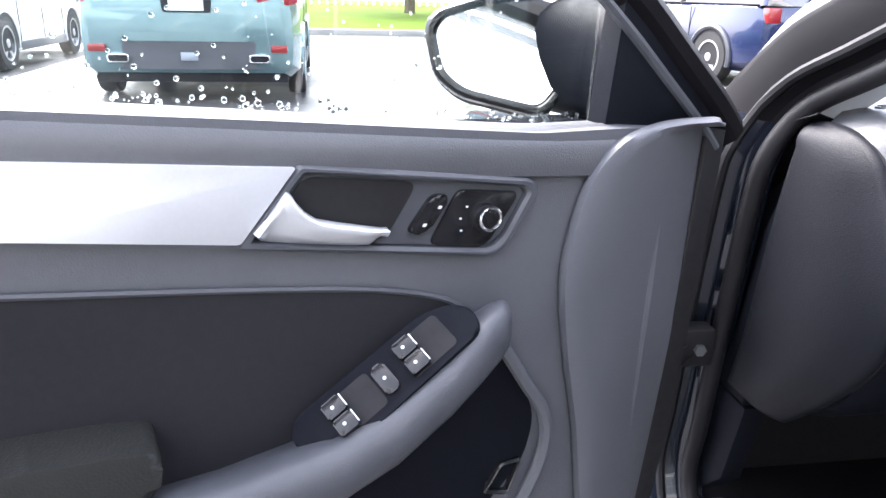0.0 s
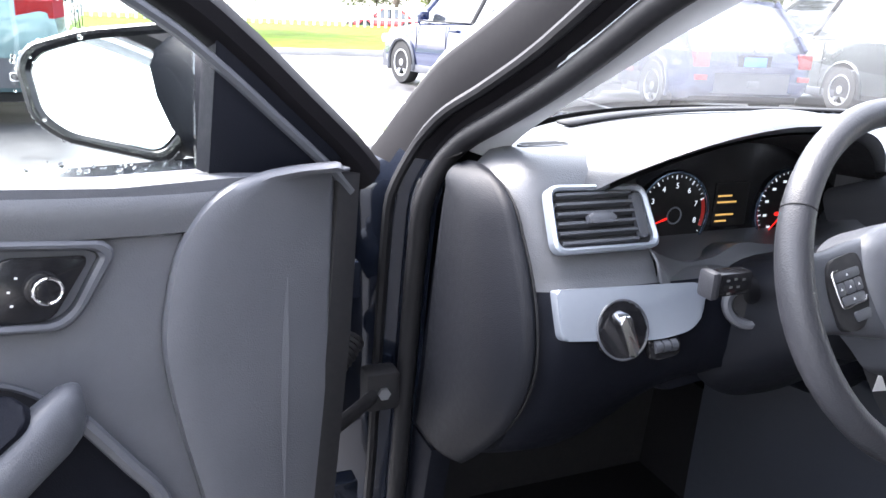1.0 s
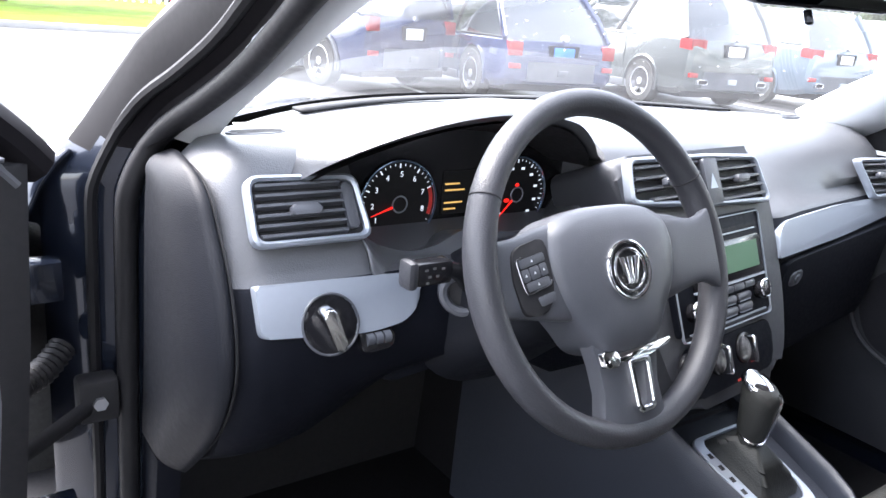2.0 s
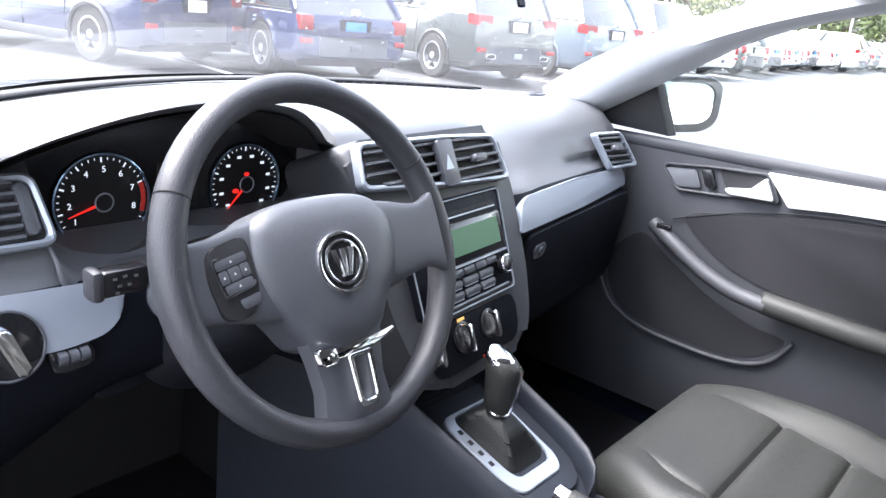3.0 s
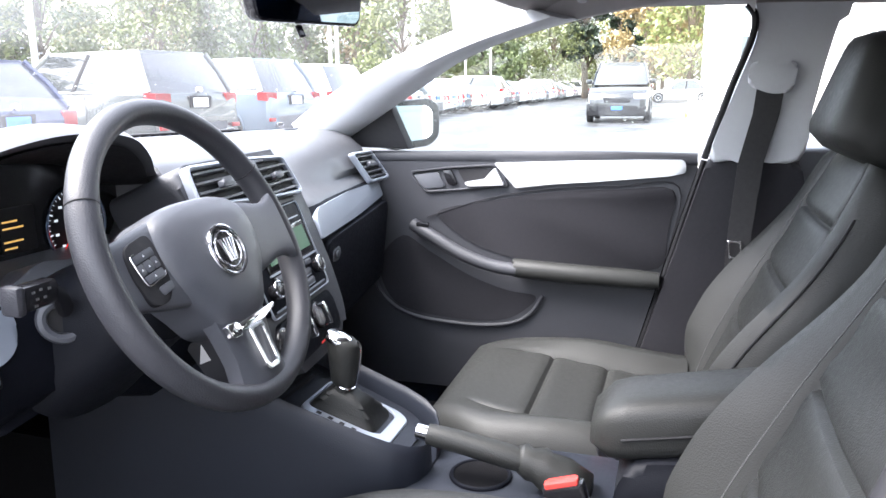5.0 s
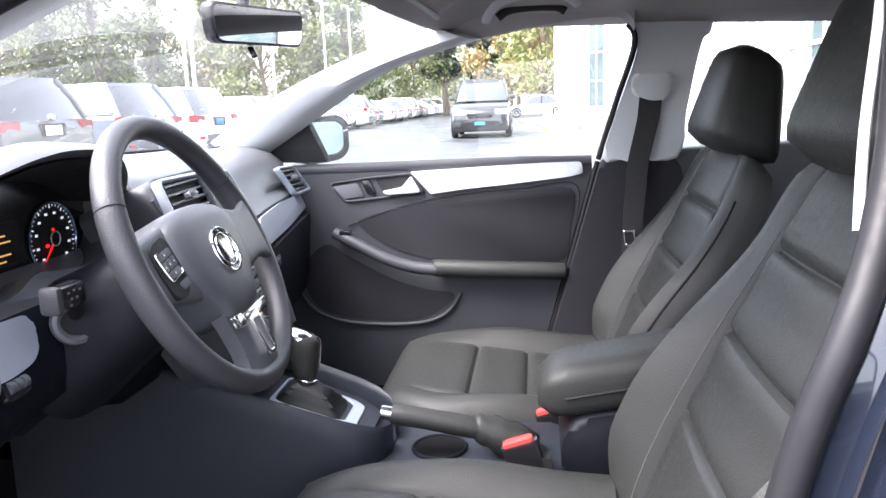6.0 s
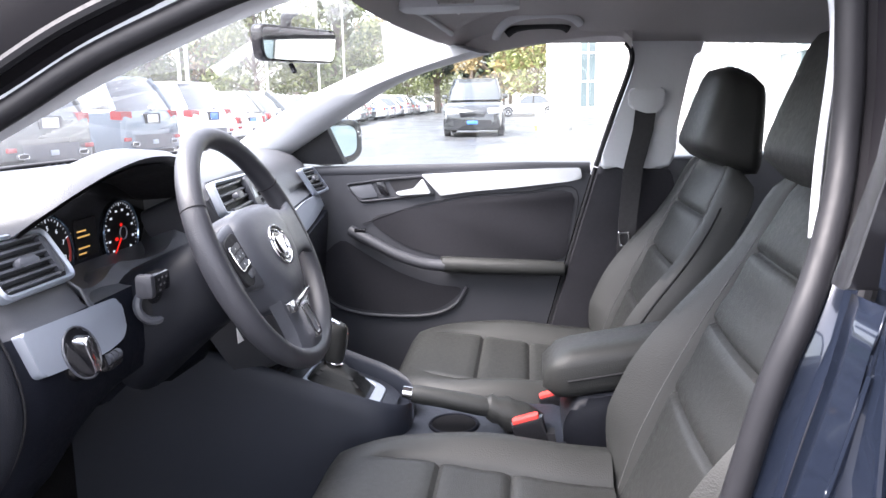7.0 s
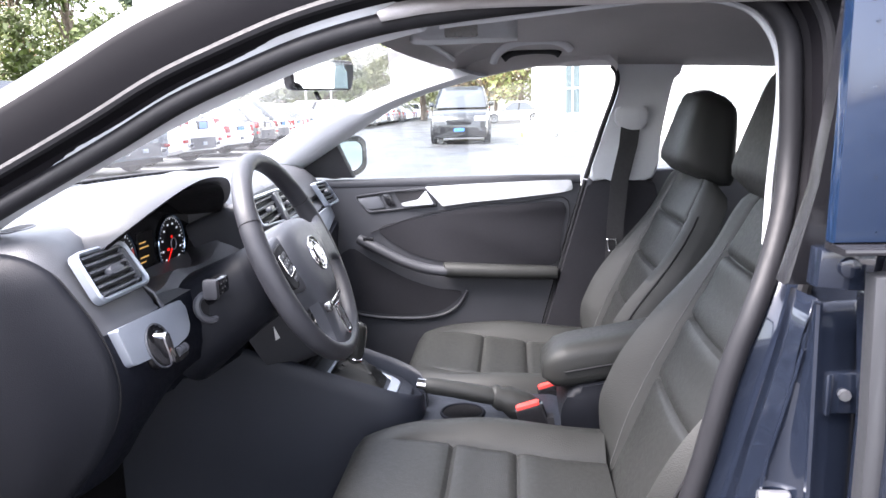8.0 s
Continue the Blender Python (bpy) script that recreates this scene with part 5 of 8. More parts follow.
part("disc_slot", prism(CS, [(-0.075, -0.108), (0.098, -0.108), (0.098, -0.113), (-0.075, -0.113)], 0.008, 0.0095), MATT, radio)
part("slot_line", prism(CS, [(-0.075, -0.1145), (0.100, -0.1145), (0.100, -0.1165), (-0.075, -0.1165)], 0.008, 0.0105), SILVERPAINT, radio)
screen_frame = part("screen_frame", prism(CS, rounded([(-0.078, -0.124), (0.108, -0.124), (0.108, -0.180), (-0.078, -0.180)], 0.004), 0.008, 0.011, 0.002), BLACK, radio)
screen = part("screen", prism(CS, [(-0.066, -0.132), (0.098, -0.132), (0.098, -0.170), (-0.066, -0.170)], 0.011, 0.0116), SCREEN, radio, "green lit radio screen", smooth=False)
for z in (-0.138, -0.147, -0.156, -0.164):
    for x, w in ((-0.052, 0.030), (-0.010, 0.035), (0.042, 0.038)):
        part("text_bar", prism(CS, [(x, z), (x + w, z), (x + w, z - 0.003), (x, z - 0.003)], 0.0116, 0.0122), MATT, screen)
part("silver_bar", prism(CS, rounded([(-0.078, -0.1815), (0.110, -0.1815), (0.110, -0.1845), (-0.078, -0.1845)], 0.001), 0.008, 0.0115), SILVERPAINT, radio)
for k in range(5):
    part("button", prism(CS, rounded([(-0.070 + 0.030 * k, -0.187), (-0.044 + 0.030 * k, -0.187), (-0.044 + 0.030 * k, -0.196), (-0.070 + 0.030 * k, -0.196)], 0.002), 0.008, 0.012, 0.002), HARD, radio)
for k in range(3):
    for z in (-0.201, -0.216):
        x = -0.058 + 0.042 * k
        part("button", prism(CS, rounded([(x, z), (x + 0.036, z), (x + 0.036, z - 0.010), (x, z - 0.010)], 0.003), 0.008, 0.012, 0.002), HARD, radio)
        part("button_line", prism(CS, [(x + 0.003, z - 0.0102), (x + 0.033, z - 0.0102), (x + 0.033, z - 0.0118), (x + 0.003, z - 0.0118)], 0.008, 0.0115), SILVERPAINT, radio, smooth=False)
for z in (-0.132, -0.150):
    for a in (-0.108,):
        part("button", prism(CS, rounded([(a, z + 0.02), (a + 0.026, z + 0.02), (a + 0.026, z + 0.01), (a, z + 0.01)], 0.002), 0.008, 0.012, 0.002), HARD, radio)
part("lower_bar", prism(CS, rounded([(-0.10, -0.232), (0.10, -0.232), (0.10, -0.2345), (-0.10, -0.2345)], 0.001), 0.008, 0.0105), SILVERPAINT, radio)
for a in (-0.089, 0.087):
    kn = part("knob", disc(CS, a, -0.205, 0.0125, 0.008, 0.024, 28, 0.003), BLACK, radio, "round black knob with chrome ring")
    part("knob_ring", torus_ring(CS, a, -0.203, 0.0118, 0.0022, 0.022, 28, 8), CHROME, radio)
part("climate_panel", prism(CS, rounded([(-0.114, -0.250), (0.114, -0.250), (0.106, -0.318), (-0.106, -0.318)], 0.02), -0.01, 0.006, 0.003), LOWER, dash, "dark climate panel with three rotary controls")
for a in (-0.108, -0.040, 0.028):
    ck = part("climate_knob", disc(CS, a, -0.276, 0.022, 0.004, 0.010, 32, 0.003), BLACK, dash, "black rotary control with chrome grip")
    part("grip", prism(CS, rounded([(a - 0.004, -0.258), (a + 0.004, -0.258), (a + 0.004, -0.296), (a - 0.004, -0.296)], 0.004), 0.009, 0.026, 0.003), CHROME, ck)
part("amber_mark", prism(CS, [(-0.045, -0.250), (-0.028, -0.250), (-0.028, -0.254), (-0.045, -0.254)], 0.006, 0.0066), AMBER, dash)
part("red_mark", prism(CS, [(0.0, -0.314), (0.03, -0.314), (0.03, -0.317), (0.0, -0.317)], 0.006, 0.0066), REDPLASTIC, dash)


# the driver's half of the dash stands a little nearer than the passenger's
for piece in [o for o in bpy.data.objects if o.type == "MESH" and (o.parent == dash or (o.parent and o.parent.parent == dash))]:
    if piece.name.startswith("defroster") or piece.name.startswith("rib"):
        continue
    for v in piece.data.vertices:
        v.co.y -= 0.030 * (1 - ease(-0.15, 0.20, v.co.x)) * (1 - ease(0.13, 0.36, v.co.y))

# ---- steering wheel ----
WA = radians(25)
WN, WB = V(0, -math.cos(WA), math.sin(WA)), V(0, math.sin(WA), math.cos(WA))
WC = V(-0.325, -0.183, 0.906)
SWH = Axes(WC, (1, 0, 0), WB, WN)
wheel = thing("steering_wheel", "black leather three-spoke steering wheel with chrome spoke trim", "steering wheel", WC)
rimr = 0.1826
RIM = Axes(WC + V(0.0076, 0.0054, -0.0043), V(0.99933, 0.0366, 0), (-0.015, 0.4096, 0.912), (0.0334, -0.911, 0.4099))
part("rim", tube([RIM(rimr * math.sin(2 * math.pi * i / 72), rimr * math.cos(2 * math.pi * i / 72), 0.0) for i in range(72)], [0.0155 + 0.0012 * (abs(math.sin(2 * math.pi * i / 72)) ** 6) for i in range(72)], 14, True, flat=1.12, up=WN), RIMLEATHER, wheel, "black leather wheel rim")
for ang in (62, -62):
    a0 = radians(ang)
    c = RIM(rimr * math.sin(a0), rimr * math.cos(a0), 0)
    rdir = RIM.a * math.sin(a0) + RIM.b * math.cos(a0)
    part("seam", tube([c + (rdir * math.cos(t) + WN * 1.12 * math.sin(t)) * 0.0160 for t in steps(0, 2 * math.pi, 16)[:-1]], 0.0009, 6, True), MATT, wheel)


def hub_outline(k):
    """The airbag cover's outline, drawn in by k."""
    half = [(0.0, 0.064), (0.034, 0.063), (0.066, 0.057), (0.088, 0.043), (0.096, 0.020), (0.094, -0.005), (0.084, -0.034), (0.064, -0.062), (0.048, -0.086), (0.030, -0.096), (0.012, -0.099)]
    pts = half + [(-a, b) for a, b in half[::-1] if a]
    return [(q.x * k, q.y * k - 0.018 * (1 - k)) for q in catmull([(a, b, 0) for a, b in pts], 4, True)]


part("airbag_cover", loft([[SWH(a, b, d) for a, b in hub_outline(k)] for k, d in ((0.98, -0.05), (1.0, -0.02), (1.0, -0.004), (0.985, 0.005), (0.94, 0.012), (0.85, 0.018), (0.65, 0.0225), (0.4, 0.0245), (0.1, 0.025))]), HARD, wheel, "soft dark grey airbag cover", angle=60)
for sgn in (-1, 1):
    spoke = []
    for a, hi, lo, d, w in ((0.050, 0.050, -0.056, -0.006, 0.016), (0.080, 0.050, -0.052, -0.006, 0.015), (0.105, 0.046, -0.047, -0.005, 0.013), (0.130, 0.040, -0.042, -0.004, 0.011), (0.150, 0.038, -0.040, -0.003, 0.010), (0.165, 0.042, -0.044, -0.002, 0.009), (0.176, 0.050, -0.052, -0.001, 0.008)):
        mid, h = (hi + lo) / 2, (hi - lo) / 2
        spoke.append([SWH(sgn * a, mid + h * math.copysign(abs(math.sin(t)) ** 0.7, math.sin(t)), d + w * math.copysign(abs(math.cos(t)) ** 0.5, math.cos(t))) for t in steps(0, 2 * math.pi, 24)[:-1]])
    part("spoke", loft(spoke), HARD, wheel, "dark grey moulded spoke", angle=60)
    if sgn > 0:
        continue
    SB = Axes(SWH(sgn * 0.116, 0.0, 0.0075), SWH.a * 0.985 + SWH.b * 0.174, SWH.b * 0.985 - SWH.a * 0.174, WN + SWH.a * sgn * 0.06)
    m = sgn
    pod = part("button_pod", prism(SB, rounded([(-0.026 * m, 0.034), (0.020 * m, 0.032), (0.029 * m, 0.004), (0.027 * m, -0.036), (-0.004 * m, -0.042), (-0.020 * m, -0.020)], 0.012), -0.008, 0.0022, 0.0015), MATT, wheel, "black wheel button pod")
    part("chrome_edge", tube(catmull([SB(a, b, 0.0036) for a, b in ((-0.012, 0.0215), (-0.018, 0.0205), (-0.0195, 0.014), (-0.0185, -0.010), (-0.014, -0.0155), (0.0, -0.0150), (0.014, -0.0145), (0.0175, -0.010))], 4), 0.0010, 6), CHROME, pod, "thin chrome surround")
    for a0, a1, b0, b1 in ((-0.0175, 0.0175, 0.0105, 0.0195), (-0.0168, -0.0075, -0.0035, 0.0090), (-0.0062, 0.0062, -0.0035, 0.0090), (0.0075, 0.0168, -0.0035, 0.0090), (-0.0150, 0.0158, -0.0136, -0.0048)):
        part("button", prism(SB, rounded([(a0, b1), (a1, b1), (a1, b0), (a0, b0)], 0.002), 0.001, 0.0034, 0.0008), HARD, pod)
        part("symbol", prism(SB, [((a0 + a1) / 2 - 0.0015, (b0 + b1) / 2 - 0.0012), ((a0 + a1) / 2 + 0.0015, (b0 + b1) / 2 - 0.0012), ((a0 + a1) / 2, (b0 + b1) / 2 + 0.0014)], 0.0034, 0.0036), SATIN, pod)
    part("button", prism(SB, rounded([(-0.004 * m - 0.010, -0.022), (-0.004 * m + 0.014, -0.022), (-0.004 * m + 0.012, -0.032), (-0.004 * m - 0.008, -0.032)], 0.003), 0.001, 0.0034, 0.0008), HARD, pod)
part("lower_spoke", loft([[SWH(x * w, b, d + dd0 * (1 - abs(x) ** 3)) for x in steps(-1, 1, 10)] + [SWH(x * w, b, d - 0.02) for x in steps(1, -1, 4)] for b, w, d, dd0 in ((-0.075, 0.052, 0.004, 0.010), (-0.105, 0.045, 0.002, 0.009), (-0.135, 0.041, 0.0, 0.008), (-0.165, 0.046, -0.002, 0.008), (-0.180, 0.056, -0.004, 0.006))]), HARD, wheel, "black lower spoke")
SP = Axes(SWH(0.004, -0.006, 0.012), SWH.a, SWH.b, WN)
part("chrome_trim", merge(prism(SP, rounded([(-0.054, -0.084), (-0.030, -0.086), (-0.029, -0.102), (-0.051, -0.102)], 0.004), -0.004, 0.003, 0.002), prism(SP, rounded([(-0.031, -0.089), (0.054, -0.084), (0.053, -0.089), (0.018, -0.098), (-0.018, -0.099), (-0.030, -0.098)], 0.002), -0.004, 0.002, 0.001), ringprism(SP, rounded([(-0.017, -0.098), (0.017, -0.098), (0.015, -0.150), (0.010, -0.156), (-0.010, -0.156), (-0.015, -0.150)], 0.004), rounded([(-0.010, -0.103), (0.010, -0.103), (0.009, -0.145), (0.006, -0.149), (-0.006, -0.149), (-0.009, -0.145)], 0.003), -0.006, 0.003, 0.0015)), CHROME, wheel, "chrome spoke trim")
em = part("badge", disc(SWH, 0.0, -0.010, 0.030, 0.022, 0.0262, 36, 0.002), BLACK, wheel, "round chrome badge")
part("badge_ring", torus_ring(SWH, 0.0, -0.010, 0.0305, 0.0022, 0.0262, 40, 8), CHROME, em)
part("badge_inner_ring", torus_ring(SWH, 0.0, -0.010, 0.0225, 0.0016, 0.0270, 36, 8), CHROME, em)
part("badge_mark", merge(*[prism(SWH, [(x - 0.0035, 0.004), (x + 0.0035, 0.004), (x * 0.4 + 0.002, -0.025), (x * 0.4 - 0.002, -0.025)], 0.027, 0.0295, 0.001) for x in (-0.012, 0.0, 0.012)]), CHROME, em)
for piece in wheel.children_recursive:
    for v in piece.data.vertices:
        v.co = WC + (v.co - WC) * 0.92
col = thing("steering_column", "dark steering column shroud with indicator stalk and ignition", "steering column", (-0.311, 0.0, 0.83))
part("shroud", loft([[c + SWH.a * (w * math.cos(t) * max(0.05, abs(math.cos(t))) ** -0.25) + WB * (h * math.sin(t) * max(0.05, abs(math.sin(t))) ** -0.25 - dz) for t in (x + 0.01 for x in steps(0, 2 * math.pi, 32)[:-1])] for c, w, h, dz in ((WC - WN * 0.035, 0.030, 0.030, 0.004), (WC - WN * 0.045, 0.050, 0.046, 0.006), (WC - WN * 0.075, 0.066, 0.058, 0.010), (WC - WN * 0.078, 0.070, 0.062, 0.012), (WC - WN * 0.12, 0.080, 0.066, 0.016), (WC - WN * 0.17, 0.094, 0.074, 0.022), (WC - WN * 0.23, 0.104, 0.084, 0.030))]), CAPTRIM, col, "dark plastic column shroud", angle=50)
stalk_end = V(-0.494, -0.105, 0.893)
part("indicator_stalk", merge(tube(catmull([V(-0.395, -0.05, 0.842), V(-0.435, -0.08, 0.876), stalk_end + V(0.022, 0.0, 0)], 4), 0.009, 10), box(stalk_end.x - 0.018, stalk_end.x + 0.026, stalk_end.y - 0.011, stalk_end.y + 0.009, stalk_end.z - 0.0125, stalk_end.z + 0.0125, 0.005)), BLACK, col, "black indicator stalk")
part("stalk_cap", box(stalk_end.x - 0.026, stalk_end.x - 0.014, stalk_end.y - 0.0125, stalk_end.y + 0.010, stalk_end.z - 0.0145, stalk_end.z + 0.0145, 0.005), RIMLEATHER, col)
for dx, dz in ((0.0, 0.004), (0.009, 0.005), (0.004, -0.003), (0.013, -0.003), (0.019, 0.004), (0.002, -0.009)):
    part("stalk_symbol", box(stalk_end.x - 0.008 + dx, stalk_end.x - 0.0045 + dx, stalk_end.y - 0.0116, stalk_end.y - 0.0109, stalk_end.z + dz, stalk_end.z + dz + 0.0022), STITCH, col, smooth=False)
part("ignition_ring", torus_ring(Axes((-0.412, -0.058, 0.841), (0.80, -0.60, 0), (0, 0.2, 0.98), (-0.62, -0.74, 0.2)), 0, 0, 0.020, 0.006, 0.0, 28, 8), HARD, col)
part("ignition_barrel", disc(Axes((-0.412, -0.058, 0.841), (0.80, -0.60, 0), (0, 0.2, 0.98), (-0.62, -0.74, 0.2)), 0, 0, 0.017, -0.03, -0.002, 24), MATT, col)
part("warning_tag", prism(Axes((-0.235, -0.10, 0.745), (1, 0, 0), (0, 0.3, 0.95), (0, -1, 0)), [(-0.010, -0.010), (0.012, -0.012), (0.004, 0.012)], 0, 0.001), WHITEMARK, col, smooth=False)


# ---- seats ----
def sstep(a, b, x):
    t = max(0.0, min(1.0, (x - a) / (b - a)))
    return t * t * (3 - 2 * t)


def near(x, c, w):
    return math.exp(-(((x - c) / w) ** 2))


FRONT = sorted(set([round(q, 4) for q in steps(-1, 1, 26)] + [s * (0.62 + d) for s in (-1, 1) for d in (-0.03, -0.012, 0.0, 0.012, 0.03)] + [s * q for s in (-1, 1) for q in (0.97, 0.985)]))


def dense(a, b, n, seams):
    return sorted(set(steps(a, b, n) + [s + d for s in seams for d in (-0.012, -0.005, 0.0, 0.005, 0.012)]))


def seat(x0, y0, z0, label):
    """A leatherette bucket seat; y0, z0: where the backrest's face meets the cushion."""
    s = thing("car_seat", label, "car seat", (x0, y0 + 0.2, 0.30), "front seats")
    # cushion
    L = 0.46
    seams = (0.185, 0.30)
    rings = []
    for u in dense(0.0, 1.0, 26, [q / L for q in seams]):
        d = u * L
        y = y0 + L - d - 0.0
        nose = math.sqrt(max(0.0, 1 - (1 - min(1.0, d / 0.10)) ** 2))
        top = z0 + 0.035 + 0.055 * (1 - u) ** 1.3 - 0.045 * (1 - nose)
        half = 0.245 + 0.012 * math.sin(math.pi * min(1, u * 1.2)) - 0.045 * (1 - sstep(0.0, 0.14, d))
        thick = 0.06 + 0.085 * nose
        ring = []
        for f in FRONT:
            bol = 0.040 * sstep(0.58, 0.84, abs(f)) * sstep(0.02, 0.3, d)
            edge = math.sqrt(max(0.0, 1 - max(0.0, (abs(f) - 0.80) / 0.20) ** 2))
            z = top + bol - (1 - edge) * (0.055 + bol)
            z -= 0.008 * near(abs(f), 0.62, 0.016) * sstep(0.07, 0.11, d)
            if abs(f) < 0.61:
                z -= sum(0.008 * near(d, q, 0.0045) for q in seams) - 0.002 * sum(near(d, q + o, 0.02) for q in seams for o in (-0.025, 0.025))
            ring.append(V(x0 + f * half, y, z))
        for f in steps(0.98, -0.98, 8):
            ring.append(V(x0 + f * (half - 0.015), y - 0.02 * (1 - nose), top - thick))
        rings.append(ring)
    part("cushion", loft(rings), LEATHER, s, "black leatherette cushion with stitched panels", angle=60)
    # backrest
    ub, nf = V(0, -0.415, 0.910), V(0, 0.910, 0.415)
    o = V(x0, y0, z0)
    H = 0.565
    bseams = (0.213, 0.335, 0.455)
    rings = []
    for u in dense(-0.10, 1.0, 34, [q / H for q in bseams]):
        h = u * H
        tip = math.sqrt(max(0.0, 1 - max(0.0, (u - 0.90) / 0.10) ** 2))
        half = 0.235 + 0.022 * sstep(-0.1, 0.4, u) - 0.040 * sstep(0.55, 0.97, u) - 0.03 * (1 - tip)
        B = 0.070 * sstep(-0.05, 0.25, u) * (1 - 0.84 * sstep(0.32, 0.85, u))
        ring = []
        for f in FRONT:
            bol = B * sstep(0.56, 0.88, abs(f))
            edge = math.sqrt(max(0.0, 1 - max(0.0, (abs(f) - 0.80) / 0.20) ** 2))
            dp = bol + 0.012 * (1 - (abs(f) / 0.62) ** 2 if abs(f) < 0.62 else 0) - (1 - edge) * (0.05 + bol)
            dp -= 0.007 * near(abs(f), 0.62, 0.014) * sstep(0.0, 0.05, h)
            if abs(f) < 0.61:
                dp -= sum(0.008 * near(h, q, 0.0045) for q in bseams) - 0.0025 * sum(near(h, q + o2, 0.018) for q in bseams for o2 in (-0.022, 0.022))
            dp *= 0.25 + 0.75 * tip
            ring.append(o + ub * h + V(1, 0, 0) * f * half + nf * dp)
        for f in steps(0.99, -0.99, 8):
            ring.append(o + ub * h + V(1, 0, 0) * f * (half - 0.004) - nf * (0.095 * (1 - 0.35 * max(0, u)) * (0.3 + 0.7 * tip) * (1 - 0.25 * abs(f))))
        rings.append(ring)
    back = part("backrest", loft(rings), LEATHER, s, "black leatherette backrest with bolsters and stitched panels", angle=60)
    for sgn in (-1, 1):
        pts = []
        for u in steps(0.02, 0.86, 24):
            h = u * H
            half = 0.235 + 0.022 * sstep(-0.1, 0.4, u) - 0.040 * sstep(0.55, 0.97, u)
            B = 0.070 * sstep(-0.05, 0.25, u) * (1 - 0.84 * sstep(0.32, 0.85, u))
            f = 0.93
            edge = math.sqrt(max(0.0, 1 - ((f - 0.80) / 0.20) ** 2))
            pts.append(o + ub * h + V(1, 0, 0) * sgn * f * half + nf * (B - (1 - edge) * (0.05 + B) + 0.0012))
        part("piping", tube(pts, 0.0022, 6), MATT, back)
        part("stitching", tube([o + ub * (u * H) + V(1, 0, 0) * sgn * 0.655 * (0.235 + 0.022 * sstep(-0.1, 0.4, u) - 0.040 * sstep(0.55, 0.97, u)) + nf * (0.070 * sstep(-0.05, 0.25, u) * (1 - 0.84 * sstep(0.32, 0.85, u)) * sstep(0.56, 0.88, 0.655) + 0.0008) for u in steps(0.05, 0.84, 30)], 0.0008, 5), STITCH, back)
    # headrest on two posts
    hr = []
    for v in steps(0, 1, 14):
        h = H - 0.004 + 0.190 * v
        e = math.sqrt(max(0.02, 1 - (2 * v - 1) ** 8))
        w = (0.142 - 0.036 * v ** 1.5) * (0.62 + 0.38 * e)
        dpt = (0.080 - 0.030 * v) * (0.5 + 0.5 * e)
        lean = 0.030 + 0.046 * v
        ring = []
        for t in steps(0, 2 * math.pi, 36)[:-1]:
            c, sn = math.cos(t), math.sin(t)
            p = 0.52
            ring.append(o + ub * h + nf * (lean - 0.035 + dpt * math.copysign(abs(sn) ** p, sn)) + V(1, 0, 0) * w * math.copysign(abs(c) ** p, c))
        hr.append(ring)
    head = part("headrest", loft(hr), LEATHER, s, "padded black headrest", angle=60)
    for sgn in (-1, 1):
        part("post", tube([o + ub * (H - 0.03) + V(sgn * 0.07, 0, 0) - nf * 0.03, o + ub * (H + 0.04) + V(sgn * 0.07, 0, 0) - nf * 0.025], 0.006, 10), CHROME, head, "chrome headrest post")
        part("side_seam", tube([o + ub * (H + 0.03 + 0.15 * v) + V(sgn * (0.122 - 0.046 * v**1.3), 0, 0) + nf * (0.052 + 0.016 * v) for v in steps(0, 1, 8)], 0.0016, 6), MATT, head)
    part("side_cover", box(x0 - 0.235, x0 + 0.235, y0 - 0.06, y0 + 0.36, 0.30, z0 - 0.03, 0.02), HARD, s, "black plastic seat base")
    part("recliner_cover", merge(*[disc(Axes((x0 + sg * 0.245, y0 - 0.03, z0 - 0.0), (0, 1, 0), (0, 0, 1), (sg, 0, 0)), 0, 0, 0.055, -0.02, 0.012, 24, 0.006) for sg in (-1, 1)]), HARD, s)
    return s


seat(-0.365, -0.685, 0.466, "black leatherette driver's seat, bolstered, with stitched panels")
seat(0.37, -0.715, 0.445, "black leatherette passenger seat, bolstered, with stitched panels")


# ---- centre console ----
con = thing("center_console", "dark grey centre console with silver selector plate", "console", (0, -0.3, 0.30))
CT = Axes((0, -0.164, 0.586), (1, 0, 0), (0, 0.94, 0.34), (0, -0.34, 0.94))
part("console_body", prism(CT, rounded([(-0.082, -0.11), (-0.055, -0.148), (0.055, -0.148), (0.082, -0.11), (0.100, 0.16), (0.100, 0.22), (-0.100, 0.22), (-0.100, 0.16)], 0.035, 7), -0.055, 0.004, 0.012, 4), CONSOLE, con, "dark grey console shell")
CON = [(0.26, 0.128, 0.755), (0.14, 0.124, 0.722), (0.05, 0.119, 0.692), (-0.04, 0.114, 0.662), (-0.12, 0.109, 0.637), (-0.20, 0.104, 0.609), (-0.26, 0.099, 0.589), (-0.295, 0.090, 0.576), (-0.318, 0.074, 0.565), (-0.331, 0.050, 0.556), (-0.336, 0.030, 0.552)]
rings = []
for y, w, z in CON:
    half = [(w + 0.022, 0.30), (w + 0.020, 0.42), (w + 0.012, z - 0.10), (w + 0.006, z - 0.035), (w + 0.002, z - 0.010), (w - 0.003, z - 0.002), (w - 0.008, z), (w - 0.013, z - 0.003), (w - 0.017, z - 0.012), (w - 0.019, z - 0.040)]
    rings.append([V(-x, y, zz) for x, zz in half] + [V(x, y, zz) for x, zz in half[::-1]])
part("console_side", loft(rings), CONSOLE, con, "dark grey console side with raised rim", angle=50)
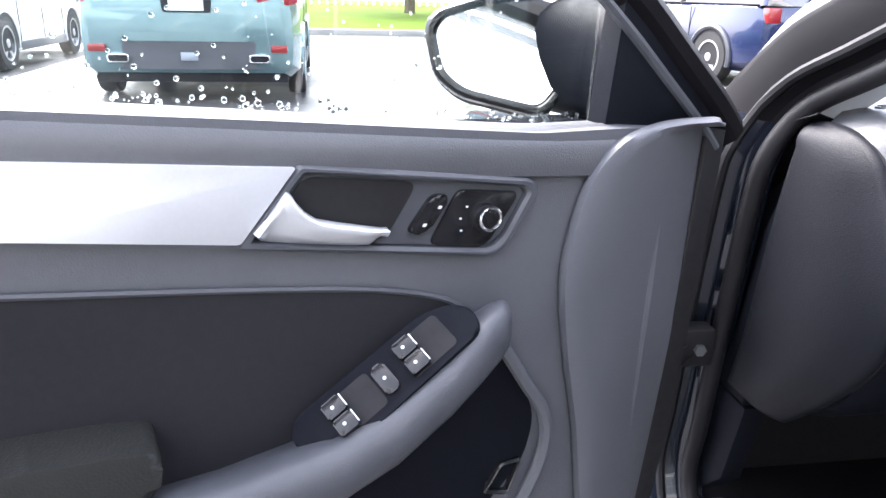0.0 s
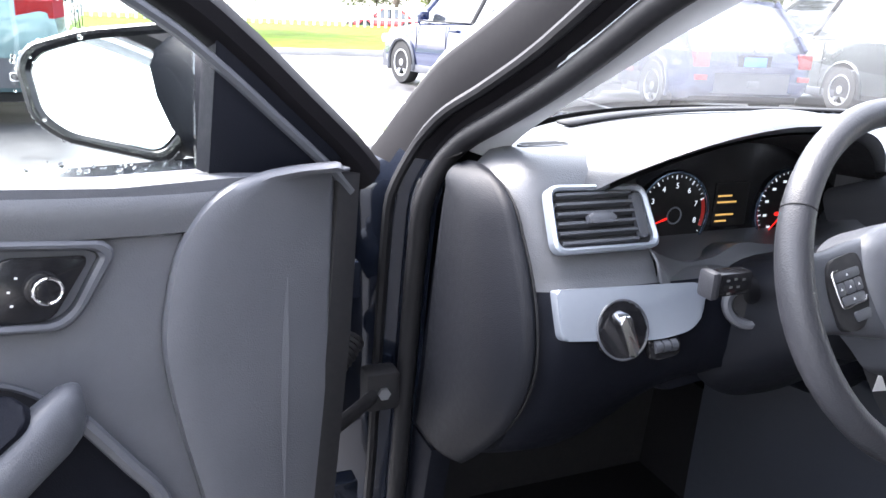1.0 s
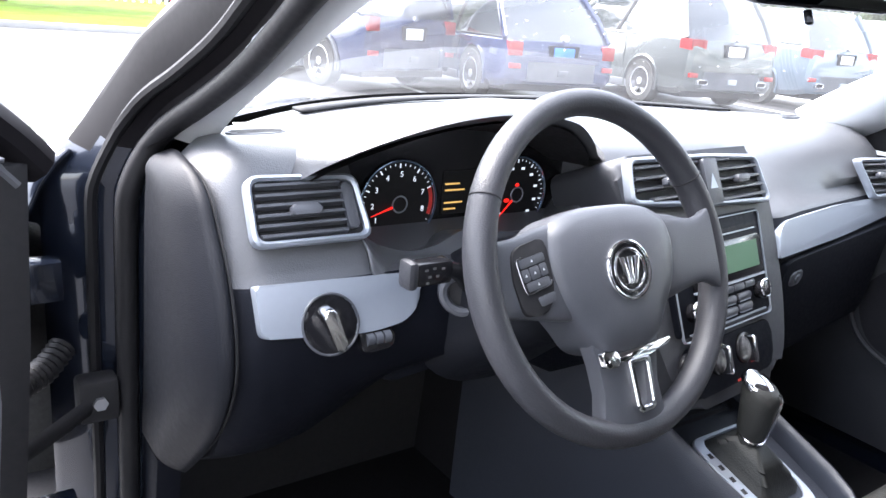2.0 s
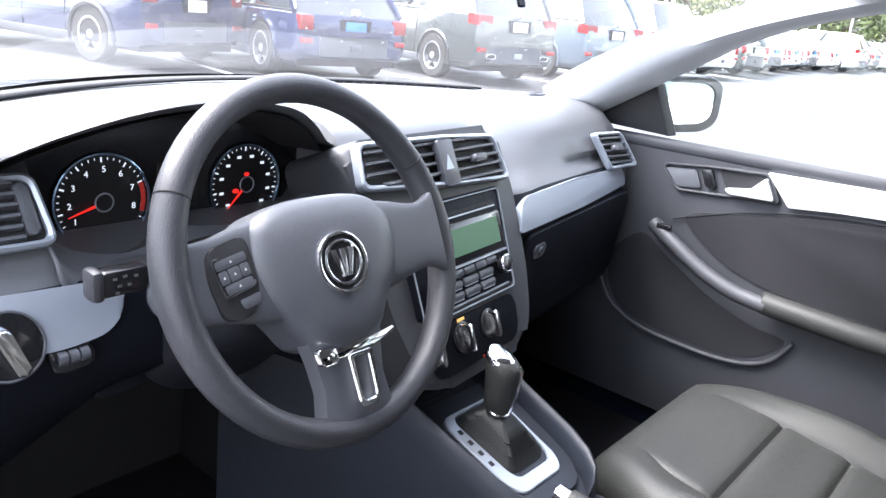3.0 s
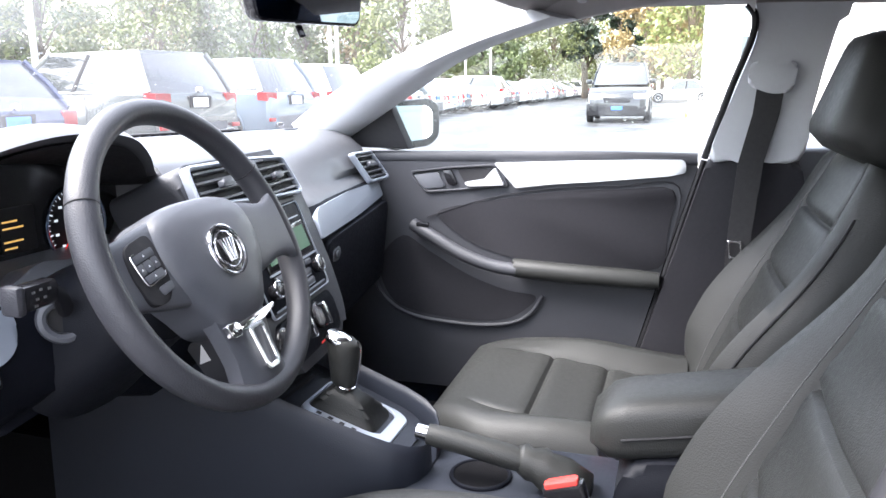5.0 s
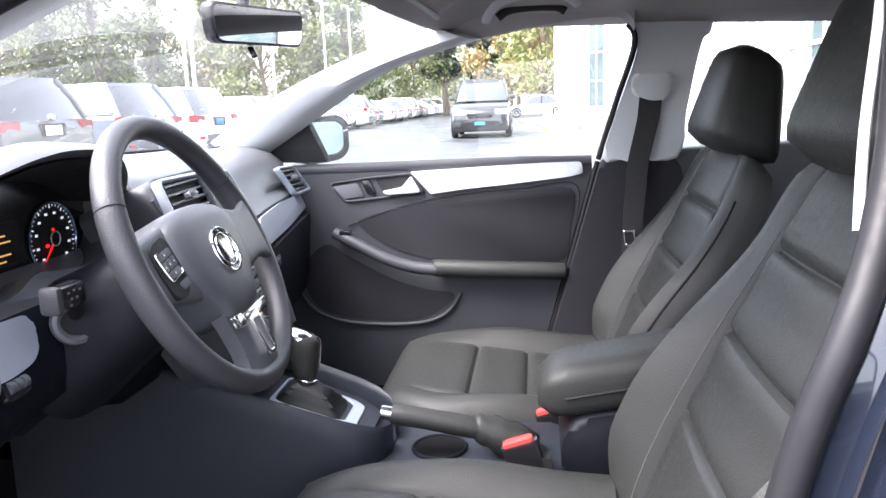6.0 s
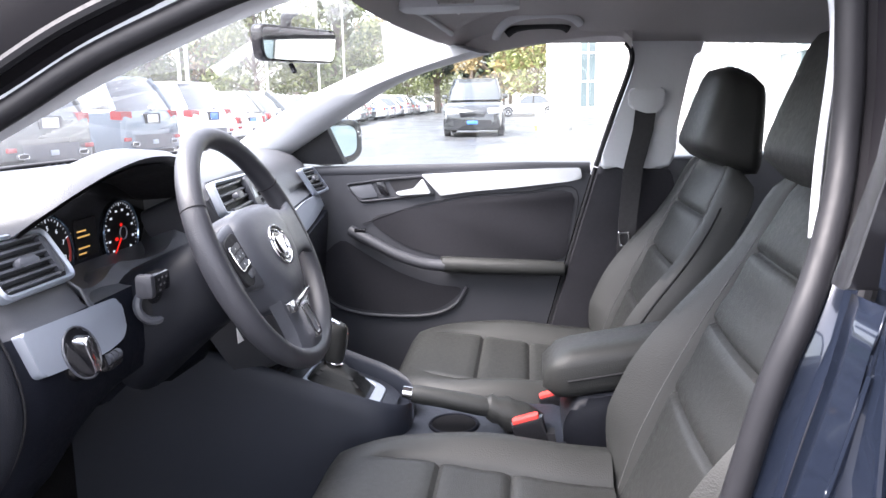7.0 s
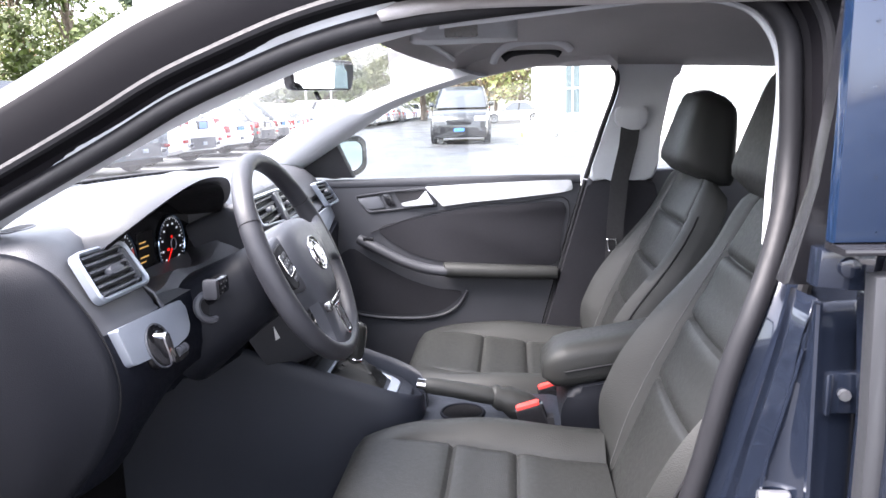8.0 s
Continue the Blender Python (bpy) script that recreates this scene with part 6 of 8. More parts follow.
part("tunnel_carpet", loft([[V(-0.125, y, 0.29), V(-0.108, y, z), V(0.108, y, z), V(0.125, y, 0.29)] for y, z in ((0.5, 0.52), (0.0, 0.51), (-0.3, 0.475), (-0.95, 0.47))]), CARPET, con, "black tunnel carpet")
part("selector_plate", ringprism(CT, rounded([(-0.058, -0.098), (-0.045, -0.120), (0.045, -0.120), (0.058, -0.098), (0.062, 0.030), (-0.062, 0.030)], 0.02, 5), rounded([(-0.036, -0.082), (-0.028, -0.098), (0.040, -0.098), (0.049, -0.086), (0.056, 0.024), (-0.042, 0.024)], 0.016, 5), 0.003, 0.008, 0.002), SILVERPAINT, con, "silver selector plate")
part("gear_marks", merge(*[prism(CT, [(-0.053, b), (-0.046, b), (-0.046, b + 0.008), (-0.053, b + 0.008)], 0.008, 0.0085) for b in (-0.065, -0.045, -0.025, -0.005)]), MATT, con, smooth=False)
part("tray", prism(CT, rounded([(-0.075, 0.048), (0.075, 0.048), (0.08, 0.11), (-0.08, 0.11)], 0.01), -0.002, 0.004, 0.001), HARD, con)
for k in range(5):
    part("tray_slot", prism(CT, [(-0.058, 0.056 + 0.0105 * k), (0.058, 0.056 + 0.0105 * k), (0.058, 0.061 + 0.0105 * k), (-0.058, 0.061 + 0.0105 * k)], 0.0035, 0.0045), MATT, con, smooth=False)
gs = thing("gear_selector", "black leather gear selector with chrome trim and gaiter", "gear selector", CT(0, -0.02, 0))
part("gaiter", loft([[CT(a * k + 0.004, (b + 0.03) * k - 0.03 + sh, d) for a, b in ((q.x, q.y) for q in rounded([(-0.041, -0.09), (0.043, -0.09), (0.05, 0.024), (-0.045, 0.024)], 0.018, 4))] for k, d, sh in ((1.0, 0.002, 0), (0.95, 0.010, 0.0), (0.78, 0.016, 0.002), (0.80, 0.019, 0.003), (0.60, 0.024, 0.006), (0.62, 0.027, 0.007), (0.40, 0.032, 0.011), (0.30, 0.038, 0.014))]), LEATHER, gs, "wrinkled black leather gaiter", angle=80)
KN = [(b + (d - 0.03) * 0.30, d, w * 1.12, l * 1.12) for b, d, w, l in ((0.006, 0.030, 0.015, 0.015), (0.006, 0.040, 0.014, 0.014), (0.006, 0.044, 0.0165, 0.018), (0.006, 0.056, 0.0175, 0.020), (0.007, 0.080, 0.0185, 0.023), (0.009, 0.100, 0.0195, 0.0255), (0.010, 0.110, 0.0185, 0.0255), (0.010, 0.115, 0.015, 0.021), (0.010, 0.117, 0.006, 0.008))]
part("knob", loft([[CT(0.003 + w * math.cos(t), -0.016 + b * 0.9 + l * math.sin(t), d) for t in steps(0, 2 * math.pi, 22)[:-1]] for b, d, w, l in KN]), LEATHER, gs, "black leather knob")
part("chrome_cap", loft([[CT(0.003 + w * math.cos(t), -0.016 + b * 0.9 + 0.006 + l * math.sin(t), d) for t in steps(0, 2 * math.pi, 22)[:-1]] for b, d, w, l in ((0.034, 0.107, 0.0215, 0.0245), (0.034, 0.112, 0.0209, 0.0245), (0.035, 0.1165, 0.017, 0.020), (0.035, 0.1185, 0.007, 0.009))]), CHROME, gs)
part("chrome_strip", tube([CT(0.003 + w * 1.0 * math.cos(-1.25), -0.016 + b * 0.9 + l * math.sin(-1.25), d) for b, d, w, l in KN[2:8]], 0.0042, 8, flat=0.5, up=CT.d), CHROME, gs)
part("chrome_collar", torus_ring(Axes(CT(0.003, -0.0105, 0), CT.a, CT.b, CT.d), 0, 0, 0.0162, 0.0025, 0.042, 24, 8), CHROME, gs)

# cup holder, hand brake, arm rest box
part("rear_deck", prism(Axes((0, 0, 0.500), (1, 0, 0), (0, 1, 0), (0, 0, 1)), rounded([(-0.092, -0.30), (0.092, -0.30), (0.092, -0.62), (-0.092, -0.62)], 0.02), -0.02, 0.008, 0.005), CONSOLE, con, "dark rear console deck")
cup = Axes((-0.018, -0.415, 0.510), (1, 0, 0), (0, 1, 0), (0, 0, 1))
part("cup_holder", torus_ring(cup, 0, 0, 0.044, 0.0035, 0.0, 36, 8), LOWER, con, "round cup holder")
# Flat black disc puts the holder's inner shade into colour; no hole is cut.
part("cup_well", disc(cup, 0, 0, 0.043, -0.001, 0.0006, 36), CARPET, con)
hb = thing("handbrake", "black handbrake lever with chrome button and leather gaiter", "handbrake", (-0.03, -0.5, 0.49))
part("lever", tube(catmull([V(-0.0480, -0.3430, 0.5800), V(-0.0460, -0.3880, 0.5730), V(-0.0430, -0.4380, 0.5630), V(-0.0400, -0.4830, 0.5530)], 4), [0.0155, 0.0165, 0.017, 0.017, 0.017, 0.017, 0.0175, 0.0175, 0.018, 0.018, 0.018, 0.0175, 0.017], 14), LEATHER, hb, "soft black grip")
part("button", tube([V(-0.0485, -0.3260, 0.5830), V(-0.0480, -0.3460, 0.5800)], 0.0120, 14), CHROME, hb, "chrome release button")
part("gaiter", loft([[V(-0.036 + w * math.cos(t), y - 0.008, z + 0.018 + h * math.sin(t)) for t in steps(0, 2 * math.pi, 16)[:-1]] for y, z, w, h in ((-0.468, 0.534, 0.019, 0.020), (-0.480, 0.532, 0.024, 0.027), (-0.489, 0.528, 0.022, 0.024), (-0.507, 0.521, 0.030, 0.034), (-0.518, 0.518, 0.027, 0.030), (-0.542, 0.508, 0.035, 0.034), (-0.572, 0.498, 0.036, 0.022))]), LEATHER, hb, "wrinkled leather gaiter", angle=80)
ab = thing("armrest_box", "black padded centre armrest on a grey box", "armrest", (0, -0.75, 0.47))
part("box_base", prism(Axes((0, 0, 0), (0, 1, 0), (0, 0, 1), (-1, 0, 0)), rounded([(-0.615, 0.46), (-0.612, 0.545), (-0.635, 0.585), (-0.95, 0.635), (-0.98, 0.46)], 0.02), -0.075, 0.075, 0.014, 3), CAPTRIM, ab, "grey box base")
lid = []
for u in steps(0, 1, 14):
    y = -0.578 - 0.35 * u
    n = math.sqrt(max(0.0, 1 - (1 - min(1, u / 0.16)) ** 2))
    lid.append([V(x * (0.068 * (0.75 + 0.25 * n)), y, 0.600 + 0.065 * u + (0.020 + 0.026 * n) * (math.copysign(abs(sn) ** 0.6, sn)) + 0.012) for x, sn in ((math.copysign(abs(math.cos(t)) ** 0.5, math.cos(t)), math.sin(t)) for t in steps(0, 2 * math.pi, 28)[:-1])])
part("lid", loft(lid), LEATHER, ab, "black padded leatherette lid", angle=60)
part("lid_piping", tube([V(0.069 * sg, y, 0.608 + 0.065 * ((-y - 0.578) / 0.35)) for sg, y in [(-1, q) for q in steps(-0.9, -0.62, 6)]], 0.002, 6), MATT, ab)

# belts and buckles
for bx, by, bz, lb in ((-0.100, -0.550, 0.555, "black belt buckle with red button beside the driver's seat"), (0.118, -0.60, 0.515, "black belt buckle with red button beside the passenger seat")):
    bk = thing("belt_buckle", lb, "seat belt buckle", (bx, by, bz - 0.15), "belt buckles")
    BF = Axes((bx, by, bz), (0, -0.95, 0.30), (1, 0, 0), (0, 0.30, 0.95))
    part("stem", loft([[V(bx + a, by - 0.02 + b - 0.02 * k, bz - 0.16 * k) for a, b in ((-0.012, -0.025), (0.012, -0.025), (0.012, 0.025), (-0.012, 0.025))] for k in (1.0, 0.3, 0.1)]), MATT, bk)
    part("case", prism(BF, rounded([(-0.028, -0.013), (0.028, -0.013), (0.028, 0.013), (-0.028, 0.013)], 0.006), -0.065, 0.004, 0.004), BLACK, bk)
    part("release_button", prism(BF, rounded([(-0.024, -0.010), (0.022, -0.010), (0.022, 0.009), (-0.024, 0.009)], 0.004), 0.003, 0.010, 0.003), REDPLASTIC, bk, "red release button")
belt = thing("seat_belt", "black passenger seat belt hanging from its guide", "seat belt", (0.625, -0.8, 0.4))
part("webbing", loft([[V(x, y - w, z), V(x - 0.002, y - w, z), V(x - 0.002, y + w, z), V(x, y + w, z)] for x, y, z, w in ((0.630, -0.846, 1.10, 0.026), (0.628, -0.838, 1.02, 0.025), (0.624, -0.815, 0.92, 0.024), (0.618, -0.805, 0.80, 0.023), (0.612, -0.80, 0.72, 0.022), (0.62, -0.80, 0.5, 0.022), (0.63, -0.80, 0.36, 0.022))]), WEBBING, belt, "black woven webbing")
part("tongue", ringprism(Axes((0.607, -0.795, 0.745), (0, 1, 0), (0, 0.1, 1), (-1, 0, 0)), rounded([(-0.014, 0.02), (0.014, 0.02), (0.014, -0.02), (-0.014, -0.02)], 0.004), rounded([(-0.009, 0.014), (0.009, 0.014), (0.009, -0.014), (-0.009, -0.014)], 0.003), 0.0, 0.006, 0.002), CHROME, belt, "steel belt tongue")

# overhead: mirror, visor, grab handle
rm = thing("rearview_mirror", "black interior mirror on the windscreen", "mirror", (0.06, -0.13, 1.25))
MF = Axes((0.015, -0.145, 1.202), (0.932, -0.36, 0.0), (0, 0, 1), (-0.36, -0.93, -0.06))
MF.b = MF.d.cross(MF.a).normalized()
part("housing", loft([[MF(q.x * k, q.y * k, d) for q in rounded([(-0.110, 0.029), (0.112, 0.031), (0.106, -0.030), (-0.100, -0.032)], 0.018)] for k, d in ((0.97, 0.008), (1.0, 0.002), (0.98, -0.012), (0.8, -0.028), (0.3, -0.034))]), BLACK, rm, "black mirror housing")
part("mirror_glass", prism(MF, rounded([(-0.103, 0.024), (0.105, 0.026), (0.100, -0.025), (-0.094, -0.027)], 0.014), 0.004, 0.0095), MIRROR, rm, "silvered mirror glass")
part("arm", tube(catmull([MF(0, 0.01, -0.02), MF(0, 0.045, -0.022), V(0.015, -0.148, 1.262)], 4), 0.010, 8), BLACK, rm)
part("dip_lever", tube([MF(-0.01, -0.034, -0.005), MF(-0.01, -0.048, 0.004)], 0.006, 8, flat=0.6), BLACK, rm)
vi = thing("sun_visor", "pale grey folded passenger sun visor with white label", "sun visor", (0.36, -0.35, 1.30))


def visor(u, v):
    """A board hung just under the headlining."""
    p = liner(0.17 + 0.34 * u, 0.022 + 0.072 * v)
    return p + V(0, 0, -0.008 - 0.006 * math.sin(math.pi * v))


part("panel", grid(visor, steps(0, 1, 14), steps(0, 1, 8)), LINER, vi, "grey fabric visor board", thick=0.012)
part("edge", tube([visor(u, 0.0) + V(0, 0.003, -0.004) for u in steps(0, 1, 10)], 0.006, 8), LIGHTTRIM, vi, "pale rounded visor edge")
part("label", grid(lambda u, v: visor(0.55 + 0.17 * u, 0.40 + 0.30 * v) + V(0, -0.001, -0.0146), steps(0, 1, 4), steps(0, 1, 3)), WHITEMARK, vi, "white warning label", smooth=False)
gh = thing("grab_handle", "grey roof grab handle above the passenger window", "grab handle", (0.57, -0.58, 1.25))
part("handle", tube(catmull([V(0.575, -0.474, 1.246), V(0.562, -0.482, 1.262), V(0.552, -0.502, 1.280), V(0.550, -0.535, 1.292), V(0.550, -0.58, 1.296), V(0.550, -0.625, 1.295), V(0.552, -0.658, 1.285), V(0.565, -0.676, 1.272)], 4), 0.0105, 10, flat=0.8), LIGHTTRIM, gh, "grey moulded handle")
# Solid black bar added to give the shade behind the grip.
part("shadow_gap", tube(catmull([V(0.590, -0.500, 1.255), V(0.588, -0.525, 1.270), V(0.588, -0.58, 1.275), V(0.588, -0.63, 1.272), V(0.590, -0.65, 1.262)], 4), 0.010, 8), MATT, gh, "dark bar for the shade behind the grip")
oc = thing("roof_console", "pale roof console with map lights", "lamp", (0.1, -0.38, 1.30))
part("console_shell", prism(Axes((0.165, -0.42, 1.335), (1, 0, 0), (0, 1, 0), (0, 0, -1)), rounded([(-0.06, 0.11), (0.07, 0.11), (0.06, -0.115), (-0.05, -0.115)], 0.03), -0.02, 0.066, 0.014, 3), LIGHTTRIM, oc, "pale grey console shell")
part("map_light", prism(Axes((0.105, -0.42, 1.285), (0, 1, 0), (0.1, 0, 1), (-1, 0, 0.1)), rounded([(-0.034, 0.012), (0.034, 0.012), (0.034, -0.012), (-0.034, -0.012)], 0.004), -0.006, 0.004, 0.002), material("lamp_lens", (0.30, 0.30, 0.29), 0.3), oc, "grey map light lens")


# ---- outside ----
def ground_material(name, dry, wet, scale):
    """Patchy wet ground: damp film and puddles over a coarse grain."""
    m = material(name, dry, 0.5, vary=0.35, grain=0.5, grain_scale=90, blotch=scale)
    n, l = m.node_tree.nodes, m.node_tree.links
    b = n["Principled BSDF"]
    co = n.new("ShaderNodeTexCoord")
    no = n.new("ShaderNodeTexNoise")
    no.inputs["Scale"].default_value, no.inputs["Detail"].default_value = scale, 6.0
    l.new(co.outputs["Object"], no.inputs["Vector"])
    mr = n.new("ShaderNodeMapRange")
    mr.inputs["From Min"].default_value, mr.inputs["From Max"].default_value = 0.40, 0.62
    mr.inputs["To Min"].default_value, mr.inputs["To Max"].default_value = wet, 0.55
    l.new(no.outputs["Fac"], mr.inputs["Value"])
    l.new(mr.outputs[0], b.inputs["Roughness"])
    return m


ASPHALT = ground_material("wet_asphalt", (0.055, 0.055, 0.058), 0.30, 0.55)
ASPHALT.node_tree.nodes["Principled BSDF"].inputs["Specular IOR Level"].default_value = 0.30
LAWN = material("lawn_grass", (0.075, 0.120, 0.014), 0.95, spec=0.02, vary=0.4, grain=1.0, grain_scale=60, blotch=1.2)
CONCRETE = material("damp_concrete", (0.34, 0.33, 0.31), 0.7, vary=0.25, grain=0.6, grain_scale=150, blotch=1.5)
LINEPAINT = material("white_line_paint", (0.7, 0.7, 0.68), 0.5, vary=0.3, blotch=4)
YELLOWPAINT = material("yellow_line_paint", (0.7, 0.45, 0.05), 0.5, vary=0.3, blotch=4)
STUCCO = material("white_building_wall", (0.78, 0.77, 0.74), 0.8, vary=0.08, grain=0.4, grain_scale=120, blotch=0.8)
MULLION = material("white_mullion", (0.8, 0.8, 0.8), 0.5, vary=0.05)
STOREGLASS = material("dark_store_glass", (0.10, 0.13, 0.14), 0.06, vary=0.2, blotch=0.7, spec=0.8)
TINT = material("car_glass", (0.03, 0.035, 0.04), 0.04, vary=0.15, spec=1.0, coat=1.0)
TYRE = material("tyre_rubber", (0.022, 0.022, 0.022), 0.75, vary=0.25)
ALLOY = material("alloy_wheel", (0.55, 0.56, 0.58), 0.35, metal=0.8, vary=0.1)
TAIL = material("red_tail_lamp", (0.26, 0.012, 0.014), 0.15, spec=0.8)
CLEARLAMP = material("clear_lamp", (0.75, 0.77, 0.8), 0.12, spec=0.8)
PLATE = material("white_plate", (0.75, 0.75, 0.74), 0.5)
BLUEPLATE = material("blue_plate", (0.05, 0.2, 0.65), 0.4)
BARK = material("bark", (0.12, 0.09, 0.065), 0.9, vary=0.4, grain=1.0, grain_scale=40, blotch=5)
GALV = material("galvanised_post", (0.5, 0.5, 0.5), 0.5, metal=0.4)

ground = part("ground", grid(lambda u, v: V(u, v, -0.002), steps(-150, 350, 10), steps(-150, 350, 10)), ASPHALT, None, smooth=False)
tagged(ground, "wet patchy asphalt parking lot", "ground", kind="structure")
lawn = part("lawn", grid(lambda u, v: V(u, v, 0.13 + 0.015 * noise.noise(V(u * 0.4, v * 0.4, 0)) + 0.012 * (v - 19.9)), steps(-40, 60, 60), steps(19.95, 40, 20)), LAWN, None)
tagged(lawn, "bright green mown lawn beyond the kerb", "lawn", kind="structure")
kerb = part("kerb", box(-40, 60, 19.7, 19.95, -0.05, 0.14, 0.02), CONCRETE, None)
tagged(kerb, "pale concrete kerb along the lawn", "kerb", kind="structure")
for x, turn in ((-7.9, 0), (-4.95, 0), (-0.82, 0), (2.45, 0), (5.2, -9), (8.25, -11), (11.35, -11), (14.5, -10), (17.6, -8), (20.8, -6)):
    ln = part("parking_line", box(-0.05, 0.05, -1.9, 5.2, -0.01, 0.004), LINEPAINT, None, smooth=False)
    ln.matrix_basis = pose(x, 8.2, 0, 0, 0, turn)
    tagged(ln, "worn white parking bay line on asphalt", "road marking", "parking bay lines", "structure")
isl = part("traffic_island", prism(Axes((0, 0, 0), (1, 0, 0), (0, 1, 0), (0, 0, 1)), rounded([(26.5, -0.9), (26.5, -2.2), (60, -2.6), (60, -1.2)], 0.5), -0.05, 0.14, 0.03), CONCRETE, None)
tagged(isl, "pale concrete island with yellow edge", "kerb", kind="structure")
ymark = part("kerb_marking", box(26.9, 29.5, -1.0, -0.86, 0.0, 0.15), YELLOWPAINT, None, smooth=False)
tagged(ymark, "yellow painted kerb edge", "road marking", kind="structure")


def paint(name, color, metal=0.4):
    return material(name, color, 0.25, metal=metal, vary=0.06, coat=1.0, blotch=20)


def wheel_part(parent, x, y, r, side):
    fr = Axes((x, y, r), (0, 1, 0), (0, 0, 1), (side, 0, 0))
    w = part("wheel", loft([[fr(rr * math.cos(t), rr * math.sin(t), d) for t in steps(0, 2 * math.pi, 28)[:-1]] for rr, d in ((r * 0.62, -0.18), (r * 0.97, -0.18), (r, -0.15), (r, -0.03), (r * 0.95, 0.0), (r * 0.66, 0.004), (r * 0.64, -0.02))], caps=False), TYRE, parent)
    spokes = [disc(fr, 0, 0, r * 0.17, -0.03, 0.0, 14, 0.01), ]
    for k in range(5):
        a = 2 * math.pi * k / 5 + 0.3
        c, s = math.cos(a), math.sin(a)
        spokes.append(prism(fr, [(0.1 * r * c - 0.13 * r * s, 0.1 * r * s + 0.13 * r * c), (0.63 * r * c - 0.07 * r * s, 0.63 * r * s + 0.07 * r * c), (0.63 * r * c + 0.07 * r * s, 0.63 * r * s - 0.07 * r * c), (0.1 * r * c + 0.13 * r * s, 0.1 * r * s - 0.13 * r * c)], -0.05, -0.012, 0.006))
    spokes.append(ringprism(fr, [(r * 0.66 * math.cos(t), r * 0.66 * math.sin(t)) for t in steps(0, 2 * math.pi, 28)[:-1]], [(r * 0.58 * math.cos(t), r * 0.58 * math.sin(t)) for t in steps(0, 2 * math.pi, 28)[:-1]], -0.08, 0.002, 0.004))
    part("rim", merge(*spokes), ALLOY, w)
    part("brake_shadow", disc(fr, 0, 0, r * 0.62, -0.14, -0.10, 20), MATT, w)


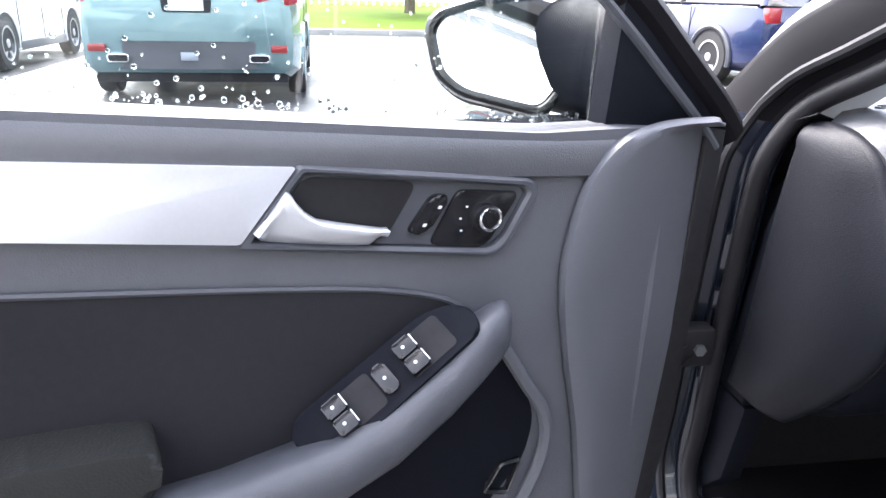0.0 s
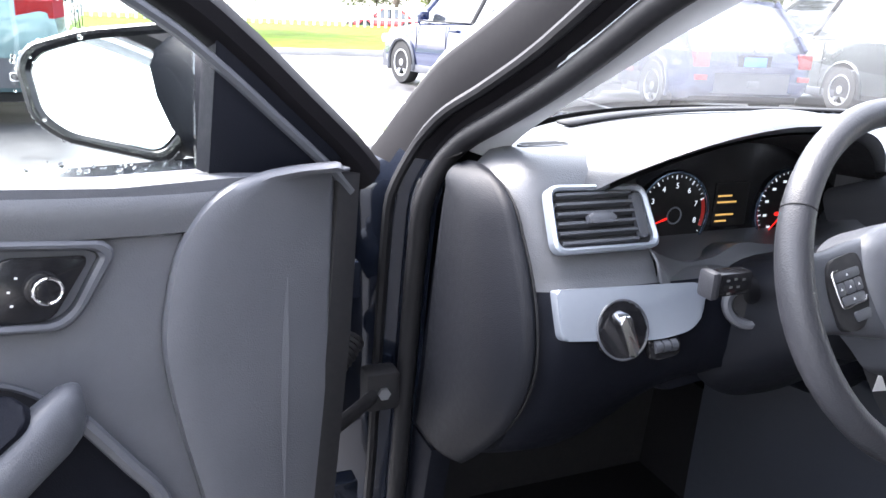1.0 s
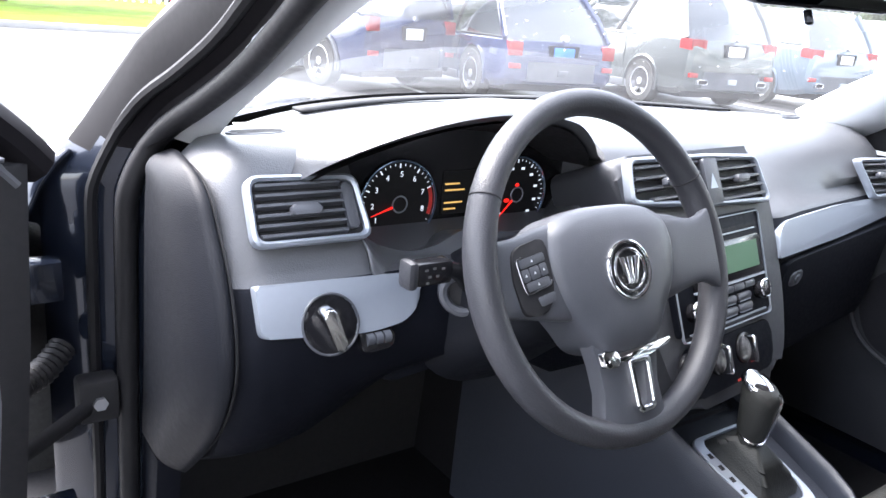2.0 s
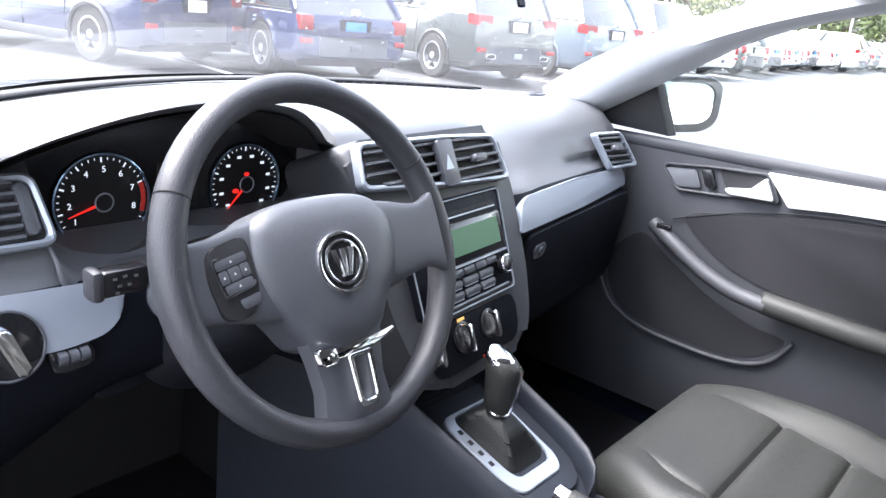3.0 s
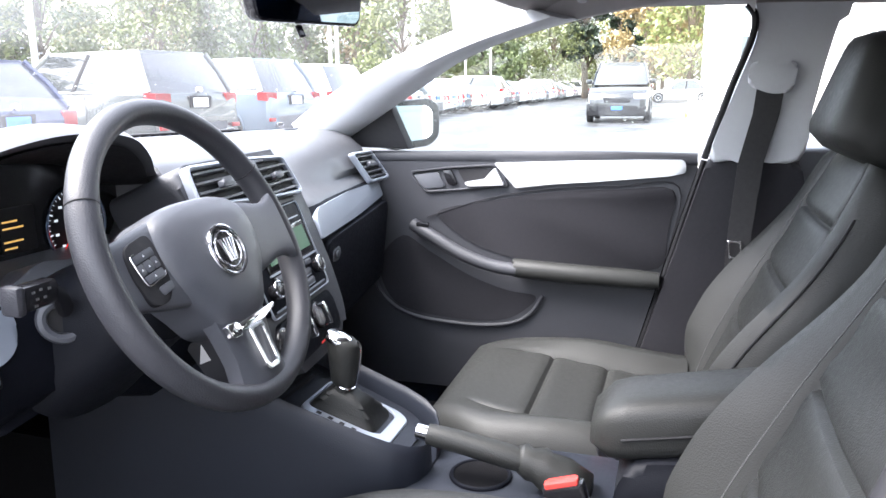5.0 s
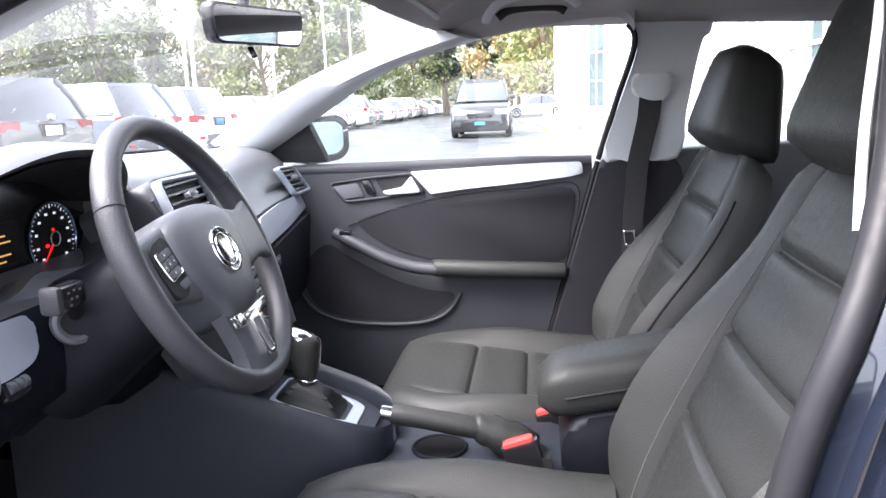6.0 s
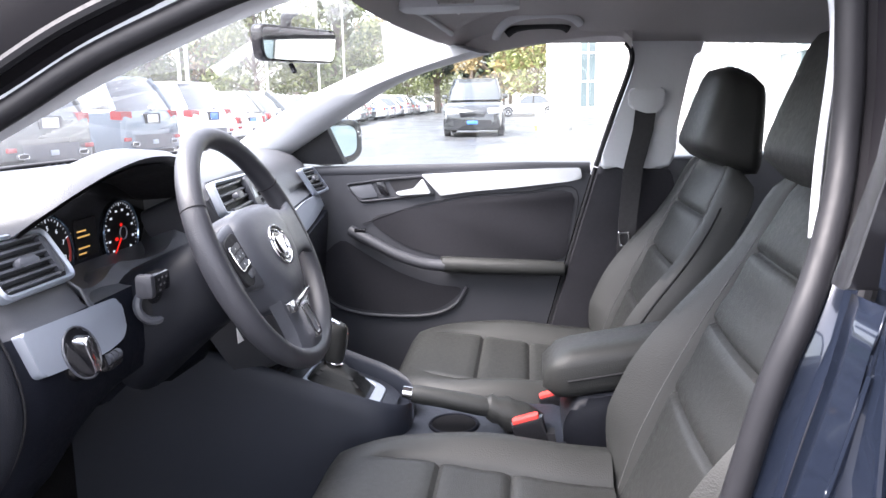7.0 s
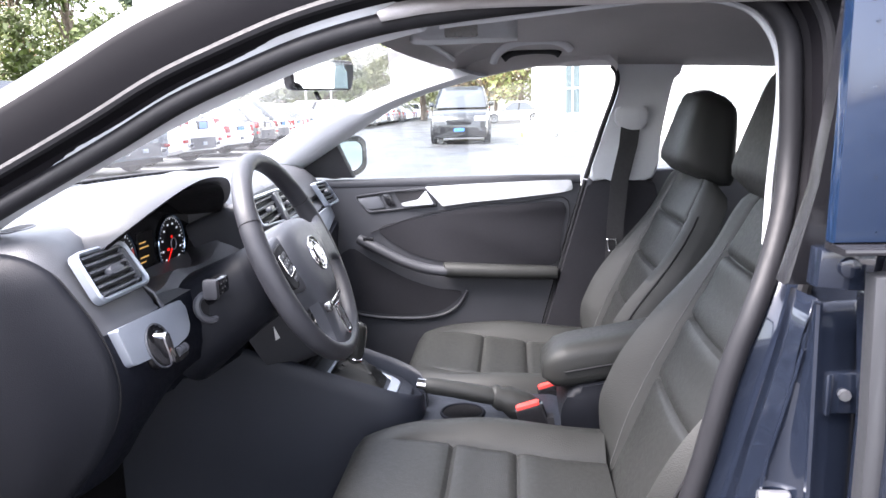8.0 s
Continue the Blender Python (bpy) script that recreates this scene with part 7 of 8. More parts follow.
def parked_car(label, category, L, W, H, paintmat, style="suv", plate=PLATE):
    """A parked car at the origin, nose along +y, its wheels on the ground."""
    c = thing("parked_car", label, category, (0, 0, 0), "parked cars")
    h2, w2 = L / 2, W / 2
    zb = (0.62 if style == "suv" else 0.58) * H
    r = 0.345 if style != "sedan" else 0.32
    clad = style == "offroad"
    nose = 0.80 if style != "sedan" else 0.78
    rings = []
    for y, wf, z0, z1 in ((-h2, 0.86, 0.36, zb * 0.86), (-h2 + 0.05, 0.93, 0.30, zb * 0.97), (-h2 + 0.22, 0.985, 0.25, zb), (-h2 + 0.7, 1.0, 0.22, zb), (0, 1.0, 0.21, zb * 0.99), (h2 * 0.42, 1.0, 0.22, zb * 0.965), (h2 * 0.55, 0.99, 0.22, zb * 0.93), (h2 * 0.85, 0.95, 0.24, zb * nose + 0.06), (h2 * 0.96, 0.86, 0.28, zb * 0.72), (h2, 0.72, 0.34, zb * 0.58)):
        w = w2 * wf
        rings.append([V(-w * 0.9, y, z0), V(-w * 0.985, y, z0 + 0.08), V(-w, y, z0 + 0.35 * (z1 - z0)), V(-w * 0.985, y, z0 + 0.72 * (z1 - z0)), V(-w * 0.955, y, z1 - 0.03), V(-w * 0.90, y, z1), V(0, y, z1 + 0.015), V(w * 0.90, y, z1), V(w * 0.955, y, z1 - 0.03), V(w * 0.985, y, z0 + 0.72 * (z1 - z0)), V(w, y, z0 + 0.35 * (z1 - z0)), V(w * 0.985, y, z0 + 0.08), V(w * 0.9, y, z0)])
    part("body", loft(rings), paintmat, c, angle=30)
    rear = {"suv": -h2 + 0.12, "offroad": -h2 + 0.06, "sedan": -h2 + 0.55, "hatch": -h2 + 0.12}[style]
    topr = {"suv": -h2 + 0.48, "offroad": -h2 + 0.16, "sedan": -h2 + 1.35, "hatch": -h2 + 0.7}[style]
    topf, base_f = h2 * 0.12, h2 * 0.50
    cab = []
    for z, yr, yf, wf in ((zb - 0.01, rear, base_f, 0.90), (zb + 0.45 * (H - zb), rear + 0.45 * (topr - rear), base_f + 0.52 * (topf - base_f), 0.84), (H - 0.06, topr, topf, 0.74)):
        cab.append([V(x * w2 * wf, y, z) for x, y in ((-1, yr + 0.05), (-0.86, yr), (0.86, yr), (1, yr + 0.05), (1, yf - 0.12), (0.8, yf), (-0.8, yf), (-1, yf - 0.12))])
    part("glasshouse", loft(cab), TINT, c, "dark car glass")
    top = cab[-1]
    roof = loft([[q + V(0, 0, 0) for q in top], [V(q.x * 0.97, q.y * 0.99, q.z + 0.045) for q in top], [V(q.x * 0.55, q.y * 0.8 + topr * 0.1, q.z + 0.06) for q in top]])
    part("roof", roof, paintmat, c)
    for side in (-1, 1):
        for k, (a, b, wd) in enumerate(((0, 0, 0.07), (4 if side > 0 else 7, 0, 0.06))):
            i = (3 if side > 0 else 0) if k == 0 else (4 if side > 0 else 7)
            part("pillar", tube([cab[0][i] + V(side * 0.004, 0, 0), cab[1][i] + V(side * 0.006, 0, 0), cab[2][i] + V(side * 0.004, 0, 0.01)], wd, 8, flat=0.35, up=(side, 0, 0)), paintmat, c)
        mid = [q[3].lerp(q[4], 0.52) if side > 0 else q[0].lerp(q[7], 0.52) for q in cab]
        part("pillar", tube([q + V(side * 0.006, 0, 0) for q in mid], 0.045, 6, flat=0.3, up=(side, 0, 0)), MATT, c)
        part("window_line", tube([V(side * w2 * 0.905, y, zb + 0.005) for y in steps(rear + 0.1, base_f - 0.2, 6)], 0.012, 6), CHROME if style == "suv" else MATT, c)
        for wy in (-h2 + 0.205 * L, h2 - 0.20 * L):
            wheel_part(c, side * (w2 + 0.012), wy, r, side)
            fr = Axes((side * (w2 - 0.03), wy, r), (0, 1, 0), (0, 0, 1), (side, 0, 0))
            arcpts = [(1.13 * r * math.cos(t), 1.13 * r * math.sin(t)) for t in steps(-0.25, math.pi + 0.25, 18)]
            part("wheel_arch", prism(fr, arcpts, 0.0, 0.033), MATT, c, smooth=False)
            part("arch_lip", tube([fr(a * 1.03, b * 1.03, 0.03) for a, b in arcpts], 0.035 if clad else 0.018, 6), HARD if clad else paintmat, c)
        part("door_mirror", box(side * w2 * 0.98 - 0.02, side * (w2 * 0.98) + side * 0.16 if side > 0 else side * w2 * 0.98 + 0.02, base_f - 0.55, base_f - 0.42, zb + 0.02, zb + 0.16, 0.03) if side > 0 else box(-w2 * 0.98 - 0.16, -w2 * 0.98 + 0.02, base_f - 0.55, base_f - 0.42, zb + 0.02, zb + 0.16, 0.03), paintmat, c)
        part("door_handle", box(side * w2 - 0.015, side * w2 + 0.015, -0.25, -0.05, zb - 0.14, zb - 0.10, 0.008), paintmat, c)
        for y in (-0.42 * h2 + 0.1, 0.05, 0.36 * h2 + 0.1):
            part("door_gap", box(side * (w2 - 0.004) - 0.003, side * (w2 - 0.004) + 0.006, y - 0.004, y + 0.004, 0.35, zb - 0.05), MATT, c, smooth=False)
        part("sill_cladding", box(side * w2 * 0.985 - 0.02, side * w2 * 0.985 + 0.02, -h2 * 0.55, h2 * 0.52, 0.22, 0.34, 0.01), HARD if style != "sedan" else paintmat, c)
        if style == "suv":
            part("tail_lamp", loft([[V(side * w2 * f, y, z) for f, y, z in ((0.62, -h2 + 0.0, z0), (0.90, -h2 + 0.03, z0), (0.975, -h2 + 0.20, z0 + 0.02))] + [V(side * w2 * 0.6, -h2 + 0.2, z0)] for z0 in (zb - 0.17, zb - 0.02)]), TAIL, c, "red tail lamp")
        else:
            part("tail_lamp", box(side * w2 * 0.80 - 0.10, side * w2 * 0.80 + 0.10, -h2 - 0.012, -h2 + 0.12, zb - 0.22, zb - 0.03, 0.02), TAIL, c, "red tail lamp")
        part("reflector", box(side * w2 * 0.80 - 0.08, side * w2 * 0.80 + 0.08, -h2 - 0.03, -h2 + 0.05, 0.50, 0.57, 0.012), TAIL, c, "red bumper reflector")
        part("headlamp", box(side * w2 * 0.70 - 0.18, side * w2 * 0.70 + 0.18, h2 - 0.22, h2 - 0.02, zb * 0.62, zb * 0.76, 0.04), CLEARLAMP, c, "clear headlamp")
        if style == "suv":
            ex = Axes((side * w2 * 0.62, -h2 - 0.03, 0.44), (1, 0, 0), (0, 0, 1), (0, -1, 0))
            part("exhaust_tip", ringprism(ex, rounded([(-0.10, 0.04), (0.10, 0.04), (0.10, -0.04), (-0.10, -0.04)], 0.03), rounded([(-0.085, 0.027), (0.085, 0.027), (0.085, -0.027), (-0.085, -0.027)], 0.022), -0.05, 0.02, 0.006), CHROME, c, "chrome exhaust tip")
            part("exhaust_mouth", prism(ex, rounded([(-0.085, 0.027), (0.085, 0.027), (0.085, -0.027), (-0.085, -0.027)], 0.022), -0.04, 0.0), MATT, c)
    part("rear_bumper", loft([[V(x * w2 * 0.93, -h2 - 0.035 + 0.10 * abs(x) ** 3, z) for x in steps(-1, 1, 12)] + [V(x * w2 * 0.93, -h2 + 0.16, z) for x in steps(1, -1, 4)] for z in (0.60, 0.64, 0.68)]), paintmat, c)
    part("rear_valance", loft([[V(x * w2 * 0.90, -h2 - 0.028 + 0.10 * abs(x) ** 3, z) for x in steps(-1, 1, 12)] + [V(x * w2 * 0.90, -h2 + 0.25, z) for x in steps(1, -1, 4)] for z in (0.34, 0.42, 0.60)]), HARD if style != "sedan" else paintmat, c, "dark lower bumper")
    zp = zb - 0.16 if style != "offroad" else 0.80
    pl = Axes((0, -h2 - 0.012, zp), (1, 0, 0), (0, 0, 1), (0, -1, 0))
    part("plate_recess", prism(pl, rounded([(-0.24, 0.10), (0.24, 0.10), (0.22, -0.09), (-0.22, -0.09)], 0.02), -0.05, 0.003), MATT, c)
    part("plate", prism(pl, rounded([(-0.16, 0.075), (0.16, 0.075), (0.16, -0.075), (-0.16, -0.075)], 0.01), 0.003, 0.012, 0.002), plate, c, "plain plate")
    part("rear_badge", disc(pl, 0, 0.19, 0.05, -0.04, 0.02, 20, 0.006), CHROME, c)
    part("tow_cover", box(-0.08, 0.08, -h2 - 0.05, -h2, 0.42, 0.50, 0.008), SILVERPAINT if style == "suv" else HARD, c)
    fg = Axes((0, h2 - 0.005, zb * 0.58), (1, 0, 0), (0, 0, 1), (0, 1, 0))
    part("grille", prism(fg, rounded([(-0.42, 0.10), (0.42, 0.10), (0.36, -0.06), (-0.36, -0.06)], 0.03), -0.10, 0.01, 0.006), BLACK, c, "black grille")
    part("front_bumper", loft([[V(x * w2 * 0.90, h2 + 0.06 - 0.16 * abs(x) ** 3, z) for x in steps(-1, 1, 12)] + [V(x * w2 * 0.9, h2 - 0.3, z) for x in steps(1, -1, 4)] for z in (0.24, 0.30, 0.52)]), HARD if style in ("offroad",) else BLACK, c, "dark front bumper")
    part("front_plate", box(-0.16, 0.16, h2 + 0.06, h2 + 0.085, 0.40, 0.50, 0.004), plate, c, "plain plate")
    part("underside", box(-w2 * 0.86, w2 * 0.86, -h2 + 0.15, h2 - 0.2, 0.20, 0.32), MATT, c, smooth=False)
    return c


def settle(car, x, y, turn=0.0):
    car.matrix_basis = pose(x, y, 0, 0, 0, turn)
    return car


TEAL = paint("teal_grey_metallic", (0.16, 0.26, 0.28), 0.55)
NAVY = paint("navy_blue_metallic", (0.010, 0.020, 0.075), 0.3)
STEELBLUE = paint("pale_steel_blue_metallic", (0.16, 0.20, 0.25), 0.5)
WHITEP = paint("white_car_paint", (0.75, 0.76, 0.76), 0.0)
GREYP = paint("dark_grey_metallic", (0.10, 0.11, 0.11), 0.5)
SILVERP = paint("silver_metallic", (0.5, 0.53, 0.56), 0.6)
BLACKP = paint("black_car_paint", (0.015, 0.016, 0.018), 0.2)

settle(parked_car("teal-grey metallic parked SUV with twin exhaust tips", "SUV", 4.75, 2.12, 1.80, TEAL), -2.50, 9.55)
white_suv = settle(parked_car("white parked SUV with dark sill cladding", "SUV", 4.7, 1.92, 1.68, WHITEP), -6.25, 11.7)
settle(parked_car("navy blue parked off-road wagon with grey cladding", "SUV", 4.45, 1.85, 1.78, NAVY, "offroad"), 4.55, 10.75, 12)
settle(parked_car("dark blue metallic hatchback parked on the lot", "car", 4.4, 1.84, 1.52, NAVY, "hatch", BLUEPLATE), 6.85, 9.25, -10)
settle(parked_car("dark grey metallic SUV parked on the lot", "SUV", 4.7, 1.92, 1.72, GREYP, "suv"), 9.95, 8.9, -10)
settle(parked_car("pale steel-blue metallic SUV parked on the lot", "SUV", 4.65, 1.9, 1.70, STEELBLUE, "suv"), 13.05, 8.85, -9)
settle(parked_car("white parked SUV with blue dealer plate", "SUV", 4.6, 1.9, 1.68, WHITEP, "suv", BLUEPLATE), 16.2, 8.95, -8)
white_sedan = settle(parked_car("white parked sedan with blue dealer plate", "car", 4.6, 1.82, 1.46, WHITEP, "sedan", BLUEPLATE), 19.3, 9.2, -6)
grey_wagon = settle(parked_car("dark grey metallic wagon parked on the lot", "car", 4.7, 1.86, 1.55, GREYP, "hatch"), 22.4, 9.5, -5)
silver_hatch = settle(parked_car("silver metallic hatchback parked on the lot", "car", 4.4, 1.82, 1.5, SILVERP, "hatch", BLUEPLATE), 25.5, 9.8, -4)
kinds = [white_sedan, silver_hatch, white_sedan, white_suv, grey_wagon, silver_hatch, white_sedan]
rng = random.Random(5)
for k in range(21):
    copy_thing(kinds[k % 7], pose(28.6 + 3.0 * k, 10.2 + 0.05 * k + rng.uniform(-0.25, 0.25), 0, 0, 0, rng.uniform(-1.5, 1.5)))
settle(parked_car("black parked SUV with blue dealer plate across the wet lot", "SUV", 4.6, 1.86, 1.84, BLACKP, "suv", BLUEPLATE), 24.6, 1.15, 91)
copy_thing(white_sedan, pose(52, -0.6, 0, 0, 0, 5))
copy_thing(white_suv, pose(63, 2.5, 0, 0, 0, 88))
red = settle(parked_car("red sedan standing beyond the lawn", "car", 4.5, 1.8, 1.45, paint("red_car_paint", (0.5, 0.03, 0.04), 0.1), "sedan"), 14.0, 46, 90)


# fence beyond the lawn
fence = thing("picket_fence", "low white picket fence along the lawn's far edge", "fence", (10, 41, 0))
for z in (0.75, 1.35):
    part("rail", box(-25, 55, 40.97, 41.03, z, z + 0.10), MULLION, fence, smooth=False)
me = None
for k in range(200):
    x = -25 + 0.4 * k
    if me is None:
        first = part("picket", box(-0.07, 0.07, 40.92, 40.96, 0.3, 1.6), MULLION, fence, smooth=False)
        me = first.data
        first.location.x = x
    else:
        o = new("picket", me)
        o.parent = fence
        o.matrix_parent_inverse = fence.matrix_world.inverted()
        o.location.x = x
far_road = part("far_verge", box(-60, 120, 41.2, 60, 0.2, 0.36), LAWN, None, smooth=False)
tagged(far_road, "grass verge beyond the fence", "lawn", kind="structure")

# lamp posts
lp = thing("street_lamp", "tall pale steel lamp post with flat heads", "street lamp", (0, 0, 0), "lamp posts")
part("pole", tube([V(0, 0, 0.6), V(0, 0, 9.0)], 0.085, 10), GALV, lp)
part("footing", disc(Axes((0, 0, 0), (1, 0, 0), (0, 1, 0), (0, 0, 1)), 0, 0, 0.3, 0.0, 0.65, 18, 0.03), CONCRETE, lp)
part("arm", tube([V(-1.0, 0, 8.8), V(1.0, 0, 8.8)], 0.04, 8), GALV, lp)
for sx in (-1.2, 1.2):
    part("lamp_head", box(sx - 0.35, sx + 0.35, -0.18, 0.18, 8.72, 8.88, 0.04), GALV, lp)
lp.matrix_basis = pose(15.5, 15.6, 0)
for x, y in ((34.0, 15.8), (43.0, 14.6), (56.0, 15.0), (60.0, 14.0), (30.0, 13.6)):
    copy_thing(lp, pose(x, y, 0))


# trees
def leaf_material(name, color):
    m = material(name, color, 0.6, vary=0.28, blotch=0.8, object_random=0.15)
    m.node_tree.nodes["Principled BSDF"].inputs["Subsurface Weight"].default_value = 0.0
    return m


LEAVES = [leaf_material("green_leaves", (0.10, 0.125, 0.042)), leaf_material("light_green_leaves", (0.16, 0.18, 0.06)), leaf_material("yellow_brown_leaves", (0.25, 0.18, 0.075)), leaf_material("dark_conifer_leaves", (0.032, 0.05, 0.026))]


def tree(label, height, spread, mat, seed, conifer=False):
    rnd = random.Random(seed)
    t = thing("tree", label, "tree", (0, 0, 0), "trees round the lot")
    limbs = [tube(catmull([V(0, 0, -0.2), V(0.1, 0.05, height * 0.25), V(-0.05, 0.1, height * 0.55), V(0.05, 0, height * 0.85)], 4), [height * 0.022 * (1 - 0.06 * i) for i in range(13)], 8)]
    clumps = []
    for k in range(26):
        f = rnd.uniform(0.22, 1.0)
        a = rnd.uniform(0, 6.283)
        rad = spread * (rnd.uniform(0.35, 1.0)) * (math.sin(math.pi * min(0.97, f * 0.85 + 0.12)) if not conifer else (1.05 - f) * 0.9)
        c = V(rad * math.cos(a), rad * math.sin(a), height * f)
        clumps.append((c, spread * rnd.uniform(0.28, 0.5) * (1 if not conifer else 0.6)))
        limbs.append(tube([V(0, 0, height * f * 0.6), c * 0.5 + V(0, 0, height * f * 0.36), c * 0.9 + V(0, 0, height * f * 0.08)], [height * 0.007, height * 0.005, height * 0.002], 5))
    part("trunk", merge(*limbs), BARK, t, "brown bark")
    bm = bmesh.new()
    for c, r in clumps:
        for k in range(150):
            d = V(rnd.gauss(0, 1), rnd.gauss(0, 1), rnd.gauss(0, 0.75)).normalized() * r * rnd.uniform(0.45, 1.05)
            s = rnd.uniform(0.10, 0.24) * height / 9
            p = c + d
            a = V(rnd.gauss(0, 1), rnd.gauss(0, 1), rnd.gauss(0, 1)).normalized()
            b = a.cross(V(rnd.gauss(0, 1), rnd.gauss(0, 1), rnd.gauss(0, 1))).normalized()
            vs = [bm.verts.new(p + a * s), bm.verts.new(p + b * s * 0.5 + a * s * 0.2), bm.verts.new(p - a * s), bm.verts.new(p - b * s * 0.5 - a * s * 0.1)]
            bm.faces.new(vs)
    part("crown", bm, mat, t, "ragged leafy crown", smooth=False)
    return t


protos = [tree("broad green tree beyond the lot", 11, 3.6, LEAVES[0], 1), tree("pale green tree beyond the lot", 9, 3.4, LEAVES[1], 2), tree("yellowing brown autumn tree beyond the lot", 12, 3.8, LEAVES[2], 3), tree("dark tall conifer beyond the lot", 15, 2.6, LEAVES[3], 4, True), tree("low round green shrub beside the lot", 4.2, 2.6, LEAVES[1], 5)]
spots = []
for k in range(46):
    a = radians(18 + 80 * k / 45 + rng.uniform(-1, 1))
    d = rng.uniform(56, 78) if k % 2 else rng.uniform(80, 105)
    spots.append((d * math.sin(a), d * math.cos(a) + 4, rng.choice((0, 0, 1, 1, 2, 2, 3))))
spots += [(98, 6, 4), (96, 9.5, 4), (100, 2.5, 0), (104, -2, 1), (92, 13, 4), (88, 17, 1), (90, 21, 0), (72, 33, 2), (66, 36, 0)]
used = set()
for x, y, k in spots:
    s = rng.uniform(0.85, 1.3)
    m = pose(x, y, 0, 0, 0, rng.uniform(0, 360)) @ Matrix.Scale(s, 4)
    if k not in used:
        protos[k].matrix_basis = m
        used.add(k)
    else:
        copy_thing(protos[k], m)
big = copy_thing(protos[0], pose(2.2, 31, 0.1, 0, 0, 40) @ Matrix.Scale(1.1, 4))
copy_thing(protos[1], pose(-9, 33, 0.1, 0, 0, 10) @ Matrix.Scale(1.2, 4))


# showroom building to the side
shop = thing("showroom", "white showroom building with tall glazed storefront and columns", "building", (30, -8.3, 0))
YB = -8.2
part("wall", box(-15, 64, YB - 0.5, YB - 0.2, 4.2, 6.2), STUCCO, shop, "white fascia wall")
part("end_wall", box(44.0, 64, YB - 0.45, YB - 0.05, 0, 4.2), STUCCO, shop, "white plain wall")
part("back_wall", box(-15, 64, YB - 6.0, YB - 5.8, 0, 6.2), STUCCO, shop)
part("showroom_floor", box(-15, 64, YB - 5.8, YB - 0.2, 0.0, 0.14), CONCRETE, shop)
part("roof_slab", box(-15.5, 64.5, YB - 6.2, YB + 0.9, 6.2, 6.5), STUCCO, shop)
for x in (-14.5, -8.0, -1.5, 5.0, 11.5, 18.0, 24.5, 31.0, 37.5, 44.0):
    part("column", box(x - 0.35, x + 0.35, YB - 0.3, YB + 0.4, 0, 6.2, 0.03), STUCCO, shop, "square white column")
for x0 in (-14.5, -8.0, -1.5, 5.0, 11.5, 18.0, 24.5, 31.0, 37.5):
    for k in range(4):
        xa = x0 + 0.35 + 1.45 * k
        for z0, z1 in ((0.25, 2.35), (2.43, 4.2)):
            part("pane", box(xa + 0.05, xa + 1.40, YB - 0.26, YB - 0.23, z0, z1), STOREGLASS, shop, smooth=False)
        part("mullion", box(xa - 0.05, xa + 0.05, YB - 0.30, YB - 0.16, 0.14, 4.2), MULLION, shop, smooth=False)
    part("transom", box(x0 + 0.35, x0 + 6.15, YB - 0.30, YB - 0.16, 2.33, 2.45), MULLION, shop, smooth=False)
    part("base_rail", box(x0 + 0.35, x0 + 6.15, YB - 0.30, YB - 0.14, 0.12, 0.27), MULLION, shop, smooth=False)
walkway = part("pavement", box(-16, 66, YB - 0.2, YB + 3.2, -0.05, 0.13, 0.02), CONCRETE, None)
tagged(walkway, "pale damp concrete walkway before the showroom", "pavement", kind="structure")
for k, x in enumerate((13.5, 20.5, 27.0)):
    pb = thing("bollard", "short pale steel bollard on the walkway", "bollard", (x, YB + 2.6, 0.13), "walkway bollards")
    part("post", tube([V(x, YB + 2.6, 0.13), V(x, YB + 2.6, 1.05)], 0.07, 12), MULLION, pb)

# the car's own wheels
for side in (-1, 1):
    for wy in (1.05, -1.6):
        wheel_part(body, side * 0.86, wy, 0.32, side)
part("underbody", box(-0.80, 0.80, -2.6, 1.7, 0.16, 0.25), MATT, body, smooth=False)


# rain drops on the driver's window and mirror
def drops(name, place, count, seed, parent, size=(0.0010, 0.0026)):
    rnd = random.Random(seed)
    bm = bmesh.new()
    for k in range(count):
        p, nrm = place(rnd)
        r = rnd.uniform(*size) * (0.55 if rnd.random() < 0.5 else 1)
        a = nrm.orthogonal().normalized()
        b = nrm.cross(a)
        base = [bm.verts.new(p + (a * math.cos(t) + b * math.sin(t)) * r) for t in steps(0, 2 * math.pi, 8)[:-1]]
        midr = [bm.verts.new(p + (a * math.cos(t) + b * math.sin(t)) * r * 0.7 + nrm * r * 0.45) for t in steps(0, 2 * math.pi, 8)[:-1]]
        tip = bm.verts.new(p + nrm * r * 0.6)
        for i in range(8):
            j = (i + 1) % 8
            bm.faces.new((base[i], base[j], midr[j], midr[i]))
            bm.faces.new((midr[i], midr[j], tip))
    return tagged(part(name, bm, WATER, parent, "clear rain drops"), kind="stuff")


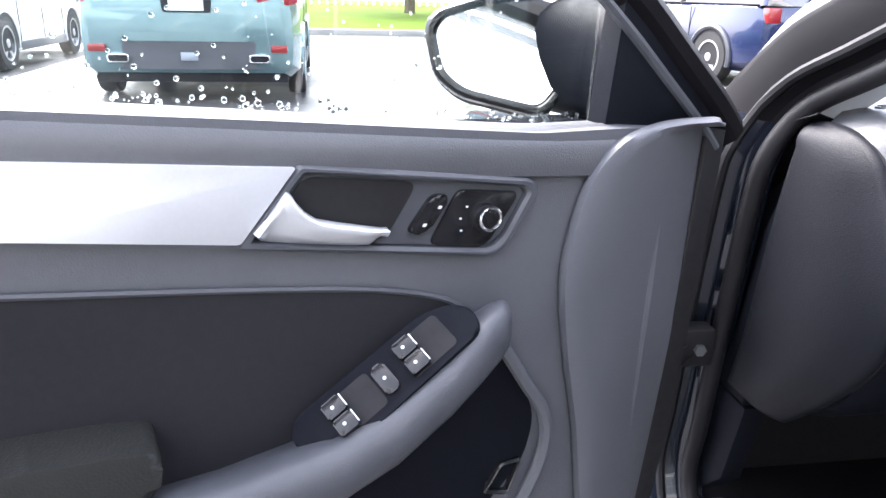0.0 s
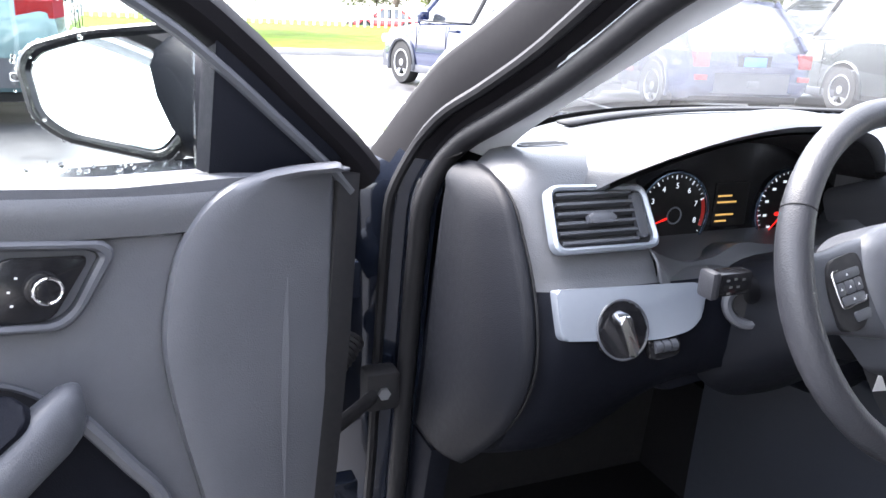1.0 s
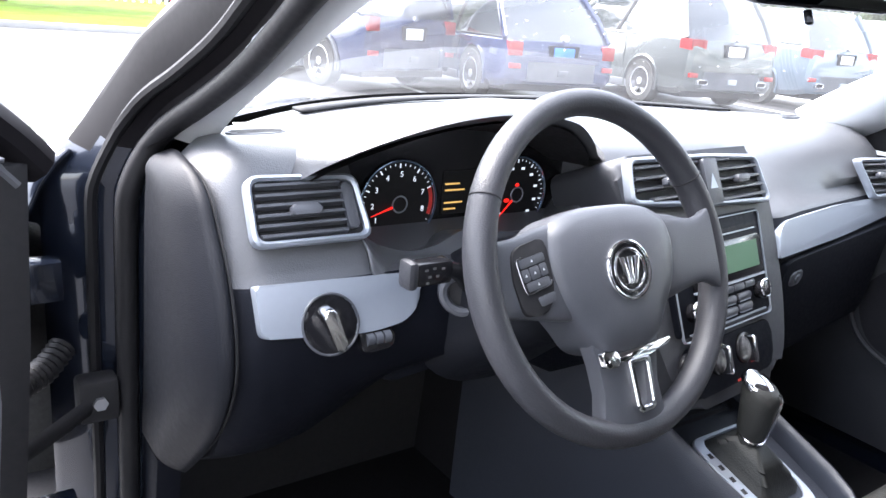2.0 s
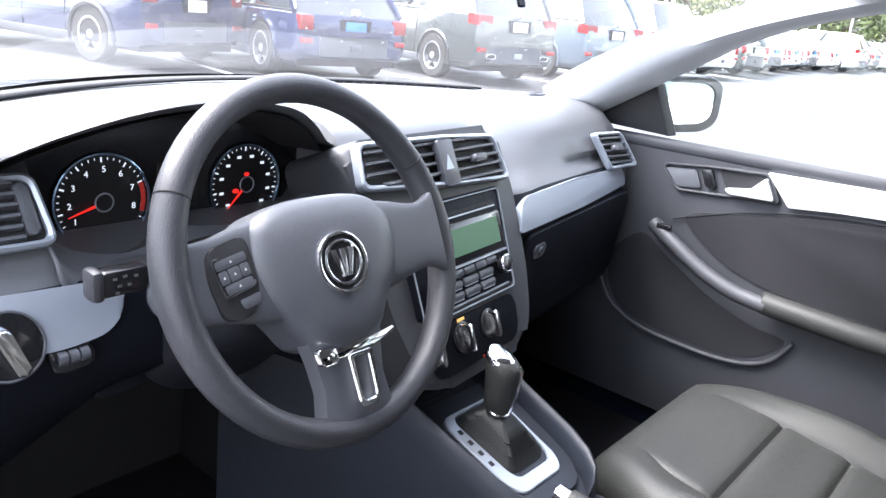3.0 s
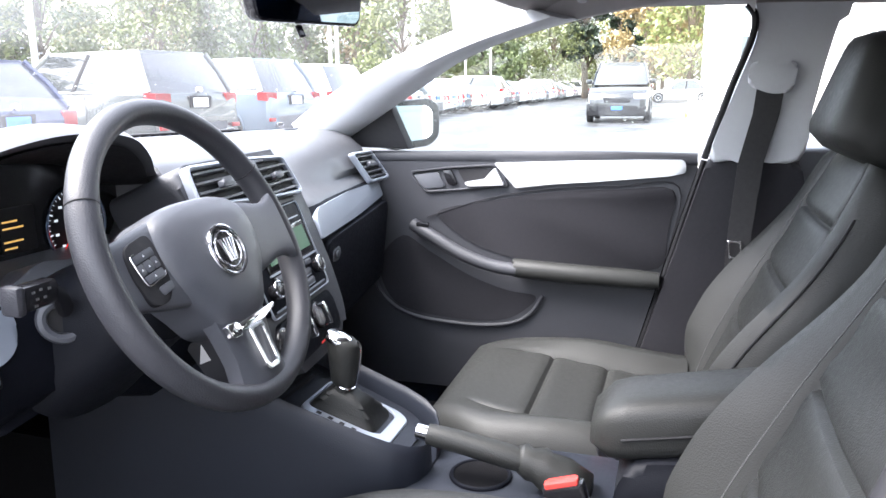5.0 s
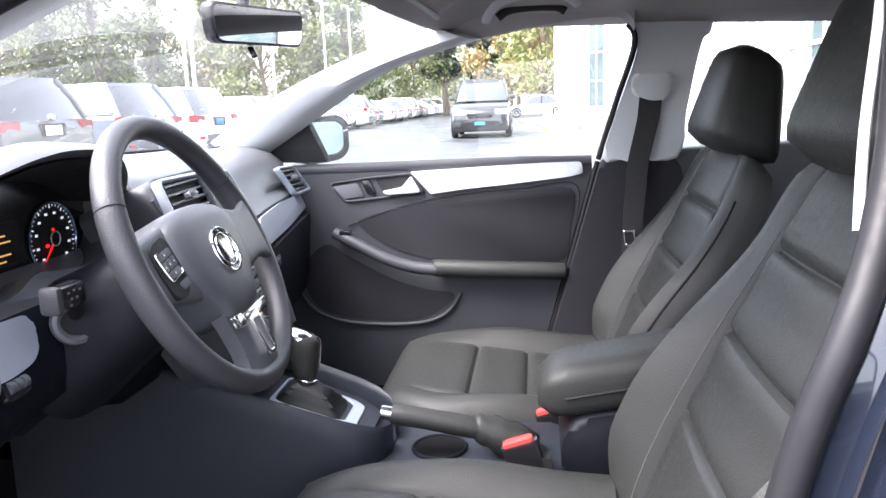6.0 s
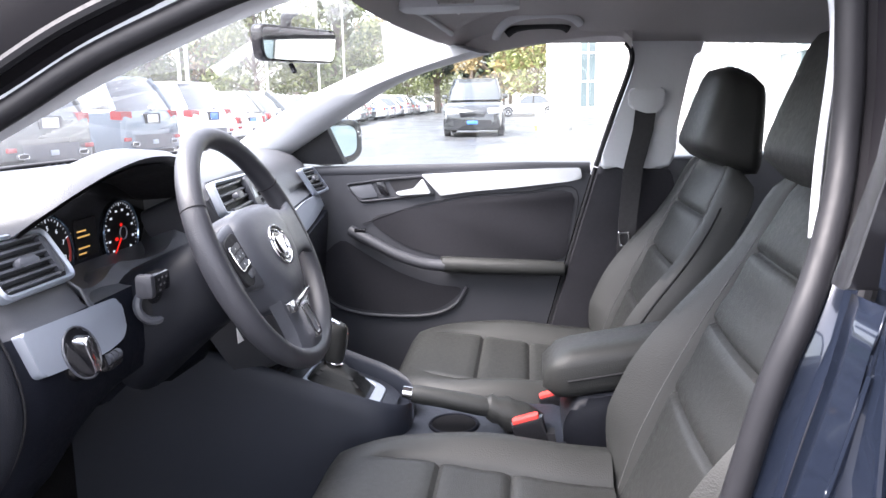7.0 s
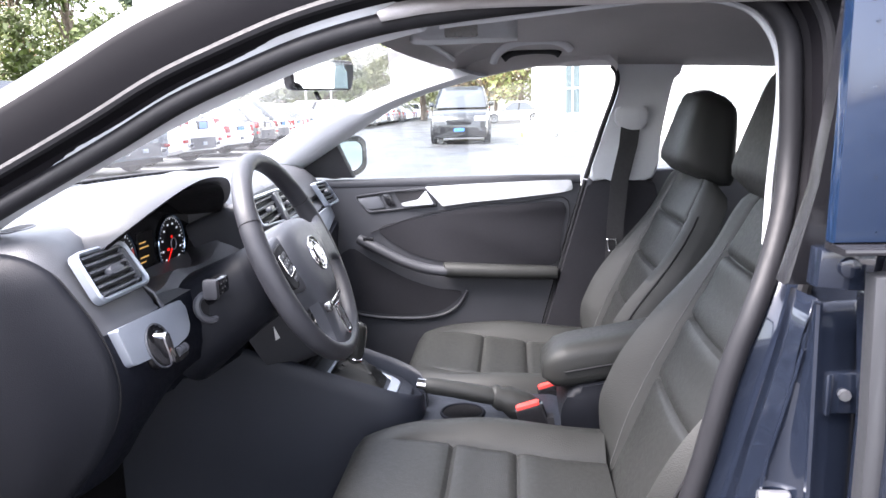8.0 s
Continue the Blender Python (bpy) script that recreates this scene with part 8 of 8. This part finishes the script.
WATER = bpy.data.materials.new("water_drop")
WATER.use_nodes = True
wb = WATER.node_tree.nodes["Principled BSDF"]
wb.inputs["Base Color"].default_value = (0.95, 0.97, 1, 1)
wb.inputs["Roughness"].default_value, wb.inputs["IOR"].default_value, wb.inputs["Transmission Weight"].default_value = 0.03, 1.33, 1.0
drops("rain", lambda r: (DD(r.uniform(0.0, 0.42), r.triangular(1.02, 1.12, 1.03), -0.0525), -DN), 110, 3, dd)
drops("rain", lambda r: (DD((u := r.uniform(-0.08, 0.45)), 0.988 + max(0, u + 0.01) * 0.095 + abs(r.gauss(0, 0.004)), -0.046), DN), 150, 4, dd, (0.001, 0.003))
drops("rain", lambda r: ((q := Vector(gh_pts[r.randrange(len(gh_pts))]), DG(q.x * r.uniform(0.98, 1.0), q.y * 1.0, 0.014))[1], gn), 90, 6, dm, (0.0012, 0.003))
drops("rain", lambda r: (RD(r.uniform(-0.87, -0.80), r.uniform(0.995, 1.28), -0.0118), V(-1, 0, 0)), 60, 8, rear_door, (0.0008, 0.0018))
drops("rain", lambda r: (shield(r.uniform(-0.25, 0.55), r.uniform(0.25, 0.96)) + V(0, 0.001, 0.002), V(0, 0.30, 0.954)), 170, 11, body, (0.0012, 0.003))
drops("rain", lambda r: (PD(r.uniform(-0.66, -0.05), r.uniform(0.96, 1.05) + r.random() * 0.10, -0.0305), V(1, 0, 0)), 70, 12, pd, (0.0010, 0.0022))

# far wing of the showroom
wing = part("wing_wall", box(50, 64, -13, -2.1, -0.05, 9.0, 0.05), STUCCO, shop, "white rendered far wing")
for y in (-4.5, -8.0):
    w = part("wing_window", box(49.96, 50.02, y - 0.45, y + 0.45, 0.6, 7.6), STOREGLASS, shop, "tall dark storefront window", smooth=False)
    for z in (2.2, 4.0, 5.8):
        part("mullion", box(49.92, 49.99, y - 0.45, y + 0.45, z - 0.05, z + 0.05), MULLION, w, smooth=False)
    part("mullion", box(49.92, 49.99, y - 0.04, y + 0.04, 0.6, 7.6), MULLION, w, smooth=False)
